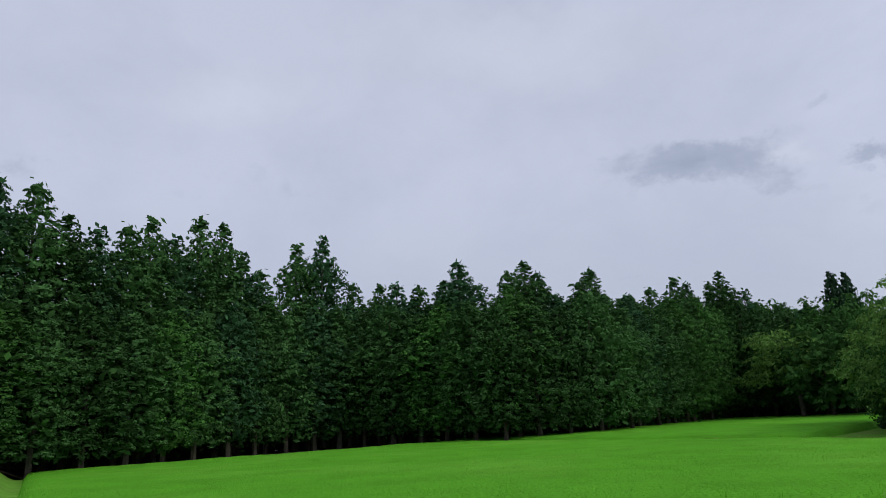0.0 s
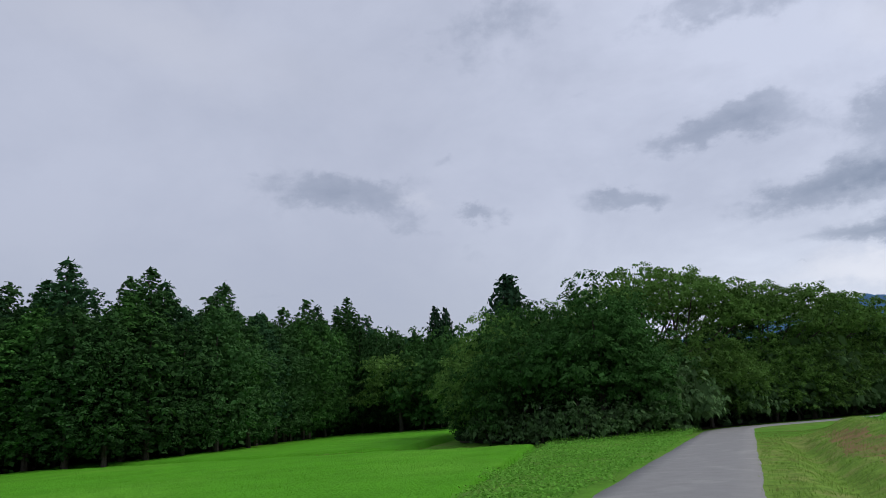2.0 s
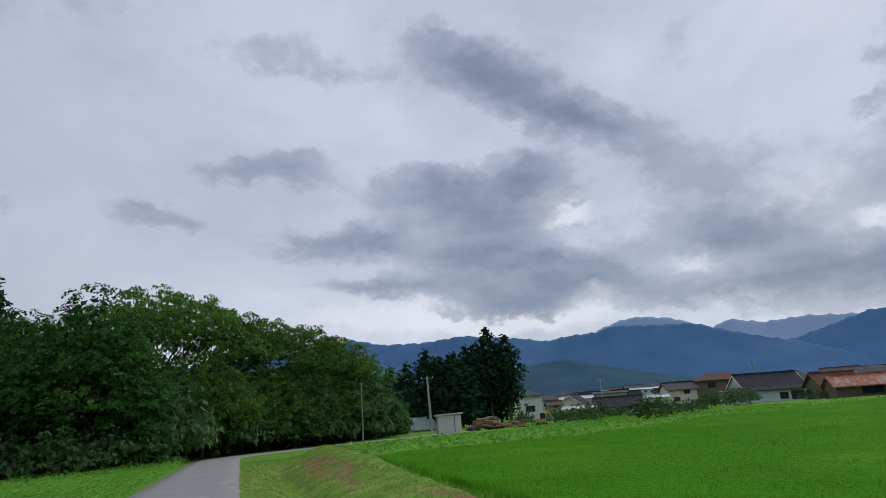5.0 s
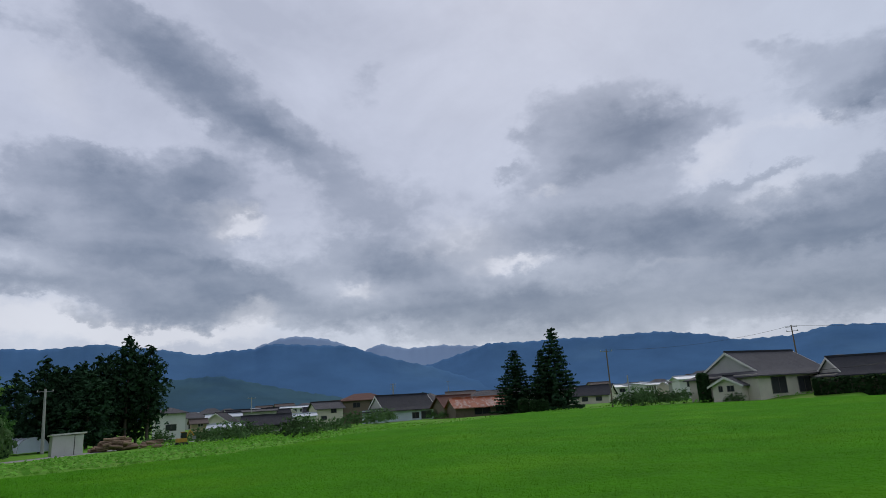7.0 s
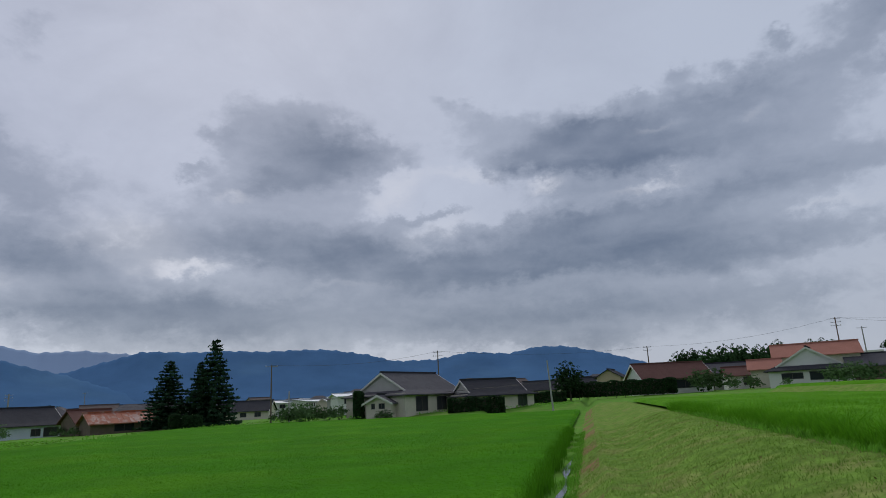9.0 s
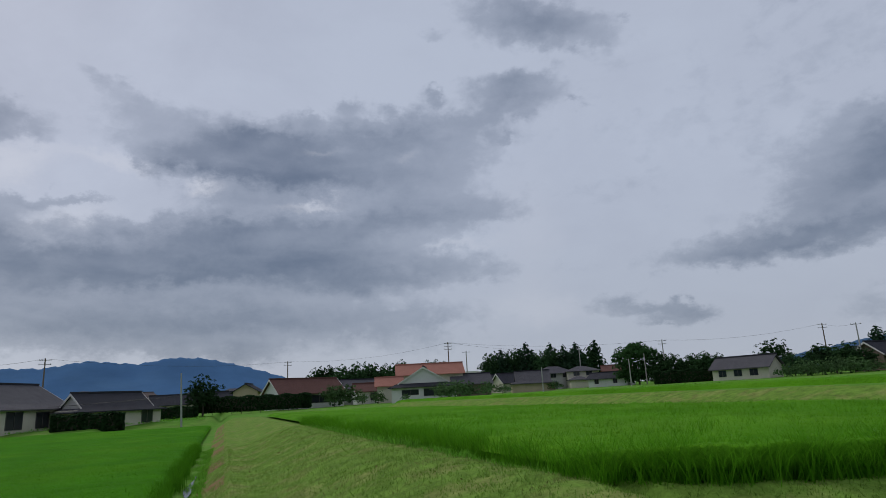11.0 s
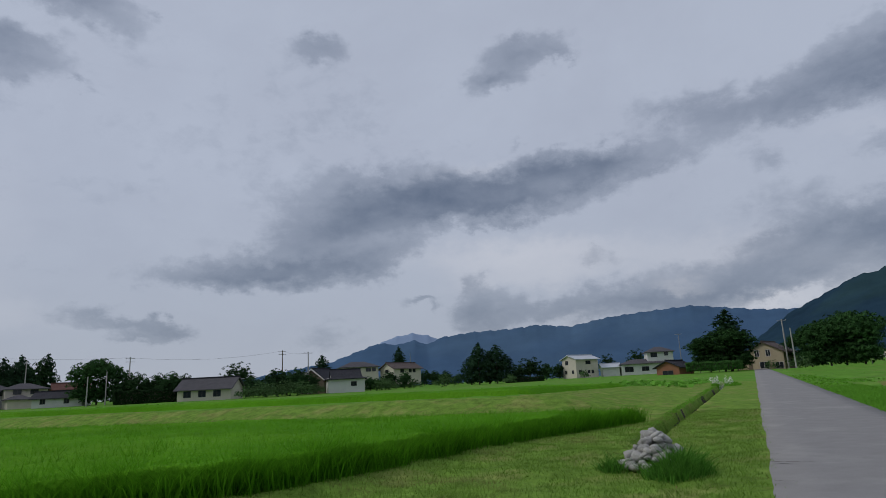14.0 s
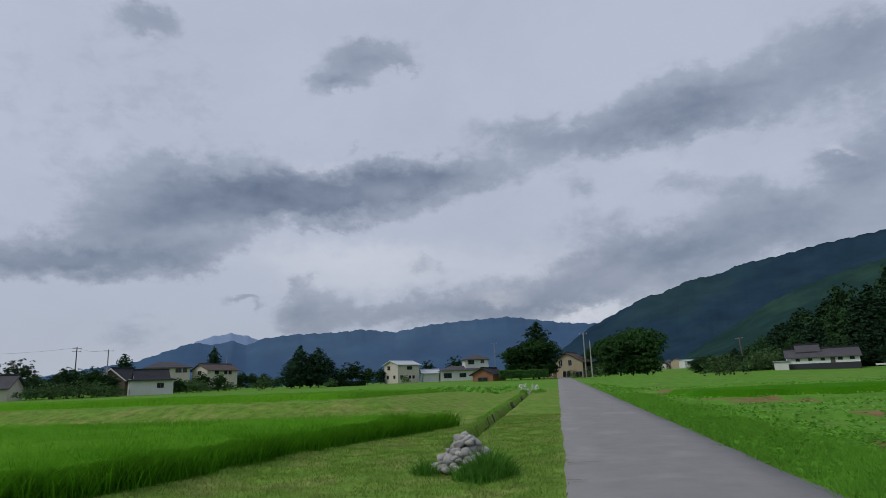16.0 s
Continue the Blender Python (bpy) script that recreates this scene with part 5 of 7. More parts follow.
tier_tree = broad(7.4, B5, 55, M_LIGHT_LEAF, "layered pale green tree at the wood's edge", group="leafy wood", gap=0.3, shelf=0.7, flat=0.3)
for az, d, kind, s, sz in ((-29, 104, tier_tree, 1.7, 1.7), (-27, 101, far_tree, 1.3, 1.4), (-25.6, 108, far_tree, 1.5, 1.75), (-31.5, 118, far_tree, 1.5, 1.85), (-30.2, 121, far_tree, 1.5, 1.95), (-28.4, 116, far_tree, 1.5, 1.85), (-22.4, 100, far_tree, 1.4, 1.6), (-24.0, 106, far_tree, 1.4, 1.7), (-22.4, 62, fresh, 0.95, 1.0), (-21.6, 57, dense[0], 0.75, 0.8),
                           (-20, 55, fresh, 1.0, 1.12), (-18.0, 50, dense[0], 1.0, 1.1), (-16.0, 54, dense[1], 1.0, 1.02), (-13.6, 47, dense[0], 0.92, 1.0), (-11.3, 46, dense[1], 1.0, 1.03), (-9.4, 47, dense[1], 0.85, 0.85),
                           (-8.6, 54, dense[1], 1.1, 1.03), (-4.6, 60, light_tree, 1.05, 1.13), (-7.2, 66, light_tree, 1.05, 1.30), (-14.5, 62, light_tree, 0.9, 1.0), (-3.0, 54, fresh, 0.85, 0.85), (1.8, 64, light_tree, 0.95, 1.0), (0.2, 66, dense[0], 1.1, 0.95), (5.0, 70, light_tree, 0.95, 1.02), (3.4, 67, dense[0], 1.0, 0.85),
                           (6.4, 73, fresh, 1.0, 0.95), (7.4, 78, light_tree, 0.8, 0.86), (8.8, 82, far_tree, 1.05, 0.85), (10.8, 88, far_tree, 1.0, 0.8), (11.6, 94, far_tree, 0.85, 0.75), (12.0, 106, far_tree, 0.7, 0.8), (-1.0, 57, fresh, 0.75, 0.72), (1.8, 60, fresh, 0.8, 0.78), (4.4, 63, fresh, 0.85, 0.8), (7.0, 68, fresh, 0.85, 0.78), (9.4, 76, fresh, 0.85, 0.75), (-5.6, 53, fresh, 0.7, 0.72), (-20, 66, dense[1], 1.2, 1.15), (-1.5, 74, dense[1], 1.1, 1.0), (-17.5, 70, dense[1], 1.1, 1.1)):
    put(kind, az, d, 0, s, sz, random.uniform(-40, 40) if kind is light_tree else random.uniform(0, 360))
for x, y, s in ((-9.5, 41, 0.9), (-8.0, 43, 1.0), (-6.2, 45, 1.1), (-5.4, 47.5, 1.2), (-5.0, 50, 1.3), (-4.6, 53, 1.3), (-3.0, 56, 1.4), (-0.8, 58, 1.3), (1.4, 60, 1.4), (3.6, 62, 1.4), (6, 64.5, 1.5), (8.4, 67, 1.4), (10.6, 69.5, 1.5), (13, 72, 1.4), (15.4, 75, 1.5), (17.4, 79, 1.0), (-13, 43, 0.9), (-16, 45, 0.9), (-19, 49, 0.9), (4.5, 66, 2.0), (-1.5, 62, 2.0), (10, 75, 2.0), (14.5, 80, 1.9)):
    stand(shrub, x, y, 0, s * (1.25 if y > 46 else 1.0), s * (1.6 if y > 46 else 1.0) * random.uniform(0.8, 1.25), random.uniform(0, 360))
for az in np.arange(-9.0, 9.5, 1.7):
    put(far_tree, float(az), 80 + random.uniform(-3, 5), 0, random.uniform(1.0, 1.25), random.uniform(0.95, 1.12), random.uniform(0, 360))
spr = spruce(13, 4.2, 4.0, 61, M_SPRUCE, "dark spruce with level tiers of boughs", tiers=20, leaf=0.36, power=0.62, per=4)
put(spr, -18.7, 92, 0, 1.35, 1.72, 0)
put(spr, -25.4, 112, 0, 0.75, 1.68, 40)
put(spr, -24.4, 113, 0, 0.65, 1.66, 90)
dark = cedar(14, 3.7, 1.5, 62, M_SPRUCE, "dark conifer in the clump behind the log pile", kind="dark_conifer", group="conifer clump", leaf=0.24, per=12, dens=0.8, blunt=0.6, puff=0.65)
darkt = cedar(16, 3.0, 4.0, 63, M_SPRUCE, "tall dark conifer with a bare lower trunk", kind="dark_conifer", group="conifer clump", leaf=0.22, per=12, dens=0.8, blunt=0.5, puff=0.6, wild=0.3)
for az, d, kind, hgt in ((16.0, 110, dark, 13.5), (17.3, 113, dark, 12.5), (18.5, 112, dark, 12.8), (19.6, 113, dark, 14), (20.3, 116, dark, 14.5), (16.8, 120, dark, 13), (18.1, 121, dark, 13.5), (21.6, 112, darkt, 17.0), (23.2, 113, darkt, 15.5), (22.4, 117, dark, 14), (19.0, 106, dark, 11), (12.8, 140, dark, 13.5), (14.2, 142, dark, 14.2)):
    put(kind, az, d, 0, random.uniform(0.9, 1.15), hgt / (14.0 if kind is dark else 16.0), random.uniform(0, 360))
# village trees
big = spruce(14, 4.7, 0.7, 64, M_SPRUCE, "tall dark blue spruce beside the rusted shed", leaf=0.34, power=0.75, per=6, tiers=21)
put(big, 57.7, 118, 0, 0.95, 1.08, 20)
put(big, 56.6, 120, 0, 0.75, 0.82, 70)
put(big, 54.2, 122, 0, 1.05, 0.86, 130)
ball = broad(7, ((0, 0, 4.2, 3.0, 2.9), (0.9, 0.6, 3.0, 2.2, 2.2), (-0.8, -0.5, 3.2, 2.3, 2.2)), 65, M_HEDGE, "dark clipped round tree", kind="round_tree", count=1100, leaf=0.20, gap=0.05, shelf=0.45, per=14)
put(ball, 88.4, 125, 0, 1.0, 1.0, 0)
put(ball, 136.3, 186, 0.6, 1.4, 1.15, 30)
put(ball, 161.8, 175, 0, 1.4, 0.85, 60)
put(ball, 46.0, 230, 0.0, 1.8, 1.0, 60)
put(ball, 171.0, 235, 0, 1.1, 1.15, 20)
put(ball, 168.5, 236, 0, 1.0, 1.0, 20)
crowny = broad(11, ((0, 0, 7.6, 4.6, 2.6), (-3.6, 0.5, 6.4, 2.6, 2.2), (3.4, 0.4, 6.4, 2.8, 2.8), (0.5, -1.5, 8.4, 3.2, 1.9), (2.0, 0.2, 4.6, 3.0, 2.6), (-2.2, 0.3, 3.4, 2.8, 2.4), (0.4, -1.2, 2.6, 3.4, 2.2), (3.2, 0.8, 2.6, 2.4, 2.0), (0.3, 0.2, 1.6, 3.0, 1.6)), 66, M_BROAD_DARK, "big dark rounded tree behind the houses", kind="broadleaf_tree", gap=0.1, leaf=0.26, count=900, shelf=0.8, per=16)
put(crowny, 125.8, 170, 0, 1.0, 1.0, 40)
put(crowny, -174.6, 158, 0, 0.95, 0.95, 10)
put(crowny, -172.4, 160, 0, 1.05, 1.08, 80)
put(crowny, -175.9, 164, 0, 0.8, 0.85, 180)
put(crowny, -173.6, 170, 0, 1.0, 1.15, 200)
put(crowny, 177.9, 150, 0, 1.15, 0.86, 200)
put(crowny, 176.8, 154, 0, 0.8, 0.7, 60)
put(darkt, 178.4, 152, 0, 1.3, 0.84, 0)
for az, d, hgt in ((157.3, 165, 10.5), (158.9, 165, 10.0), (158.2, 167, 8.5), (156.6, 168, 7.5), (159.7, 168, 7.5), (150.2, 230, 14), (143.4, 200, 11)):
    put(dark, az, d, 0, 0.95, hgt / 14.0, random.uniform(0, 360))
grove = broad(9, ((0, 0, 5.6, 2.6, 3.2), (1.6, 0.3, 4.0, 2.0, 2.4), (-1.5, -0.4, 4.2, 2.1, 2.6), (0, 0, 1.7, 2.5, 1.7)), 67, M_GROVE, "dark tree in the grove behind the village", gap=0.08, leaf=0.30, count=800, shelf=0.75, per=13, group="village grove")
az = 113.0
while az < 122.6:
    kind = random.choice((grove, grove, dark))
    put(kind, az, random.uniform(216, 232), 0.0, random.uniform(0.9, 1.2), random.uniform(1.35, 1.6) * (1.0 if kind is grove else 0.72), random.uniform(0, 360))
    az += 0.55
az = 97.5
while az < 108.8:
    put(grove, az, random.uniform(196, 214), 0.0, random.uniform(0.9, 1.2), random.uniform(1.15, 1.4), random.uniform(0, 360))
    az += 0.75
for az, d, s in ((127.6, 165, 0.9), (128.8, 160, 0.8), (130.0, 165, 0.9), (131.0, 158, 0.8), (132.0, 170, 0.8), (137.6, 150, 0.6), (138.6, 146, 0.65), (139.6, 150, 0.75), (140.4, 158, 0.9), (141.3, 146, 0.7), (142.4, 148, 0.65), (147.6, 150, 0.5), (149.2, 160, 0.6), (150.6, 160, 0.5), (152.4, 200, 0.6), (153.4, 200, 0.6), (154.4, 198, 0.6), (155.4, 198, 0.5), (160.8, 178, 0.6), (163.2, 190, 0.6), (164.3, 200, 0.6)):
    put(grove, az, d, 0, s * 1.1, s * random.uniform(0.7, 0.95), random.uniform(0, 360))
# wood on the slope across the road
az = -168.0
while az < -148.0:
    el = float(np.interp(az, (-168, -164.5, -163.2, -161.4, -158.8, -156.8, -154.2, -148), (1.6, 2.4, 3.3, 4.5, 6.0, 6.7, 7.6, 9.0)))
    for dd, f in ((174, 0.42), (188, 0.72), (206, 0.9), (226, 1.0)):
        dist = dd + random.uniform(-6, 6)
        a2 = az + random.uniform(-0.5, 0.5)
        gz = float(ground_z(dist * math.sin(radians(a2)), dist * math.cos(radians(a2))))
        hgt = max(4.0, (dist * math.tan(radians(el * f)) + 1.5 - gz) * random.uniform(0.85, 1.05))
        src = random.choice((dark, dark, grove))
        put(src, a2, dist, 0, max(1.0, min(1.9, hgt / 9)), hgt / (14.0 if src is dark else 8.6), random.uniform(0, 360))
    az += 0.95

# ---------------------------------------------------------------- leafy weeds beside the road and on the terraces
herbs("weeds", 80000, -14, -3.1, 8, 47, lambda x, y: (x > edge_nw(y) + 0.1) & (rng.uniform(0, 1, len(x)) < np.clip(18 / y, 0.4, 1)), 0.40, 0.055, "lush light green weeds along the road", M_HERB)
herbs("weeds", 24000, -7.5, -3.02, -75, -6.5, lambda x, y: (x < -3.02 - 0.1 * np.abs(wob(x * 0, y, 3.0, 1.0))) & (rng.uniform(0, 1, len(x)) < np.clip(16 / -y, 0.15, 1)), 0.13, 0.085, "fresh green grass and clover along the road's far edge", M_WEED, 1.6)
herbs("weeds", 34000, -45, -6.0, -75, -8, lambda x, y: rng.uniform(0, 1, len(x)) < np.clip(18 / -y, 0.12, 1), 0.12, 0.11, "rough green growth on the terraces across the road", M_HERB, 1.2)
herbs("weeds", 9000, 6, 62, 36, 82, lambda x, y: (y > far_w(x) - 0.8) & (y < far_w(x) + 22) & ((x - 1.9) * 0.66 - (y - 53.5) * 0.751 > 3.0), 0.24, 0.24, "rough green growth beyond the lower paddy", M_HERB, 0.4)
herbs("garden_growth", 14000, 60, 125, 2, 62, lambda x, y: (y > far_w(x) + 1.0) & (np.hypot(x, y) < 128) & (np.hypot(x, y) > 100) & (wob(x, y, 0.35, 2.0) > 0.0), 0.45, 0.20, "green vegetable rows and garden plants", M_WEED, 0.3)
herbs("garden_growth", 14000, 30, 75, 52, 110, lambda x, y: (y > far_w(x) + 3.0) & (np.hypot(x, y) < 128) & (wob(x, y, 0.3, 5.0) > 0.15), 0.40, 0.20, "green garden rows before the houses", M_WEED, 0.3)
herbs("weeds", 7000, 4, 95, -70, -49, lambda x, y: x > 4, 0.35, 0.34, "green growth behind the second terrace", M_HERB, 0.5)
herbs("weeds", 5000, 60, 110, 2, 62, lambda x, y: (y > far_w(x) - 0.5) & (y < far_w(x) + 6), 0.35, 0.26, "green growth at the garden's edge", M_HERB, 0.5)
sward("grass", 9000, -5.2, -3.04, -40, -6.5, lambda x, y: rng.uniform(0, 1, len(x)) < np.clip(14 / -y, 0.2, 1), 0.16, 0.016, 5, "fresh grass blades at the road's far edge", M_WEED, 0.07, 1.2)
# clods and dead grass on the mown ground
herbs("fallen_clods", 260, 6.5, 40, -3.6, 0.6, lambda x, y: wob(x, y, 1.1, 3.0) > 0.1, 0.04, 0.045, "small brown clods and dead grass on the bank", M_DRY, 2.0)
herbs("fallen_clods", 160, 0.4, 6.0, -20, 13, lambda x, y: (wob(x, y, 1.1, 3.0) > 0.15) & (x < edge_e(y)) & (np.hypot(x, y) > 6), 0.03, 0.04, "small brown clods and dead grass on the verge", M_DRY, 2.0)
sward("grass", 19000, 0.05, 8.0, -24, -4.2, lambda x, y: (x < edge_e(y) - 0.05) & (np.hypot(x, y) > 6.5), 0.05, 0.016, 5, "short mown grass beside the road", M_BLADE, 0.09, 1.1)
sward("grass", 12000, 5.0, 36, -4.6, 0.6, lambda x, y: rng.uniform(0, 1, len(x)) < np.clip(12 / x, 0.15, 1), 0.05, 0.020, 5, "mown grass on the bank between the paddies", M_BLADE, 0.10, 1.1)
sward("grass", 3500, 0.05, 5.6, 12, 40, lambda x, y: x > -5, 0.06, 0.022, 5, "mown grass and clippings on the shoulder", M_BLADE, 0.10, 1.1)

# ---------------------------------------------------------------- houses
def slab(bm, a, b, c, d, t):
    """A roof sheet with thickness t below its four corners."""
    top = [Vector(p) for p in (a, b, c, d)]
    vt = [bm.verts.new(p) for p in top]
    vb = [bm.verts.new(p - Vector((0, 0, t))) for p in top]
    bm.faces.new(vt)
    bm.faces.new(vb[::-1])
    for i in range(4):
        j = (i + 1) % 4
        bm.faces.new((vt[i], vb[i], vb[j], vt[j]))


def house(name, label, x, y, rot, L, W, h, rise, kind, wall_m, roof_m, windows=(), over=0.7, trim=False, dz=0.0, category="house", group="", door=None, ribs=0):
    """A house with its ridge along local x. windows: (side f/b/l/r, place along it, sill height, width, height)."""
    root = new(name)
    root.empty_display_size = 1.0
    z = float(ground_z(x, y)) + dz
    root.matrix_basis = pose(x, y, z, 0, 0, rot)
    tagged(root, label, category, group)
    bm = bmesh.new()
    hx, hy = L / 2, W / 2
    box(bm, -hx, hx, -hy, hy, -0.6, h)
    if kind == "gable":
        for sx in (-1, 1):
            v = [bm.verts.new(p) for p in ((sx * hx, -hy, h), (sx * hx, hy, h), (sx * hx, 0, h + rise * 0.96), (sx * (hx - 0.12), -hy, h), (sx * (hx - 0.12), hy, h), (sx * (hx - 0.12), 0, h + rise * 0.96))]
            for f in ((0, 1, 2), (5, 4, 3), (0, 3, 4, 1), (1, 4, 5, 2), (2, 5, 3, 0)):
                bm.faces.new([v[i] for i in f])
    wall = part("wall", bm, wall_m, root)
    ex, ey, th = hx + over * 0.8, hy + over, 0.16
    drop = rise * over / hy
    slopes = []
    if kind == "gable":
        for s in (-1, 1):
            slopes.append(((-ex, s * ey, h - drop), (ex, s * ey, h - drop), (ex, 0, h + rise), (-ex, 0, h + rise), th))
    elif kind == "hip":
        rx = max(0.3, hx - hy * 0.95)
        for s in (-1, 1):
            slopes.append(((-ex, s * ey, h - drop * 0.6), (ex, s * ey, h - drop * 0.6), (rx, 0, h + rise), (-rx, 0, h + rise), th))
            slopes.append(((s * ex, -ey, h - drop * 0.6), (s * ex, ey, h - drop * 0.6), (s * rx, 0.01, h + rise), (s * rx, -0.01, h + rise), th))
    elif kind == "shed":
        slopes.append(((-ex, -ey, h + rise + 0.05), (ex, -ey, h + rise + 0.05), (ex, ey, h + 0.05), (-ex, ey, h + 0.05), th * 0.6))
    else:
        f = 0.28
        ix, iy = hx * 0.80, ey * (1 - f)
        zm = h - drop * 0.6 + (rise + drop * 0.6) * f * 0.75
        for s in (-1, 1):
            slopes.append(((-ex, s * ey, h - drop * 0.6), (ex, s * ey, h - drop * 0.6), (ix, s * iy, zm), (-ix, s * iy, zm), th))
            slopes.append(((s * ex, -ey, h - drop * 0.6), (s * ex, ey, h - drop * 0.6), (s * (ix - 0.2), iy, zm), (s * (ix - 0.2), -iy, zm), th))
            slopes.append(((-ix - 0.25, s * (iy + 0.15), zm - 0.08), (ix + 0.25, s * (iy + 0.15), zm - 0.08), (ix + 0.25, 0, h + rise), (-ix - 0.25, 0, h + rise), th))
    for sl in slopes:
        bm = bmesh.new()
        slab(bm, *sl)
        bmesh.ops.recalc_face_normals(bm, faces=bm.faces)
        roof = part("roof_slope", bm, roof_m, root)
    if kind in ("gable", "irimoya"):
        bm = bmesh.new()
        rl = ex if kind == "gable" else hx * 0.80 + 0.25
        box(bm, -rl - 0.05, rl + 0.05, -0.16, 0.16, h + rise - 0.05, h + rise + 0.22)
        part("ridge_cap", bm, M_ROOF_DARK if roof_m in (M_ROOF_GREY, M_ROOF_DARK) else roof_m, roof)
    if kind == "irimoya":
        f = 0.28
        ix, iy = hx * 0.80, (hy + over) * (1 - f)
        zm = h - drop * 0.6 + (rise + drop * 0.6) * f * 0.75
        for s in (-1, 1):
            bm = bmesh.new()
            v = [bm.verts.new(p) for p in ((s * ix, -iy, zm - 0.1), (s * ix, iy, zm - 0.1), (s * ix, 0, h + rise - 0.12), (s * (ix - 0.15), -iy, zm - 0.1), (s * (ix - 0.15), iy, zm - 0.1), (s * (ix - 0.15), 0, h + rise - 0.12))]
            for q in ((0, 1, 2), (5, 4, 3), (0, 3, 4, 1), (1, 4, 5, 2), (2, 5, 3, 0)):
                bm.faces.new([v[i] for i in q])
            part("gable", bm, M_WALL_GREY if wall_m is not M_WALL_WHITE else M_WALL_WHITE, root)
    if trim:
        gx_ = ex + 0.02 if kind == "gable" else hx * 0.80 + 0.27
        gy_ = ey if kind == "gable" else (hy + over) * 0.72 + 0.15
        zl = h - drop if kind == "gable" else h - drop * 0.6 + (rise + drop * 0.6) * 0.21 - 0.08
        for s in (-1, 1):
            bm = bmesh.new()
            for q in (-1, 1):
                a, b = Vector((s * gx_, q * gy_, zl)), Vector((s * gx_, 0, h + rise))
                v = [bm.verts.new(p) for p in (a, b, b - Vector((0, 0, 0.36)), a - Vector((0, 0, 0.30)))]
                w = [bm.verts.new(p.co + Vector((s * 0.07, 0, 0))) for p in v]
                bm.faces.new(v)
                bm.faces.new(w[::-1])
                for i in range(4):
                    j = (i + 1) % 4
                    bm.faces.new((v[i], w[i], w[j], v[j]))
            bmesh.ops.recalc_face_normals(bm, faces=bm.faces)
            part("bargeboard", bm, M_TRIM, root, "white gable board")
    for k in range(ribs):
        xx = -ex + (k + 0.5) * 2 * ex / ribs
        for s in (-1, 1):
            bm = bmesh.new()
            w2 = ex / ribs * 0.55
            slab(bm, (xx - w2, s * ey * 1.01, h - drop + 0.035), (xx + w2, s * ey * 1.01, h - drop + 0.035), (xx + w2, 0, h + rise + 0.035), (xx - w2, 0, h + rise + 0.035), 0.03)
            part("roof_sheet", bm, M_ROOF_RUST_RED if k % 2 else M_ROOF_RUST, roof)
    spin = {"f": 0, "r": 90, "b": 180, "l": -90}
    for side, p, sill, w, hh in windows:
        half = hy if side in "fb" else hx
        m = pose(0, 0, 0, 0, 0, spin[side]) @ pose(p, -half, sill)
        bm = bmesh.new()
        for bx in ((-w / 2 - 0.07, -w / 2, 0, hh), (w / 2, w / 2 + 0.07, 0, hh), (-w / 2 - 0.07, w / 2 + 0.07, hh, hh + 0.07), (-w / 2 - 0.07, w / 2 + 0.07, -0.07, 0), (-0.03, 0.03, 0, hh)):
            box(bm, bx[0], bx[1], -0.07, 0.03, bx[2], bx[3], m)
        win = part("window", bm, M_FRAME if wall_m is not M_WALL_TAN else M_TRIM, wall)
        bm = bmesh.new()
        box(bm, -w / 2, w / 2, -0.025, 0.02, 0, hh, m)
        part("pane", bm, M_GLASS, win)
    if door:
        side, p, w, hh = door
        half = hy if side in "fb" else hx
        m = pose(0, 0, 0, 0, 0, spin[side]) @ pose(p, -half, 0)
        bm = bmesh.new()
        box(bm, -w / 2, w / 2, -0.06, 0.03, 0, hh, m)
        part("door", bm, M_WALL_WOOD, wall)
    return root


def hput(name, label, az, d, turn, *args, **kw):
    return house(name, label, d * math.sin(radians(az)), d * math.cos(radians(az)), turn - az, *args, **kw)


# the cream house with its porch and wing beside the lower paddy
hput("house", "cream single-storey house with grey tiled hip-and-gable roof", 74.3, 111, 52, 18.5, 12.4, 3.1, 3.5, "irimoya", M_WALL_CREAM, M_ROOF_GREY, [("f", -5.0, 0.3, 3.0, 2.2), ("f", 0.5, 0.3, 2.6, 2.1), ("l", -3.2, 1.0, 1.0, 0.9)], trim=True, dz=0.2)
hput("porch", "small cream porch with a tiled gable roof on the house", 72.0, 102.5, 62, 4.0, 4.4, 1.9, 1.1, "gable", M_WALL_CREAM, M_ROOF_GREY, [("l", 0.6, 0.9, 0.9, 0.7), ("l", -0.9, 0.9, 0.5, 0.7)], trim=True, dz=0.3, category="porch", over=0.5)
hput("house", "low wing house with dark tiled roof behind a hedge", 81.3, 110, 30, 13.0, 7.5, 2.3, 2.4, "irimoya", M_WALL_CREAM, M_ROOF_DARK, [("f", 4.2, 0.1, 1.7, 1.9)], trim=True, dz=0.1)
hput("house", "pale blue-white bungalow with dark grey hipped gable roof", 44.0, 150, 26, 16, 9, 2.9, 3.1, "irimoya", M_WALL_BLUE, M_ROOF_DARK, [("l", -1.6, 0.5, 2.0, 1.7), ("l", 1.6, 0.5, 2.0, 1.7), ("f", -5.5, 0.9, 1.0, 1.1), ("f", 1.2, 0.7, 1.6, 1.2), ("f", 4.0, 0.5, 2.6, 1.6)], trim=True, dz=-0.2)
hput("house", "two-storey house with brown hipped roof", 40.6, 176, 12, 12, 8, 5.6, 1.6, "hip", M_WALL_WOOD, M_ROOF_BROWN, [("f", 2, 3.6, 1.8, 1.2), ("f", -2.5, 3.6, 1.8, 1.2)], dz=0.4)
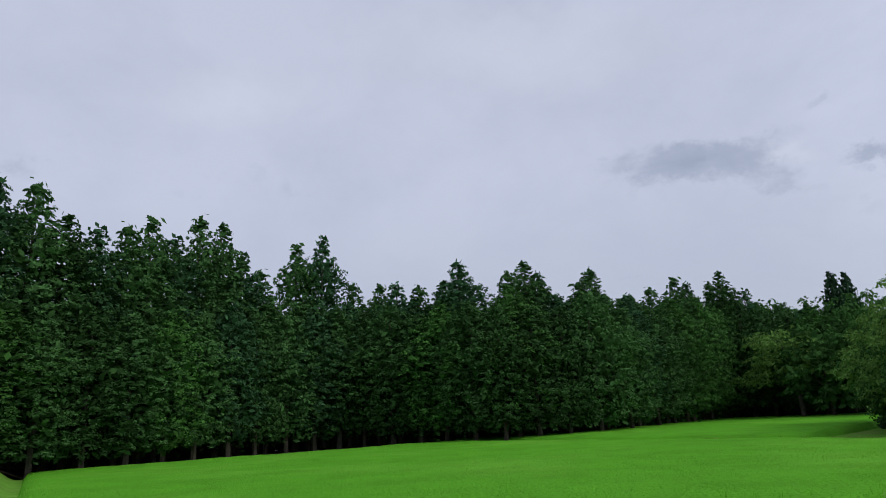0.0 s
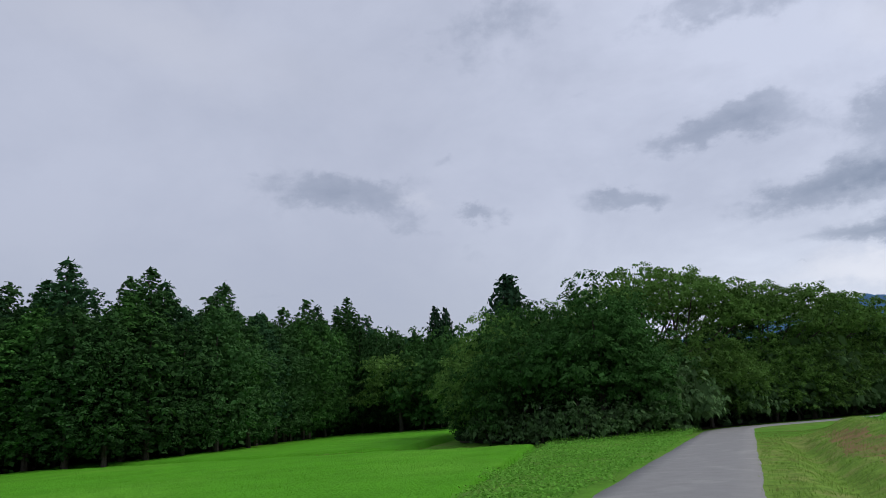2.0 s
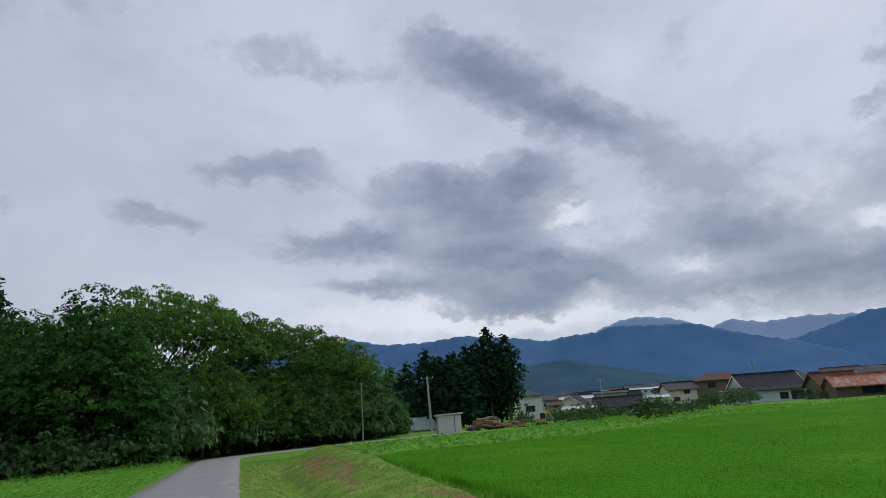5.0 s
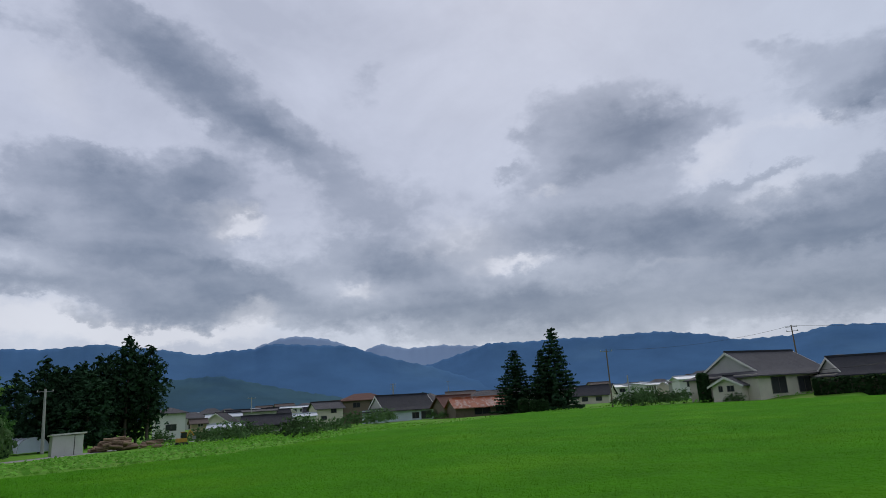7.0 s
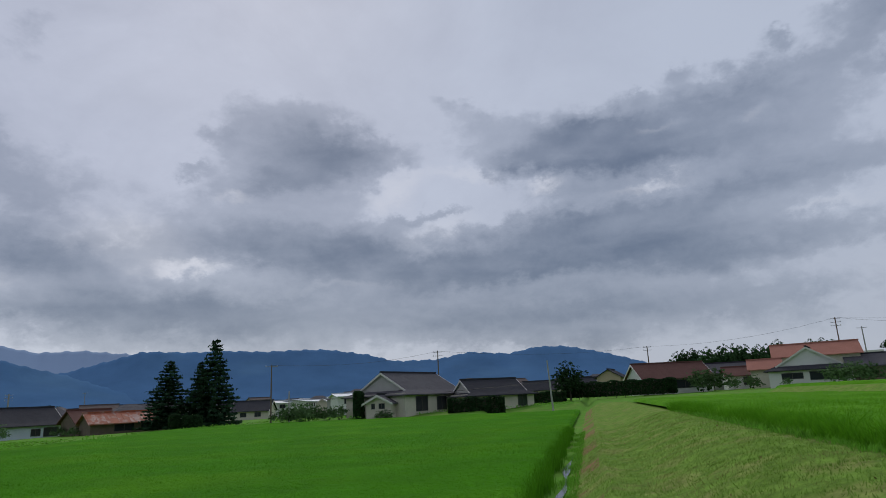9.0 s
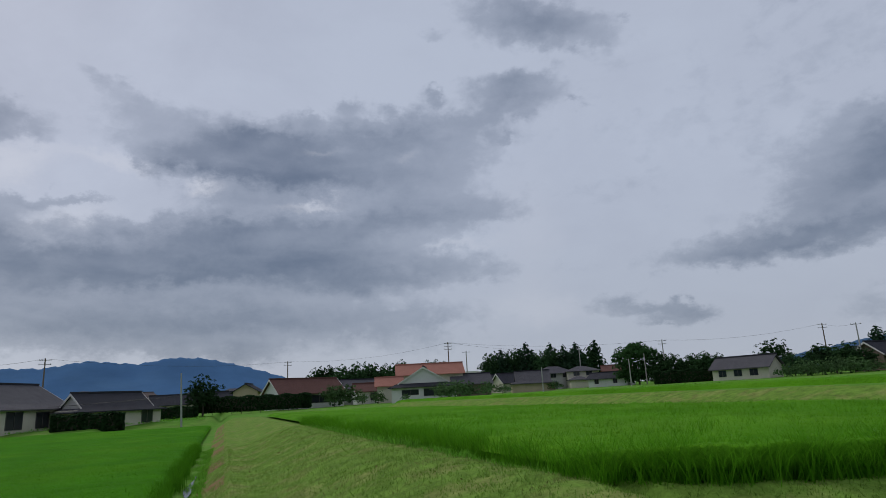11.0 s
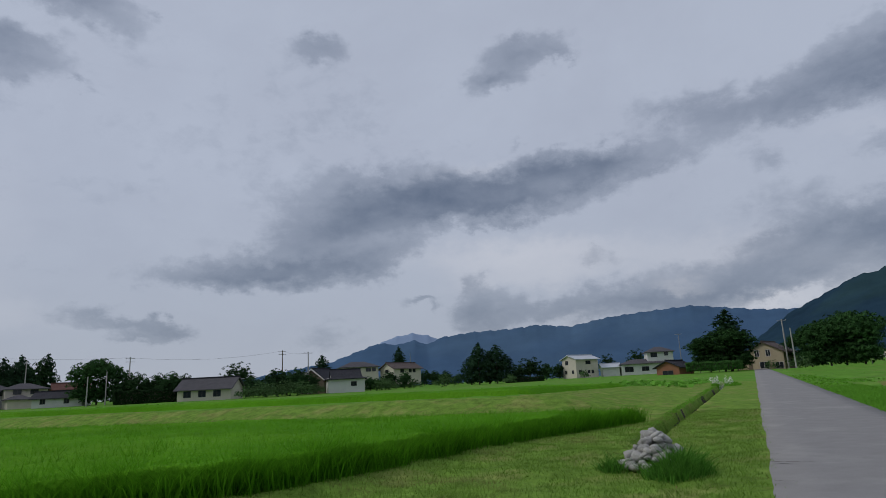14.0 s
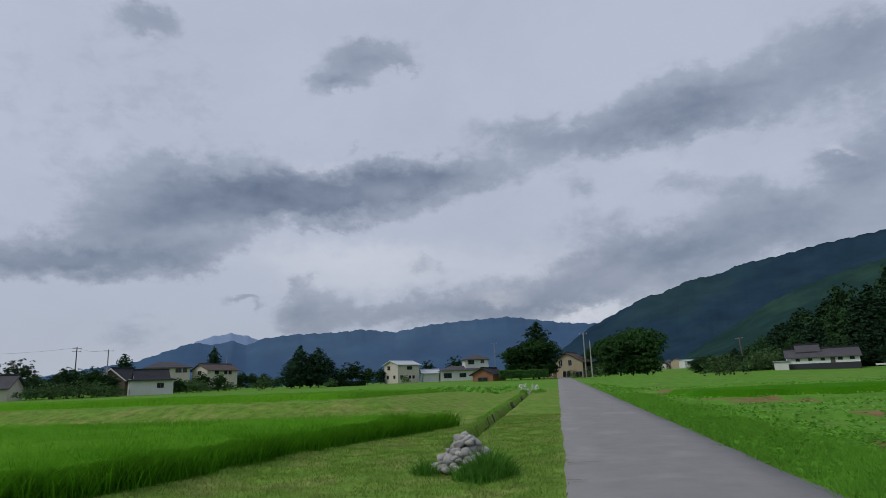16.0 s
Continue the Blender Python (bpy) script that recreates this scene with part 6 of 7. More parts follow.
hput("house", "cream two-storey house with grey roof", 37.4, 170, 20, 7, 6, 4.0, 1.4, "gable", M_WALL_CREAM, M_ROOF_GREY, [("f", 1, 2.6, 1.4, 1.0), ("f", -1.6, 0.9, 1.4, 1.0)], dz=0.5)
hput("storage_shed", "weathered wooden shed with striped rusty sheet roof", 51.0, 130, 20, 12.5, 5.5, 1.9, 1.5, "gable", M_WALL_WOOD, M_ROOF_RUST, [("f", -0.8, 0.2, 3.2, 1.4), ("f", 3.6, 0.2, 3.0, 1.3)], dz=0.25, category="shed", ribs=14)
hput("storage_shed", "dark wooden lean-to shed with brown roof", 48.6, 138, 25, 7, 6, 2.2, 1.9, "gable", M_WALL_WOOD, M_ROOF_BROWN, [], dz=0.4, category="shed")
hput("long_hall", "long white hall with a row of tall windows", 51.9, 255, 0, 15, 8, 6.9, 0.7, "gable", M_WALL_WHITE, M_ROOF_DARK, [("f", p, 5.4, 1.6, 1.0) for p in (-5.6, -2.8, 0, 2.8, 5.6)], dz=-0.5, category="hall")
# along the upper paddy
hput("house", "white house with brown-red sheet roof", 96.6, 140, 26, 14.5, 8, 2.9, 2.7, "gable", M_WALL_WHITE, M_ROOF_BROWN, [("f", 1.5, 0.5, 4.5, 1.5), ("f", -3.5, 0.8, 2.2, 1.2)], trim=True, dz=0.6)
hput("house", "small tan house with dark gable roof", 92.0, 160, 78, 7, 5.6, 3.4, 1.6, "gable", M_WALL_TAN, M_ROOF_DARK, [], dz=1.3)
hput("house", "two-storey house with salmon sheet roof", 107.6, 152, 4, 15, 7.5, 5.7, 2.2, "gable", M_WALL_CREAM, M_ROOF_PINK, [("f", -4, 3.8, 1.6, 1.0)], dz=0.3)
hput("storage_shed", "cream annex with salmon sheet roof", 104.0, 141, 0, 5.2, 5, 3.6, 1.5, "gable", M_WALL_CREAM, M_ROOF_PINK, [], dz=0.3, category="shed")
hput("house", "wide single-storey house with white gable and dark tiled roof", 107.2, 131, 86, 11, 12.5, 2.7, 3.6, "irimoya", M_WALL_WHITE, M_ROOF_DARK, [("l", 2.6, 0.7, 5.0, 1.3), ("l", -2.6, 1.0, 3.2, 0.9)], trim=True, dz=0.3)
hput("house", "low house with grey tiled roof", 111.2, 150, 8, 8.5, 7, 2.4, 2.0, "gable", M_WALL_WOOD, M_ROOF_GREY, [], dz=0.8)
hput("house", "grey two-storey house behind a garden tree", 101.2, 156, 20, 9, 7, 3.3, 1.9, "gable", M_WALL_GREY, M_ROOF_GREY, [("f", 1.8, 1.2, 1.4, 1.2)], dz=0.5)
hput("house", "dark tiled house among garden bushes", 102.3, 148, 10, 7, 6, 2.6, 1.5, "gable", M_WALL_WHITE, M_ROOF_BROWN, [("f", 0.5, 0.4, 1.8, 1.5)], dz=0.4)
hput("house", "tan house with grey hipped roof", 116.7, 170, 4, 11, 8, 2.4, 2.9, "irimoya", M_WALL_TAN, M_ROOF_GREY, [], dz=0.0)
hput("house", "two-storey house with pale hipped roof", 121.0, 192, 10, 9, 7, 4.6, 1.3, "hip", M_WALL_CREAM, M_ROOF_GREY, [("f", -2, 3.2, 1.6, 1.0), ("f", 1.6, 3.2, 1.6, 1.0)], dz=0.2)
hput("storage_shed", "low porch roof in front of the two-storey house", 120.7, 186, 10, 5, 4, 2.2, 0.8, "hip", M_WALL_CREAM, M_ROOF_GREY, [], dz=0.2, category="shed")
hput("house", "white low house with a sloping dark roof", 123.5, 175, -20, 10.5, 6, 2.1, 1.3, "gable", M_WALL_WHITE, M_ROOF_DARK, [("f", -3, 0.6, 1.0, 1.0), ("f", 2, 0.6, 1.0, 1.0)], dz=0.2)
hput("house", "brown-roofed house behind the white house", 124.0, 196, 5, 8, 6, 4.2, 1.4, "gable", M_WALL_TAN, M_ROOF_BROWN, [], dz=0.2)
hput("house", "cream bungalow with three windows and grey gable roof", 134.2, 146, -24, 11.5, 6.5, 3.1, 2.0, "gable", M_WALL_CREAM, M_ROOF_GREY, [("f", -3.6, 1.2, 1.5, 1.2), ("f", -0.4, 1.2, 1.5, 1.2), ("f", 2.8, 1.2, 1.5, 1.2)], dz=-0.5)
hput("house", "house with pale blue roof behind the bungalow", 131.0, 185, 10, 9, 7, 4.6, 1.4, "hip", M_WALL_WHITE, M_ROOF_PALE, [], dz=0.3)
hput("house", "white plastered storehouse with dark tiled roof", 145.4, 150, 6, 8.2, 6.0, 3.3, 1.9, "irimoya", M_WALL_WHITE, M_ROOF_DARK, [("f", 1.6, 1.4, 1.2, 0.9)], dz=0.0)
hput("house", "dark tiled house beside the storehouse", 143.3, 158, 60, 8, 6, 3.2, 2.3, "gable", M_WALL_WOOD, M_ROOF_DARK, [], dz=0.3, trim=True)
hput("house", "two-storey house with grey hipped roof", 146.5, 190, 8, 11, 7.5, 5.4, 1.5, "hip", M_WALL_CREAM, M_ROOF_GREY, [("f", 2.6, 3.9, 1.4, 1.0), ("f", 4.2, 3.9, 1.0, 1.0)], dz=1.2)
hput("house", "low house with blue-grey roof", 142.0, 200, 0, 12, 7, 3.6, 1.6, "hip", M_WALL_WHITE, M_ROOF_GREY, [], dz=1.0)
hput("house", "cream two-storey house with pale brown roof", 150.3, 190, 38, 10, 6.5, 4.3, 1.5, "gable", M_WALL_CREAM, M_ROOF_TAUPE, [("f", -2, 2.9, 1.2, 0.9), ("f", 1, 2.9, 0.9, 0.9), ("f", 2.5, 2.9, 0.9, 0.9), ("l", 0, 2.9, 1.4, 0.9)], dz=1.4)
hput("house", "cream two-storey house with pale metal roof", 166.2, 200, 40, 8.5, 6.5, 5.4, 1.1, "gable", M_WALL_CREAM, M_ROOF_PALE, [("f", 0.4, 3.7, 1.8, 0.9), ("f", -2.8, 1.0, 0.9, 0.9), ("f", 0.5, 1.0, 0.8, 0.8), ("f", 2.0, 1.0, 0.8, 0.8), ("l", -1, 3.7, 1.2, 1.1), ("l", 1.6, 1.0, 0.8, 0.9), ("l", -1.6, 1.0, 0.8, 0.9)], dz=0.3)
hput("storage_shed", "low white annex with pale roof", 168.7, 203, 10, 5, 5, 2.6, 0.9, "gable", M_WALL_WHITE, M_ROOF_PALE, [], dz=0.3, category="shed")
hput("house", "white two-storey house with grey hipped roofs, lower storey", 171.4, 205, 10, 13.5, 8, 3.3, 1.3, "hip", M_WALL_WHITE, M_ROOF_GREY, [("f", -4.6, 0.9, 2.4, 1.4), ("f", 0.2, 1.0, 2.0, 1.2), ("f", 4.6, 0.8, 2.0, 1.4)], dz=0.0)
hput("house", "upper storey of the white house with hipped roof", 172.8, 206, 10, 7.5, 6, 6.6, 1.4, "hip", M_WALL_WHITE, M_ROOF_GREY, [("f", -1.8, 4.9, 1.8, 1.2), ("f", 1.8, 5.2, 1.0, 0.9)], dz=0.0)
hput("storage_shed", "orange wooden shed with dark gable roof", 174.0, 150, 60, 6, 5.4, 2.1, 1.2, "gable", M_WALL_ORANGE, M_ROOF_DARK, [("l", 0, 0.2, 2.4, 0.9)], dz=-0.3, category="shed")
hput("house", "tan two-storey house with white-framed windows", -178.7, 166, 72, 8, 8.2, 4.6, 2.2, "gable", M_WALL_TAN, M_ROOF_TAUPE, [("l", -1.5, 3.5, 0.9, 1.4), ("l", 0.9, 3.5, 0.9, 1.4), ("l", -0.2, 0.8, 1.9, 1.4), ("l", 3.0, 0.7, 1.6, 1.3)], dz=-0.7, door=("l", -3.2, 0.9, 2.0))
hput("storage_shed", "low annex beside the tan house", 179.6, 172, 10, 4, 4, 3.2, 0.8, "gable", M_WALL_TAN, M_ROOF_BROWN, [], dz=-0.5, category="shed")
kura = hput("storehouse", "white-walled storehouse with black base and grey tiled roof", -159.4, 151, 4, 12.6, 6, 2.4, 1.5, "gable", M_WALL_LIME, M_ROOF_GREY, [("f", -4.4, 1.5, 0.6, 0.4), ("f", -2.2, 1.5, 0.6, 0.4), ("f", 0.0, 1.5, 0.6, 0.4), ("f", 3.0, 1.5, 0.7, 0.5), ("f", 5.0, 1.5, 0.7, 0.5)], dz=0.1, category="storehouse", over=0.5)
bm = bmesh.new()
box(bm, -6.34, 6.34, -3.04, 3.04, -0.6, 0.95)
part("base_band", bm, M_LETTER, kura, "black boarded base")
# Dark box added in place of the gap between the two wall parts.
bm = bmesh.new()
box(bm, 1.3, 2.1, -3.06, -2.9, 0.9, 2.3)
part("door", bm, M_FRAME, kura, "dark box in place of the gap between the two white wall parts")
hput("storage_shed", "raised ventilator roof on the storehouse", -160.3, 151.4, 4, 3.4, 3, 3.6, 1.0, "gable", M_WALL_GREY, M_ROOF_GREY, [], dz=0.3, category="shed")
hput("storage_shed", "small white shed with flat roof", -162.2, 148, 0, 2.6, 3, 1.8, 0.2, "shed", M_WALL_WHITE, M_ROOF_PALE, [], dz=-0.3, category="shed", over=0.3)
hput("house", "white house behind the conifers", 24.8, 150, 10, 5.6, 5, 4.9, 1.0, "hip", M_WALL_WHITE, M_ROOF_GREY, [("f", 0, 1.2, 2.0, 1.2)], dz=0.6)
hput("storage_shed", "tan wooden two-storey shed beside the garden", 27.0, 150, 8, 2.8, 3.0, 2.6, 0.6, "gable", M_WALL_TAN, M_ROOF_TAUPE, [("f", 0.3, 1.7, 0.9, 0.7)], dz=0.5, category="shed")
hput("house", "low dark-roofed house behind the gardens", 32.4, 150, 6, 9.6, 6, 1.6, 1.7, "gable", M_WALL_GREY, M_ROOF_DARK, [("f", 1.6, 0.4, 2.0, 0.9)], dz=0.3)
hput("storage_shed", "white low shed with pale roof", 35.6, 152, 4, 4.4, 4, 2.6, 0.4, "gable", M_WALL_WHITE, M_ROOF_PALE, [("f", -0.6, 0.8, 0.9, 0.8)], dz=0.3, category="shed")
hput("storage_shed", "low open shed with blue-white sheet roof", 29.2, 148, -6, 6.6, 4, 1.4, 0.7, "gable", M_WALL_GREY, M_ROOF_PALE, [], dz=0.3, category="shed")
hput("warehouse", "grey workshop with low metal roof", 31.9, 205, 0, 9.5, 7, 4.2, 0.5, "gable", M_WALL_GREY, M_ROOF_GREY, [], dz=0.6, category="warehouse")
hput("warehouse", "white flat workshop with blue-grey roof", 29.0, 215, 0, 10, 7, 3.2, 0.7, "gable", M_WALL_WHITE, M_ROOF_PALE, [], dz=0.6, category="warehouse")
hput("apartment_block", "pale concrete apartment tower in the town", 79.6, 520, 30, 9, 8, 15, 0.5, "hip", M_WALL_CREAM, M_ROOF_GREY, [("f", p, q, 1.4, 1.2) for p in (-3, 0, 3) for q in (3, 6, 9, 12)], dz=4, category="apartment block")

# the town behind: a few kinds of house, many times
random.seed(23)
stock = [house("house", "small town house with grey roof", 0, 0, 0, 10, 7, 4.6, 1.9, "hip", M_WALL_GREY, M_ROOF_GREY, [("f", -2, 3.2, 1.6, 1.1), ("f", 2, 3.2, 1.6, 1.1), ("f", -2, 0.8, 2.0, 1.4)], group="town houses"),
         house("house", "small town house with dark gable roof", 0, 0, 0, 11, 7, 2.9, 2.5, "gable", M_WALL_CREAM, M_ROOF_DARK, [("f", -2, 0.8, 1.8, 1.2), ("f", 2.4, 0.8, 1.8, 1.2)], group="town houses", trim=True),
         house("house", "small town house with brown-grey roof", 0, 0, 0, 9, 7, 5.2, 1.6, "gable", M_WALL_TAN, M_ROOF_TAUPE, [("f", -2, 3.3, 1.5, 1.1), ("f", 2, 3.3, 1.5, 1.1)], group="town houses"),
         house("house", "white town building with pale flat roof", 0, 0, 0, 15, 8, 4.6, 0.6, "gable", M_WALL_WHITE, M_ROOF_PALE, [("f", p, 2.8, 1.8, 1.1) for p in (-5, -1.7, 1.7, 5)], group="town houses")]
first = set()
town = []
for lo, hi, d0, d1, n, up in ((24.5, 41, 200, 260, 7, -0.2), (26.5, 41, 280, 440, 24, 1.2), (38, 58, 280, 440, 28, 1.9), (45, 58, 185, 230, 7, 0.6), (58, 70, 200, 250, 10, 0.5), (58, 72, 260, 460, 40, 1.7), (69.5, 71.5, 150, 175, 3, 0.0), (79, 93, 200, 250, 9, 1.0), (79, 94, 260, 460, 34, 2.7), (93, 97, 240, 300, 4, 1.6), (187, 197, 430, 540, 24, 0.6), (113, 119, 190, 215, 4, 0.6)):
    for k in range(n):
        town.append((lo + (hi - lo) * (k + random.uniform(0.1, 0.9)) / n, random.uniform(d0, d1), up))
for az, d, up in town:
    k = random.choices((0, 1, 2, 3), (4, 6, 2, 3))[0]
    x, y = d * math.sin(radians(az)), d * math.cos(radians(az))
    m = pose(x, y, float(ground_z(x, y)) + up * d / 300 - 0.3, 0, 0, -az + random.choice((0, 15, 30, 75, 90, -20)))
    if k in first:
        copy_thing(stock[k], m)
    else:
        first.add(k)
        stock[k].matrix_basis = m


# ---------------------------------------------------------------- hedges and garden bushes
def hedge(name, label, az0, az1, d, h, depth, material, dz=0.0, seed=1, category="hedge"):
    """A clipped hedge between two azimuths: leaf sprays over a rounded block, with stems inside."""
    g = np.random.default_rng(seed)
    a, b = (Vector((d * math.sin(radians(q)), d * math.cos(radians(q)), 0)) for q in (az0, az1))
    mid, along = (a + b) / 2, (b - a)
    L = along.length
    n = int((L + 2) * h * depth * 75 + 300)
    p = g.uniform(-1, 1, (n, 3))
    q = np.abs(p).max(1)
    p = p / q[:, None] * (0.82 + 0.18 * g.uniform(0, 1, (n, 1)))
    wavy = 1 + 0.06 * np.sin(p[:, 0] * L * 0.9 + seed)
    pos = np.stack([p[:, 0] * L / 2, p[:, 1] * depth / 2, (p[:, 2] * 0.5 + 0.5) * h * wavy], axis=-1)
    root = new(name)
    root.empty_display_size = 0.5
    z = float(ground_z(mid.x, mid.y)) + dz
    root.matrix_basis = pose(mid.x, mid.y, z, 0, 0, math.degrees(math.atan2(along.y, along.x)))
    # Solid dark box added inside, in place of the shade between the leaves.
    bm = bmesh.new()
    box(bm, -L * 0.42, L * 0.42, -depth * 0.36, depth * 0.36, 0, h * 0.86)
    part("inner_growth", bm, M_BARK, root)
    for nm, me in (("foliage", leaves("foliage", pos, p + np.array([0, 0, 0.3]), 0.30, material, seed)),):
        ob = new(nm, me)
        ob.parent = root
    for k in range(max(2, int(L / 1.6))):
        xx = -L / 2 + (k + 0.5) * L / max(2, int(L / 1.6))
        bm = bmesh.new()
        tube(bm, (xx, -depth * 0.40, -0.5), (xx, -depth * 0.40, h * 0.6), 0.06, 0.03, 5)
        part("stem", bm, M_BARK, root)
    return tagged(root, label, category)


hedge("hedge", "tall dark clipped hedge in front of the wing", 77.6, 82.6, 101, 2.7, 1.6, M_HEDGE, 0.0, 3)
hedge("hedge", "dark clipped hedge along the lane", 88.0, 97.2, 128, 2.7, 1.8, M_HEDGE, 0.5, 4)
hedge("hedge", "low dark hedge behind the paddy's corner", 83.6, 88.0, 122, 1.9, 1.6, M_HEDGE, 0.2, 5)
hedge("hedge", "long dark hedge beside the bungalow", 127.0, 131.9, 150, 2.8, 2.0, M_HEDGE, 0.0, 6)
hedge("hedge", "low dark hedge by the gravestones", 159.6, 163.0, 168, 1.3, 1.5, M_HEDGE, 0.0, 7)
hedge("hedge", "clipped column shrub beside the cream house", 69.3, 70.2, 104, 3.9, 1.7, M_HEDGE, 0.0, 8, "shrub")
hedge("hedge", "clipped garden shrub beside the cream house", 70.9, 71.9, 104, 2.6, 1.6, M_HEDGE, 0.0, 9, "shrub")
hedge("hedge", "low roofed vine trellis with green leaves", 174.9, 179.2, 141, 1.6, 2.0, M_BROAD, 0.6, 10, "trellis")
for k, (az, d, w, h) in enumerate(((54.7, 112, 0.8, 2.2), (55.7, 111, 0.8, 1.9), (56.5, 111, 0.7, 1.9))):
    hedge("hedge", "round clipped dark shrub at the paddy's edge", az - w / 2, az + w / 2, d, h, 1.5, M_HEDGE, 0.2, 20 + k, "shrub")
for az, d, s, dz in ((63.6, 104, 1.1, 0), (64.4, 106, 1.2, 0), (65.2, 108, 1.0, 0), (66.1, 107, 0.9, 0), (67.0, 106, 0.9, 0), (68.0, 106, 0.8, 0), (72.0, 99, 0.7, 0.1), (34.4, 76, 0.8, 0), (35.4, 76, 0.9, 0), (36.6, 80, 0.8, 0), (38.2, 86, 0.8, 0),
                     (24.2, 86, 0.8, 0), (29.4, 80, 1.0, -0.2), (30.6, 84, 0.9, 0), (27.2, 88, 0.9, 0), (28.2, 92, 0.8, 0), (32.5, 96, 0.8, 0), (39.8, 120, 1.2, 0), (41.5, 128, 1.1, 0), (42.4, 134, 1.2, 0), (46.9, 138, 0.8, 0), (47.6, 130, 0.7, 0),
                     (99.2, 132, 1.5, 0.3), (100.1, 134, 1.7, 0.3), (101.6, 132, 0.7, 0.4), (103.0, 130, 0.9, 0.2), (105.4, 122, 0.5, 0.5), (108.9, 120, 1.2, 0.3), (110.2, 120, 1.2, 0.3), (111.0, 122, 1.0, 0.3), (112.6, 140, 1.0, 0.3), (114.0, 150, 1.0, 0.3), (118.6, 165, 0.9, 0.3),
                     (137.2, 138, 1.1, 0), (138.4, 138, 1.2, 0), (139.4, 136, 1.0, 0), (140.4, 138, 1.2, 0), (141.6, 138, 1.2, 0), (142.8, 142, 1.0, 0), (148.4, 150, 1.2, 0), (149.2, 152, 1.2, 0), (151.4, 160, 1.0, 0), (154.2, 150, 1.2, 0), (160.0, 160, 0.8, 0), (166.5, 192, 0.8, 0), (-176.6, 150, 1.2, 0), (181.4, 162, 0.9, 0), (179.0, 158, 0.8, 0), (-166.8, 120, 1.4, 0), (-166.0, 124, 1.5, 0), (-164.0, 150, 1.5, 0), (-163.4, 152, 1.6, 0), (-162.8, 156, 1.8, 0)):
    put(shrub, az, d, dz, s, s * random.uniform(0.8, 1.15), random.uniform(0, 360))

# ---------------------------------------------------------------- poles and cables
def utility_pole(label, x, y, h, arms=1, lean=(0, 0), material=None, r=0.17, rot=0.0, dz=0.0):
    root = new("utility_pole")
    root.empty_display_size = 0.5
    z = float(ground_z(x, y)) + dz
    root.matrix_basis = pose(x, y, z, lean[0], lean[1], rot)
    bm = bmesh.new()
    tube(bm, (0, 0, -0.6), (0, 0, h), r, r * 0.6, 10)
    part("pole", bm, material or M_CONCRETE, root)
    for k in range(arms):
        zz = h - 0.35 - 0.75 * k
        bm = bmesh.new()
        box(bm, -0.95, 0.95, r * 0.5, r * 0.5 + 0.09, zz, zz + 0.09)
        arm = part("crossarm", bm, M_STEEL, root)
        for q in (-0.85, 0.0, 0.85):
            bm = bmesh.new()
            tube(bm, (q, r * 0.5 + 0.05, zz + 0.09), (q, r * 0.5 + 0.05, zz + 0.30), 0.05, 0.03, 6)
            part("insulator", bm, M_TRIM, arm)
    return tagged(root, label, "utility pole", "utility poles"), Vector((x, y, z + h))


def at_az(az, d):
    return d * math.sin(radians(az)), d * math.cos(radians(az))


def cable(a, b, sag, label="black overhead cable between poles", r=0.018):
    cu = bpy.data.curves.new("overhead_cable", "CURVE")
    cu.dimensions = "3D"
    cu.bevel_depth, cu.bevel_resolution = r, 0
    sp = cu.splines.new("POLY")
    n = 14
    sp.points.add(n)
    for k in range(n + 1):
        t = k / n
        p = a.lerp(b, t)
        sp.points[k].co = (p.x, p.y, p.z - sag * 4 * t * (1 - t), 1)
    cu.materials.append(M_WIRE)
    return tagged(new("overhead_cable", cu), label, "cable", "overhead cables")


big_pole, _ = utility_pole("grey concrete pole with one crossarm beside the shed", *at_az(16.2, 99), 8.2, 1, (0, -1.8), None, 0.22, -16)
thin, _ = utility_pole("thin grey steel pole at the road's bend", *at_az(10.2, 65), 5.8, 0, (0, 0), M_STEEL, 0.09, -10)
bm = bmesh.new()
tube(bm, (0, 0, 4.7), (-0.35, 0, 4.65), 0.04, 0.04, 6)
tube(bm, (-0.35, 0, 4.65), (-0.6, 0, 4.95), 0.04, 0.03, 6)
part("bracket", bm, M_STEEL, thin, "curved steel bracket")
p1, t1 = utility_pole("dark wooden power pole beside the garden", *at_az(62.3, 106), 9.2, 1, (0, 0), M_WALL_WOOD, 0.14, -62)
utility_pole("short concrete pole beside the garden", *at_az(63.8, 104), 4.8, 0, (0, 0), None, 0.14, -62)
p2, t2 = utility_pole("power pole behind the cream house", *at_az(76.9, 128), 11.6, 2, (0, 0), M_WALL_WOOD, 0.16, -77)
p3, t3 = utility_pole("concrete pole by the dividing bank", *at_az(86.8, 95), 7.6, 0, (0, -2.5), None, 0.15, -87)
p4, t4 = utility_pole("power pole behind the red-roofed house", *at_az(95.2, 165), 11.5, 2, (0, 0), M_WALL_WOOD, 0.18, -95)
p5, t5 = utility_pole("power pole behind the salmon-roofed house", *at_az(109.4, 160), 13.2, 3, (0, 0), M_WALL_WOOD, 0.18, -109, 0.4)
utility_pole("concrete pole behind the tiled house", *at_az(111.0, 165), 11.4, 1, (0, 0), None, 0.18, -111)
p6, t6 = utility_pole("concrete pole in front of the grove", *at_az(121.0, 200), 12.0, 0, (0, 0), None, 0.18, -121)
p7, t7 = utility_pole("power pole beside the dark tree", *at_az(128.0, 165), 10.5, 2, (0, 0), None, 0.18, -128)
utility_pole("short concrete pole at the terrace", *at_az(125.1, 150), 6.0, 0, (0, 0), None, 0.15, -125)
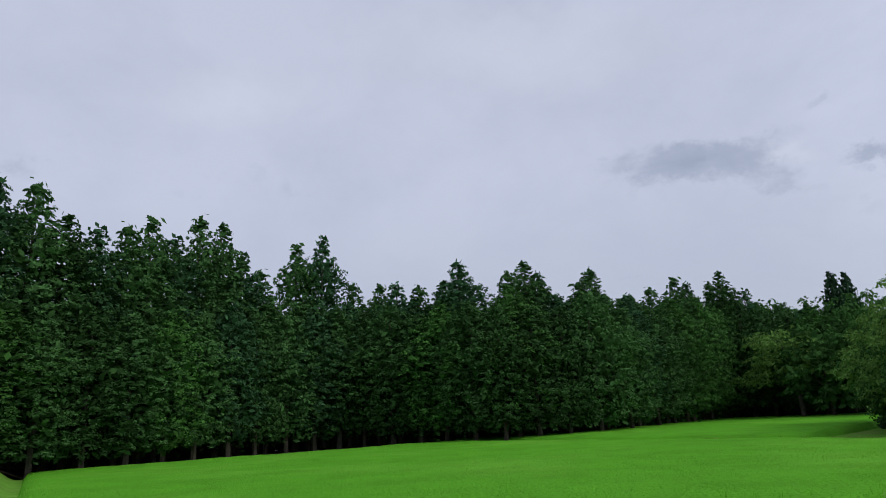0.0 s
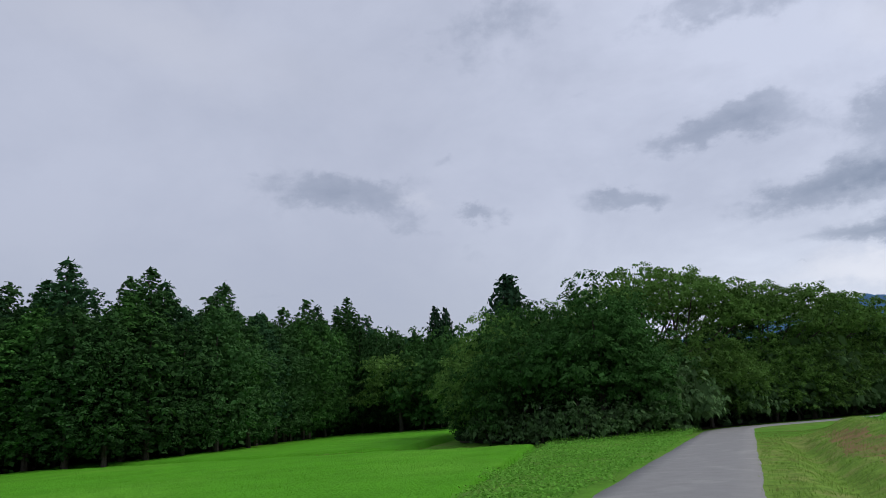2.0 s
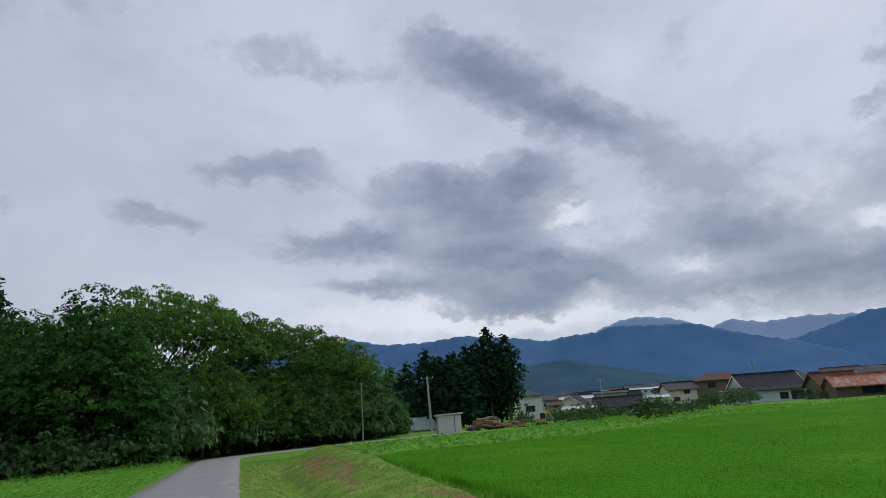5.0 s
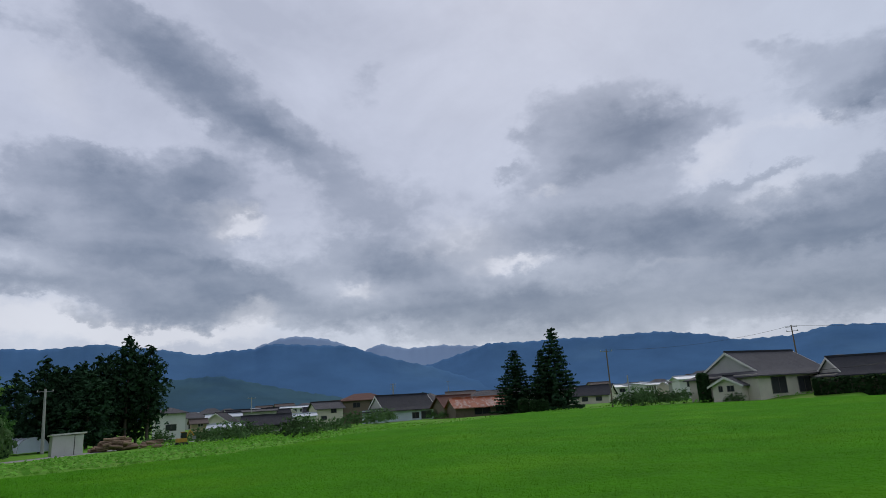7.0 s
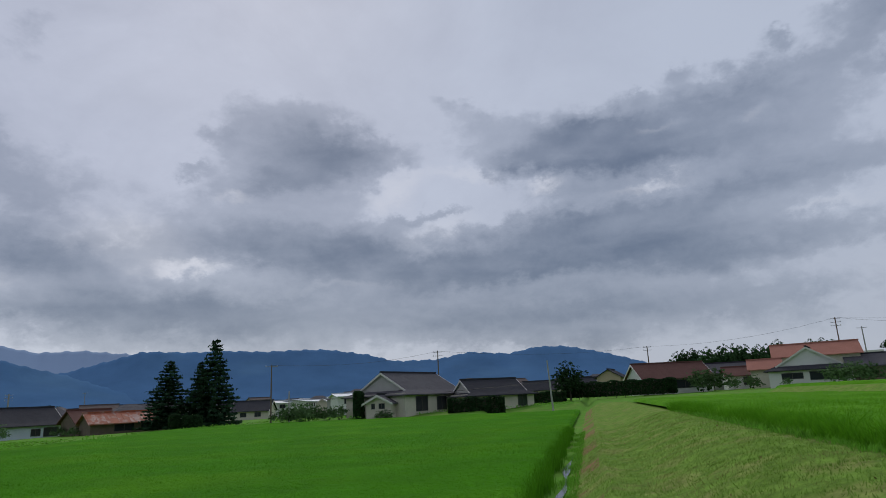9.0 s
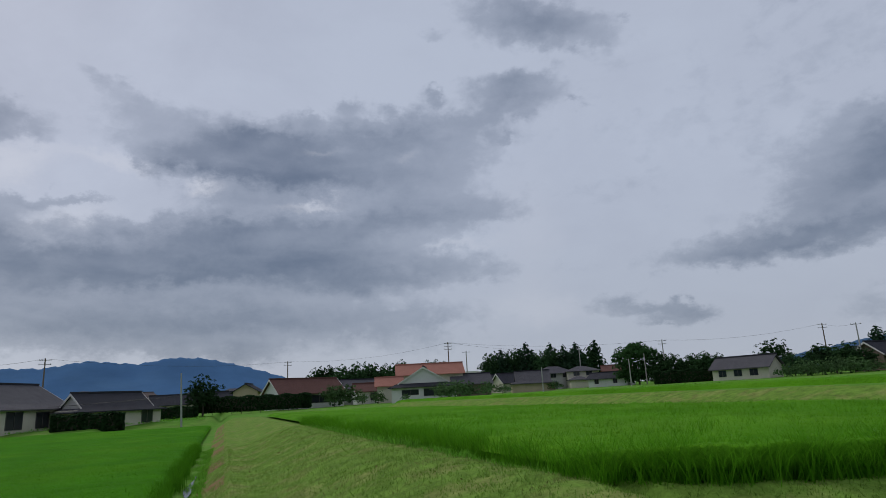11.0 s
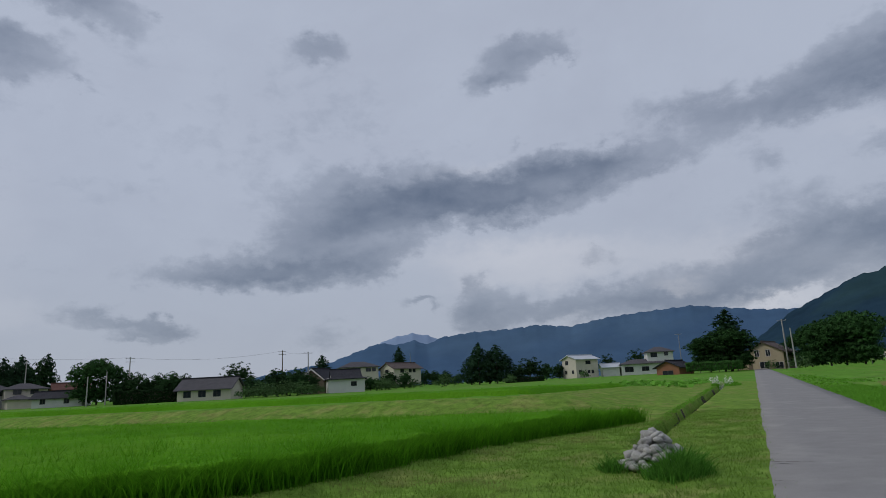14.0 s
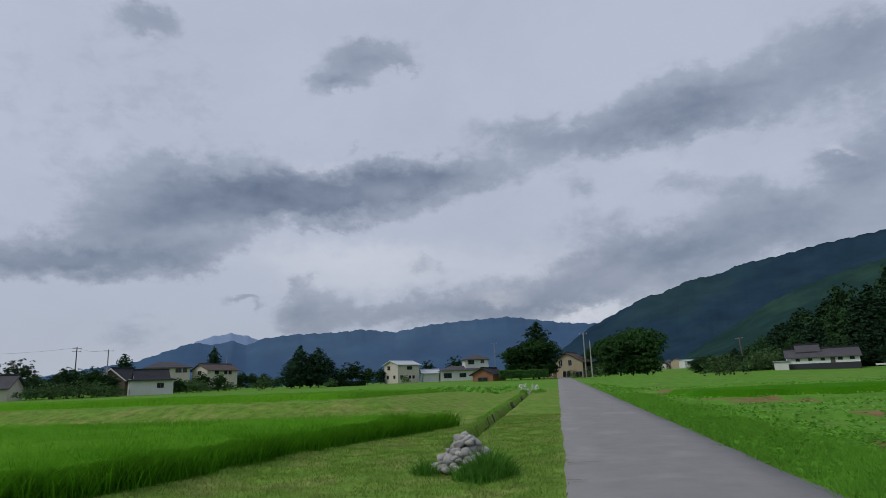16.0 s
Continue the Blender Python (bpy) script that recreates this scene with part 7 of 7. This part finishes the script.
utility_pole("short concrete pole beside the garden", *at_az(126.4, 165), 7.4, 0, (0, 0), None, 0.15, -125)
utility_pole("short concrete pole in front of the tan house", *at_az(117.6, 150), 5.6, 0, (0, 0), None, 0.15, -117)
p8, t8 = utility_pole("power pole behind the storehouse", *at_az(140.0, 175), 11.0, 2, (0, 0), M_WALL_WOOD, 0.18, -140, 0.5)
p9, t9 = utility_pole("concrete pole beside the storehouse", *at_az(142.2, 150), 9.6, 1, (0, 0), None, 0.17, -142)
p10, t10 = utility_pole("tall concrete pole beside the tan house", *at_az(-177.5, 160), 11.0, 1, (0, 0), None, 0.2, 177)
utility_pole("pale steel pole at the road's edge", *at_az(-177.0, 142), 7.8, 0, (0, 0), None, 0.16, 177)
utility_pole("leaning old pole beside the trees", *at_az(-164.8, 190), 9.0, 1, (0, -4.0), M_WALL_WOOD, 0.2, 165)
utility_pole("thin pole at the terrace's far end", *at_az(-172.0, 165), 8.6, 0, (0, 0), M_STEEL, 0.10, 172)
utility_pole("grey steel lattice mast behind the bungalow", *at_az(43.3, 210), 10.8, 3, (0, 0), M_STEEL, 0.3, -43)
utility_pole("distant power pole in the town", *at_az(31.2, 170), 8.2, 1, (0, 0), None, 0.15, -31)
utility_pole("distant power pole in the town", *at_az(48.2, 320), 13.0, 1, (0, 0), M_STEEL, 0.2, -48, 1.0)
utility_pole("distant steel mast behind the houses", *at_az(151.2, 260), 13.0, 0, (0, 0), M_STEEL, 0.18, -151)
utility_pole("street lamp pole beside the white house", *at_az(174.6, 215), 12.0, 1, (0, 0), M_STEEL, 0.14, -174)
for a, b, s in ((t1, t2, 1.0), (t2, t4, 1.2), (t4, t5, 1.4), (t5, t7, 1.2), (t5, t6, 1.2), (t7, t8, 1.2), (t8, t9, 0.6)):
    cable(a + Vector((0, 0, -0.1)), b + Vector((0, 0, -0.1)), s, r=0.017)
ax, ay = at_az(58.0, 170)
for q in (2.6, 3.0):
    cable(Vector((ax, ay, q + 2.0)), t3 + Vector((0, 0, -2.2 - q * 0.3)), 1.2, r=0.02)


# ---------------------------------------------------------------- shed, greenhouse, logs, digger
def storage_box(label, az, d, w, dep, h, dz=0.0, turn=0.0):
    x, y = at_az(az, d)
    root = new("storage_shed")
    root.matrix_basis = pose(x, y, float(ground_z(x, y)) + dz, 0, 0, -az + turn)
    bm = bmesh.new()
    box(bm, -w / 2, w / 2, -dep / 2, dep / 2, -0.2, h)
    bmesh.ops.bevel(bm, geom=bm.edges[:], offset=0.02, segments=1, affect="EDGES")
    part("body", bm, M_SHED, root)
    bm = bmesh.new()
    slab(bm, (-w / 2 - 0.2, -dep / 2 - 0.25, h + 0.16), (w / 2 + 0.25, -dep / 2 - 0.25, h + 0.24), (w / 2 + 0.25, dep / 2 + 0.2, h + 0.12), (-w / 2 - 0.2, dep / 2 + 0.2, h + 0.05), 0.14)
    part("roof", bm, M_TRIM, root)
    for k in range(5):
        xx = -w / 2 + (k + 0.5) * w * 0.68 / 5
        bm = bmesh.new()
        box(bm, xx - w * 0.062, xx + w * 0.062, -dep / 2 - 0.02, -dep / 2 + 0.01, 0.05, h - 0.05)
        part("panel", bm, M_SHED, root)
    bm = bmesh.new()
    box(bm, w * 0.20, w * 0.225, -dep / 2 - 0.035, -dep / 2 + 0.01, 0.0, h)
    part("post", bm, M_FRAME, root, "dark corner post")
    return tagged(root, label, "shed")


storage_box("beige steel storage shed with a white sloping roof", 17.7, 77, 2.75, 2.0, 2.0, 0.0, 8)


def greenhouse(label, az, d, w, L, h, turn):
    x, y = at_az(az, d)
    root = new("greenhouse")
    root.matrix_basis = pose(x, y, float(ground_z(x, y)) + 0.3, 0, 0, -az + turn)
    n, v, f = 12, [], []
    for k in range(n + 1):
        a = math.pi * k / n
        for yy in (-L / 2, L / 2):
            v.append((-w / 2 * math.cos(a), yy, h * math.sin(a) ** 0.7))
    for k in range(n):
        f.append((2 * k, 2 * k + 1, 2 * k + 3, 2 * k + 2))
    ob = new("film", smooth(mesh_np("film", v, f, M_FILM)))
    ob.parent = root
    for yy in (-L / 2, L / 2):
        bm = bmesh.new()
        vv = [bm.verts.new((-w / 2 * math.cos(math.pi * k / n), yy, h * math.sin(math.pi * k / n) ** 0.7)) for k in range(n + 1)]
        bm.faces.new(vv)
        part("end_wall", bm, M_FILM, root)
    for q in range(5):
        yy = -L / 2 + q * L / 4
        bm = bmesh.new()
        for k in range(n):
            a, b = math.pi * k / n, math.pi * (k + 1) / n
            tube(bm, (-w / 2 * math.cos(a) * 1.01, yy, h * 1.01 * math.sin(a) ** 0.7), (-w / 2 * math.cos(b) * 1.01, yy, h * 1.01 * math.sin(b) ** 0.7), 0.03, 0.03, 5)
        part("hoop", bm, M_STEEL, root)
    return tagged(root, label, "greenhouse")


greenhouse("low plastic-film greenhouse tunnel beside the wood", 14.9, 110, 4.0, 8, 2.0, 20)


def log_pile(label, az, d, n, w, h, seed):
    g = random.Random(seed)
    x, y = at_az(az, d)
    root = new("log_pile")
    root.matrix_basis = pose(x, y, float(ground_z(x, y)), 0, 0, -az)
    for k in range(n):
        bm = bmesh.new()
        t = g.random()
        px = g.uniform(-w / 2, w / 2)
        top = h * max(0.15, 1 - abs(px / (w / 2)) ** 2)
        pz = 0.14 + t * top
        L, a, r = g.uniform(0.8, 2.0), g.uniform(-0.5, 0.5), g.uniform(0.08, 0.18)
        py = g.uniform(-0.9, 0.9)
        dx, dy, dzz = math.cos(a) * L / 2, math.sin(a) * L / 2, g.uniform(-0.12, 0.12)
        tube(bm, (px - dx, py - dy, pz - dzz), (px + dx, py + dy, pz + dzz), r, r * 0.85, 7)
        part("log", bm, M_LOG, root)
    return tagged(root, label, "log pile")


log_pile("heap of brown sawn logs and branches", 21.0, 79, 64, 3.6, 1.35, 3)
log_pile("small heap of pale timber offcuts", 23.6, 80, 14, 1.5, 0.8, 4)


def digger(label, az, d):
    x, y = at_az(az, d)
    root = new("excavator")
    root.matrix_basis = pose(x, y, float(ground_z(x, y)), 0, 0, -az + 20) @ Matrix.Scale(0.62, 4)
    for s in (-1, 1):
        bm = bmesh.new()
        box(bm, -1.0, 1.0, s * 0.65 - 0.18, s * 0.65 + 0.18, 0, 0.5)
        bmesh.ops.bevel(bm, geom=bm.edges[:], offset=0.12, segments=2, affect="EDGES")
        part("track", bm, M_WIRE, root, "black crawler track")
    bm = bmesh.new()
    box(bm, -0.9, 0.8, -0.75, 0.75, 0.55, 1.25)
    bmesh.ops.bevel(bm, geom=bm.edges[:], offset=0.08, segments=2, affect="EDGES")
    part("body", bm, M_YELLOW, root)
    bm = bmesh.new()
    box(bm, -0.2, 0.7, -0.7, 0.1, 1.25, 2.3)
    bmesh.ops.bevel(bm, geom=bm.edges[:], offset=0.06, segments=1, affect="EDGES")
    cab = part("cab", bm, M_GLASS, root, "dark glazed cab")
    bm = bmesh.new()
    box(bm, -0.25, 0.75, -0.75, 0.15, 2.3, 2.38)
    part("cab_roof", bm, M_YELLOW, cab)
    bm = bmesh.new()
    tube(bm, (0.8, 0.3, 1.1), (1.6, 0.3, 2.6), 0.14, 0.12, 6)
    tube(bm, (1.6, 0.3, 2.6), (2.4, 0.3, 1.6), 0.12, 0.10, 6)
    boom = part("boom", bm, M_YELLOW, root)
    bm = bmesh.new()
    box(bm, 2.2, 2.7, 0.0, 0.6, 0.9, 1.5)
    part("bucket", bm, M_STEEL, boom)
    return tagged(root, label, "excavator")


digger("small yellow excavator parked beside the garden", 25.8, 81)

# signboard: dark writing that cannot be read, as bars
sx_, sy_ = at_az(110.9, 186)
board = new("signboard")
board.matrix_basis = pose(sx_, sy_, 7.0, 0, 0, -110.9)
bm = bmesh.new()
box(bm, -3.9, 3.9, 0, 0.15, 0, 1.6)
part("panel", bm, M_TRIM, board)
for k, (a, w_) in enumerate(((-3.2, 0.9), (-2.0, 0.8), (-0.6, 1.0), (0.6, 0.9), (1.8, 1.0), (3.0, 0.8))):
    bm = bmesh.new()
    box(bm, a - w_ / 2, a + w_ / 2, -0.02, 0.01, 0.45, 1.1)
    part("letter_bar", bm, M_LETTER, board)
for q in (-3, 0, 3):
    bm = bmesh.new()
    box(bm, q - 0.06, q + 0.06, 0.1, 0.25, -6.5, 0.2)
    part("post", bm, M_STEEL, board)
tagged(board, "white roof signboard with dark unreadable writing", "signboard")


# ---------------------------------------------------------------- close to the road
def stone_mesh(seed):
    g = random.Random(seed)
    bm = bmesh.new()
    bmesh.ops.create_icosphere(bm, subdivisions=2, radius=1.0)
    k = Vector((g.uniform(0.8, 1.3), g.uniform(0.7, 1.0), g.uniform(0.5, 0.75)))
    for v in bm.verts:
        n = noise.noise(v.co * 1.3 + Vector((seed, 0, 0)))
        v.co = Vector((v.co.x * k.x, v.co.y * k.y, v.co.z * k.z)) * (1 + 0.28 * n)
    me = bpy.data.meshes.new("stone")
    bm.to_mesh(me)
    bm.free()
    me.materials.append(M_STONE)
    return smooth(me)


stones = [stone_mesh(s) for s in range(8)]


def stone_pile(label, x, y, n, w, d, h, size, seed, rot=0):
    g = random.Random(seed)
    root = new("stone_pile")
    root.empty_display_size = 0.3
    root.matrix_basis = pose(x, y, float(ground_z(x, y)), 0, 0, rot)
    for k in range(n):
        a, q = g.uniform(0, 6.283), g.random() ** 0.6
        px, py = math.cos(a) * q * w / 2, math.sin(a) * q * d / 2
        top = h * (1 - q ** 1.6)
        ob = new("stone", stones[g.randrange(8)])
        ob.parent = root
        s = size * g.uniform(0.65, 1.35)
        ob.matrix_basis = Matrix.LocRotScale((px, py, s * 0.3 + top * g.uniform(0.55, 1.0)), Euler((g.uniform(-0.5, 0.5), g.uniform(-0.5, 0.5), g.uniform(0, 6.28))), (s, s, s))
    return tagged(root, label, "stone pile")


stone_pile("heap of pale rounded field stones beside the ditch", 1.60, -10.9, 130, 0.92, 1.5, 0.52, 0.088, 5, 0)
# These far stones are added as the pale body of a white-flowered bush.
stone_pile("pale stones added for the white-flowered bush at the ditch's far end", 2.3, -52.0, 30, 2.2, 3.0, 0.5, 0.16, 6, 0)
# tall grass round the stones, and along the paddies' edges
def clump_ring(name, cx, cy, rx, ry, n, h, w, label, material=None, lean=0.9):
    a, q = rng.uniform(0, 6.283, n), rng.uniform(0.1, 1.0, n) ** 0.5
    p = np.stack([cx + np.cos(a) * q * rx, cy + np.sin(a) * q * ry, np.zeros(n)], axis=-1)
    p = tufted(p, 6, 0.06, rng)
    p[:, 2] = ground_z(p[:, 0], p[:, 1]) - 0.02
    tall_ = h * (1.35 - 0.95 * np.repeat(q, 6)) * (1 + 0.35 * lumps(p[:, 0], p[:, 1], 3.5, 6))
    return tagged(new(name, blades(name, p, tall_, w, lean, material or M_WEED)), label, "grass", kind="stuff")


clump_ring("tall_grass", 1.20, -10.1, 0.42, 0.85, 360, 0.34, 0.014, "long green grass at the foot of the stone heap", M_TUSSOCK, 1.4)
clump_ring("tall_grass", 2.15, -10.3, 0.16, 0.4, 60, 0.22, 0.014, "long green grass beside the stone heap", M_TUSSOCK, 1.4)
clump_ring("tall_grass", 2.0, -51.5, 1.0, 2.0, 260, 0.32, 0.03, "green bush grass of the white-flowered bush at the ditch's far end")
clump_ring("tall_grass", 2.72, -34.0, 0.16, 18.0, 260, 0.12, 0.02, "grass hanging over the ditch")
clump_ring("tall_grass", 5.2, 17.0, 0.35, 14.0, 600, 0.35, 0.03, "uncut grass at the lower paddy's edge")
clump_ring("tall_grass", 22.0, -4.35, 15.0, 0.25, 420, 0.22, 0.03, "pale grass tufts along the top of the bank")
clump_ring("tall_grass", -24.0, 40.2, 12.0, 0.5, 600, 0.4, 0.05, "bright grass along the ridge between the fields", M_BLADE)
herbs("white_flowers", 700, 1.5, 3.1, -53.2, -50.4, lambda x, y: np.hypot((x - 2.3) / 0.8, (y + 51.8) / 1.4) < 1, 0.75, 0.07, "small white flowers of the bush at the ditch's far end", M_WHITE_FLOWER, 1.0)
# water glinting in the gap along the bank's foot
wv, wf = [], []
for k, xx in enumerate(np.linspace(13.0, 27, 32)):
    wv += [(xx, 0.88 + 0.04 * math.sin(xx * 1.3), -0.945), (xx, 1.03 + 0.10 * math.sin(xx * 0.9), -0.945)]
    if k:
        wf.append((2 * k - 2, 2 * k, 2 * k + 1, 2 * k - 1))
tagged(new("water", mesh_np("water", wv, wf, M_WATER)), "thin strip of standing water at the paddy's edge", "water", kind="structure")
sward("grass", 5000, 7, 44, 0.55, 1.3, lambda x, y: rng.uniform(0, 1, len(x)) < 1.25 - y + 0.3 * np.sin(x * 1.7), 0.13, 0.022, 4, "bright grass at the foot of the bank", M_WEED, 0.05)
# cracks across the asphalt, and crumbled patches at its edge
random.seed(31)
for k, (x0, x1, y0, w_) in enumerate(((-0.60, -0.04, -10.9, 0.016), (-3.02, -2.72, -13.0, 0.02), (-0.30, -0.04, -9.2, 0.012), (-0.22, -0.02, -11.8, 0.012))):
    bm = bmesh.new()
    pts_ = [(x0 + (x1 - x0) * q / 10, y0 + 0.03 * random.uniform(-1, 1)) for q in range(11)]
    for q in range(10):
        a, b = pts_[q], pts_[q + 1]
        wa, wb = w_ * (0.4 + random.random()) * (0.3 + q / 10), w_ * (0.4 + random.random()) * (0.4 + q / 10)
        za, zb = float(base_z(*a)) + 0.056, float(base_z(*b)) + 0.056
        vv = [bm.verts.new(p) for p in ((a[0], a[1] - wa, za), (b[0], b[1] - wb, zb), (b[0], b[1] + wb, zb), (a[0], a[1] + wa, za))]
        bm.faces.new(vv)
    part("crack", bm, M_SOIL, road, "dark crack across the asphalt")
# a white rail beyond the storehouse
rail = new("guard_rail")
gx2, gy2 = at_az(-155.0, 150)
rail.matrix_basis = pose(gx2, gy2, float(ground_z(gx2, gy2)) + 0.5, 0, 0, 155.0)
bm = bmesh.new()
box(bm, -2.6, 4.5, -0.06, 0.06, 0.45, 0.80)
part("beam", bm, M_TRIM, rail)
for q in (-2.4, 0.0, 2.4, 4.3):
    bm = bmesh.new()
    tube(bm, (q, 0.1, -1.0), (q, 0.1, 0.75), 0.07, 0.07, 8)
    part("post", bm, M_STEEL, rail)
tagged(rail, "white steel guard rail beside the storehouse", "guard rail")
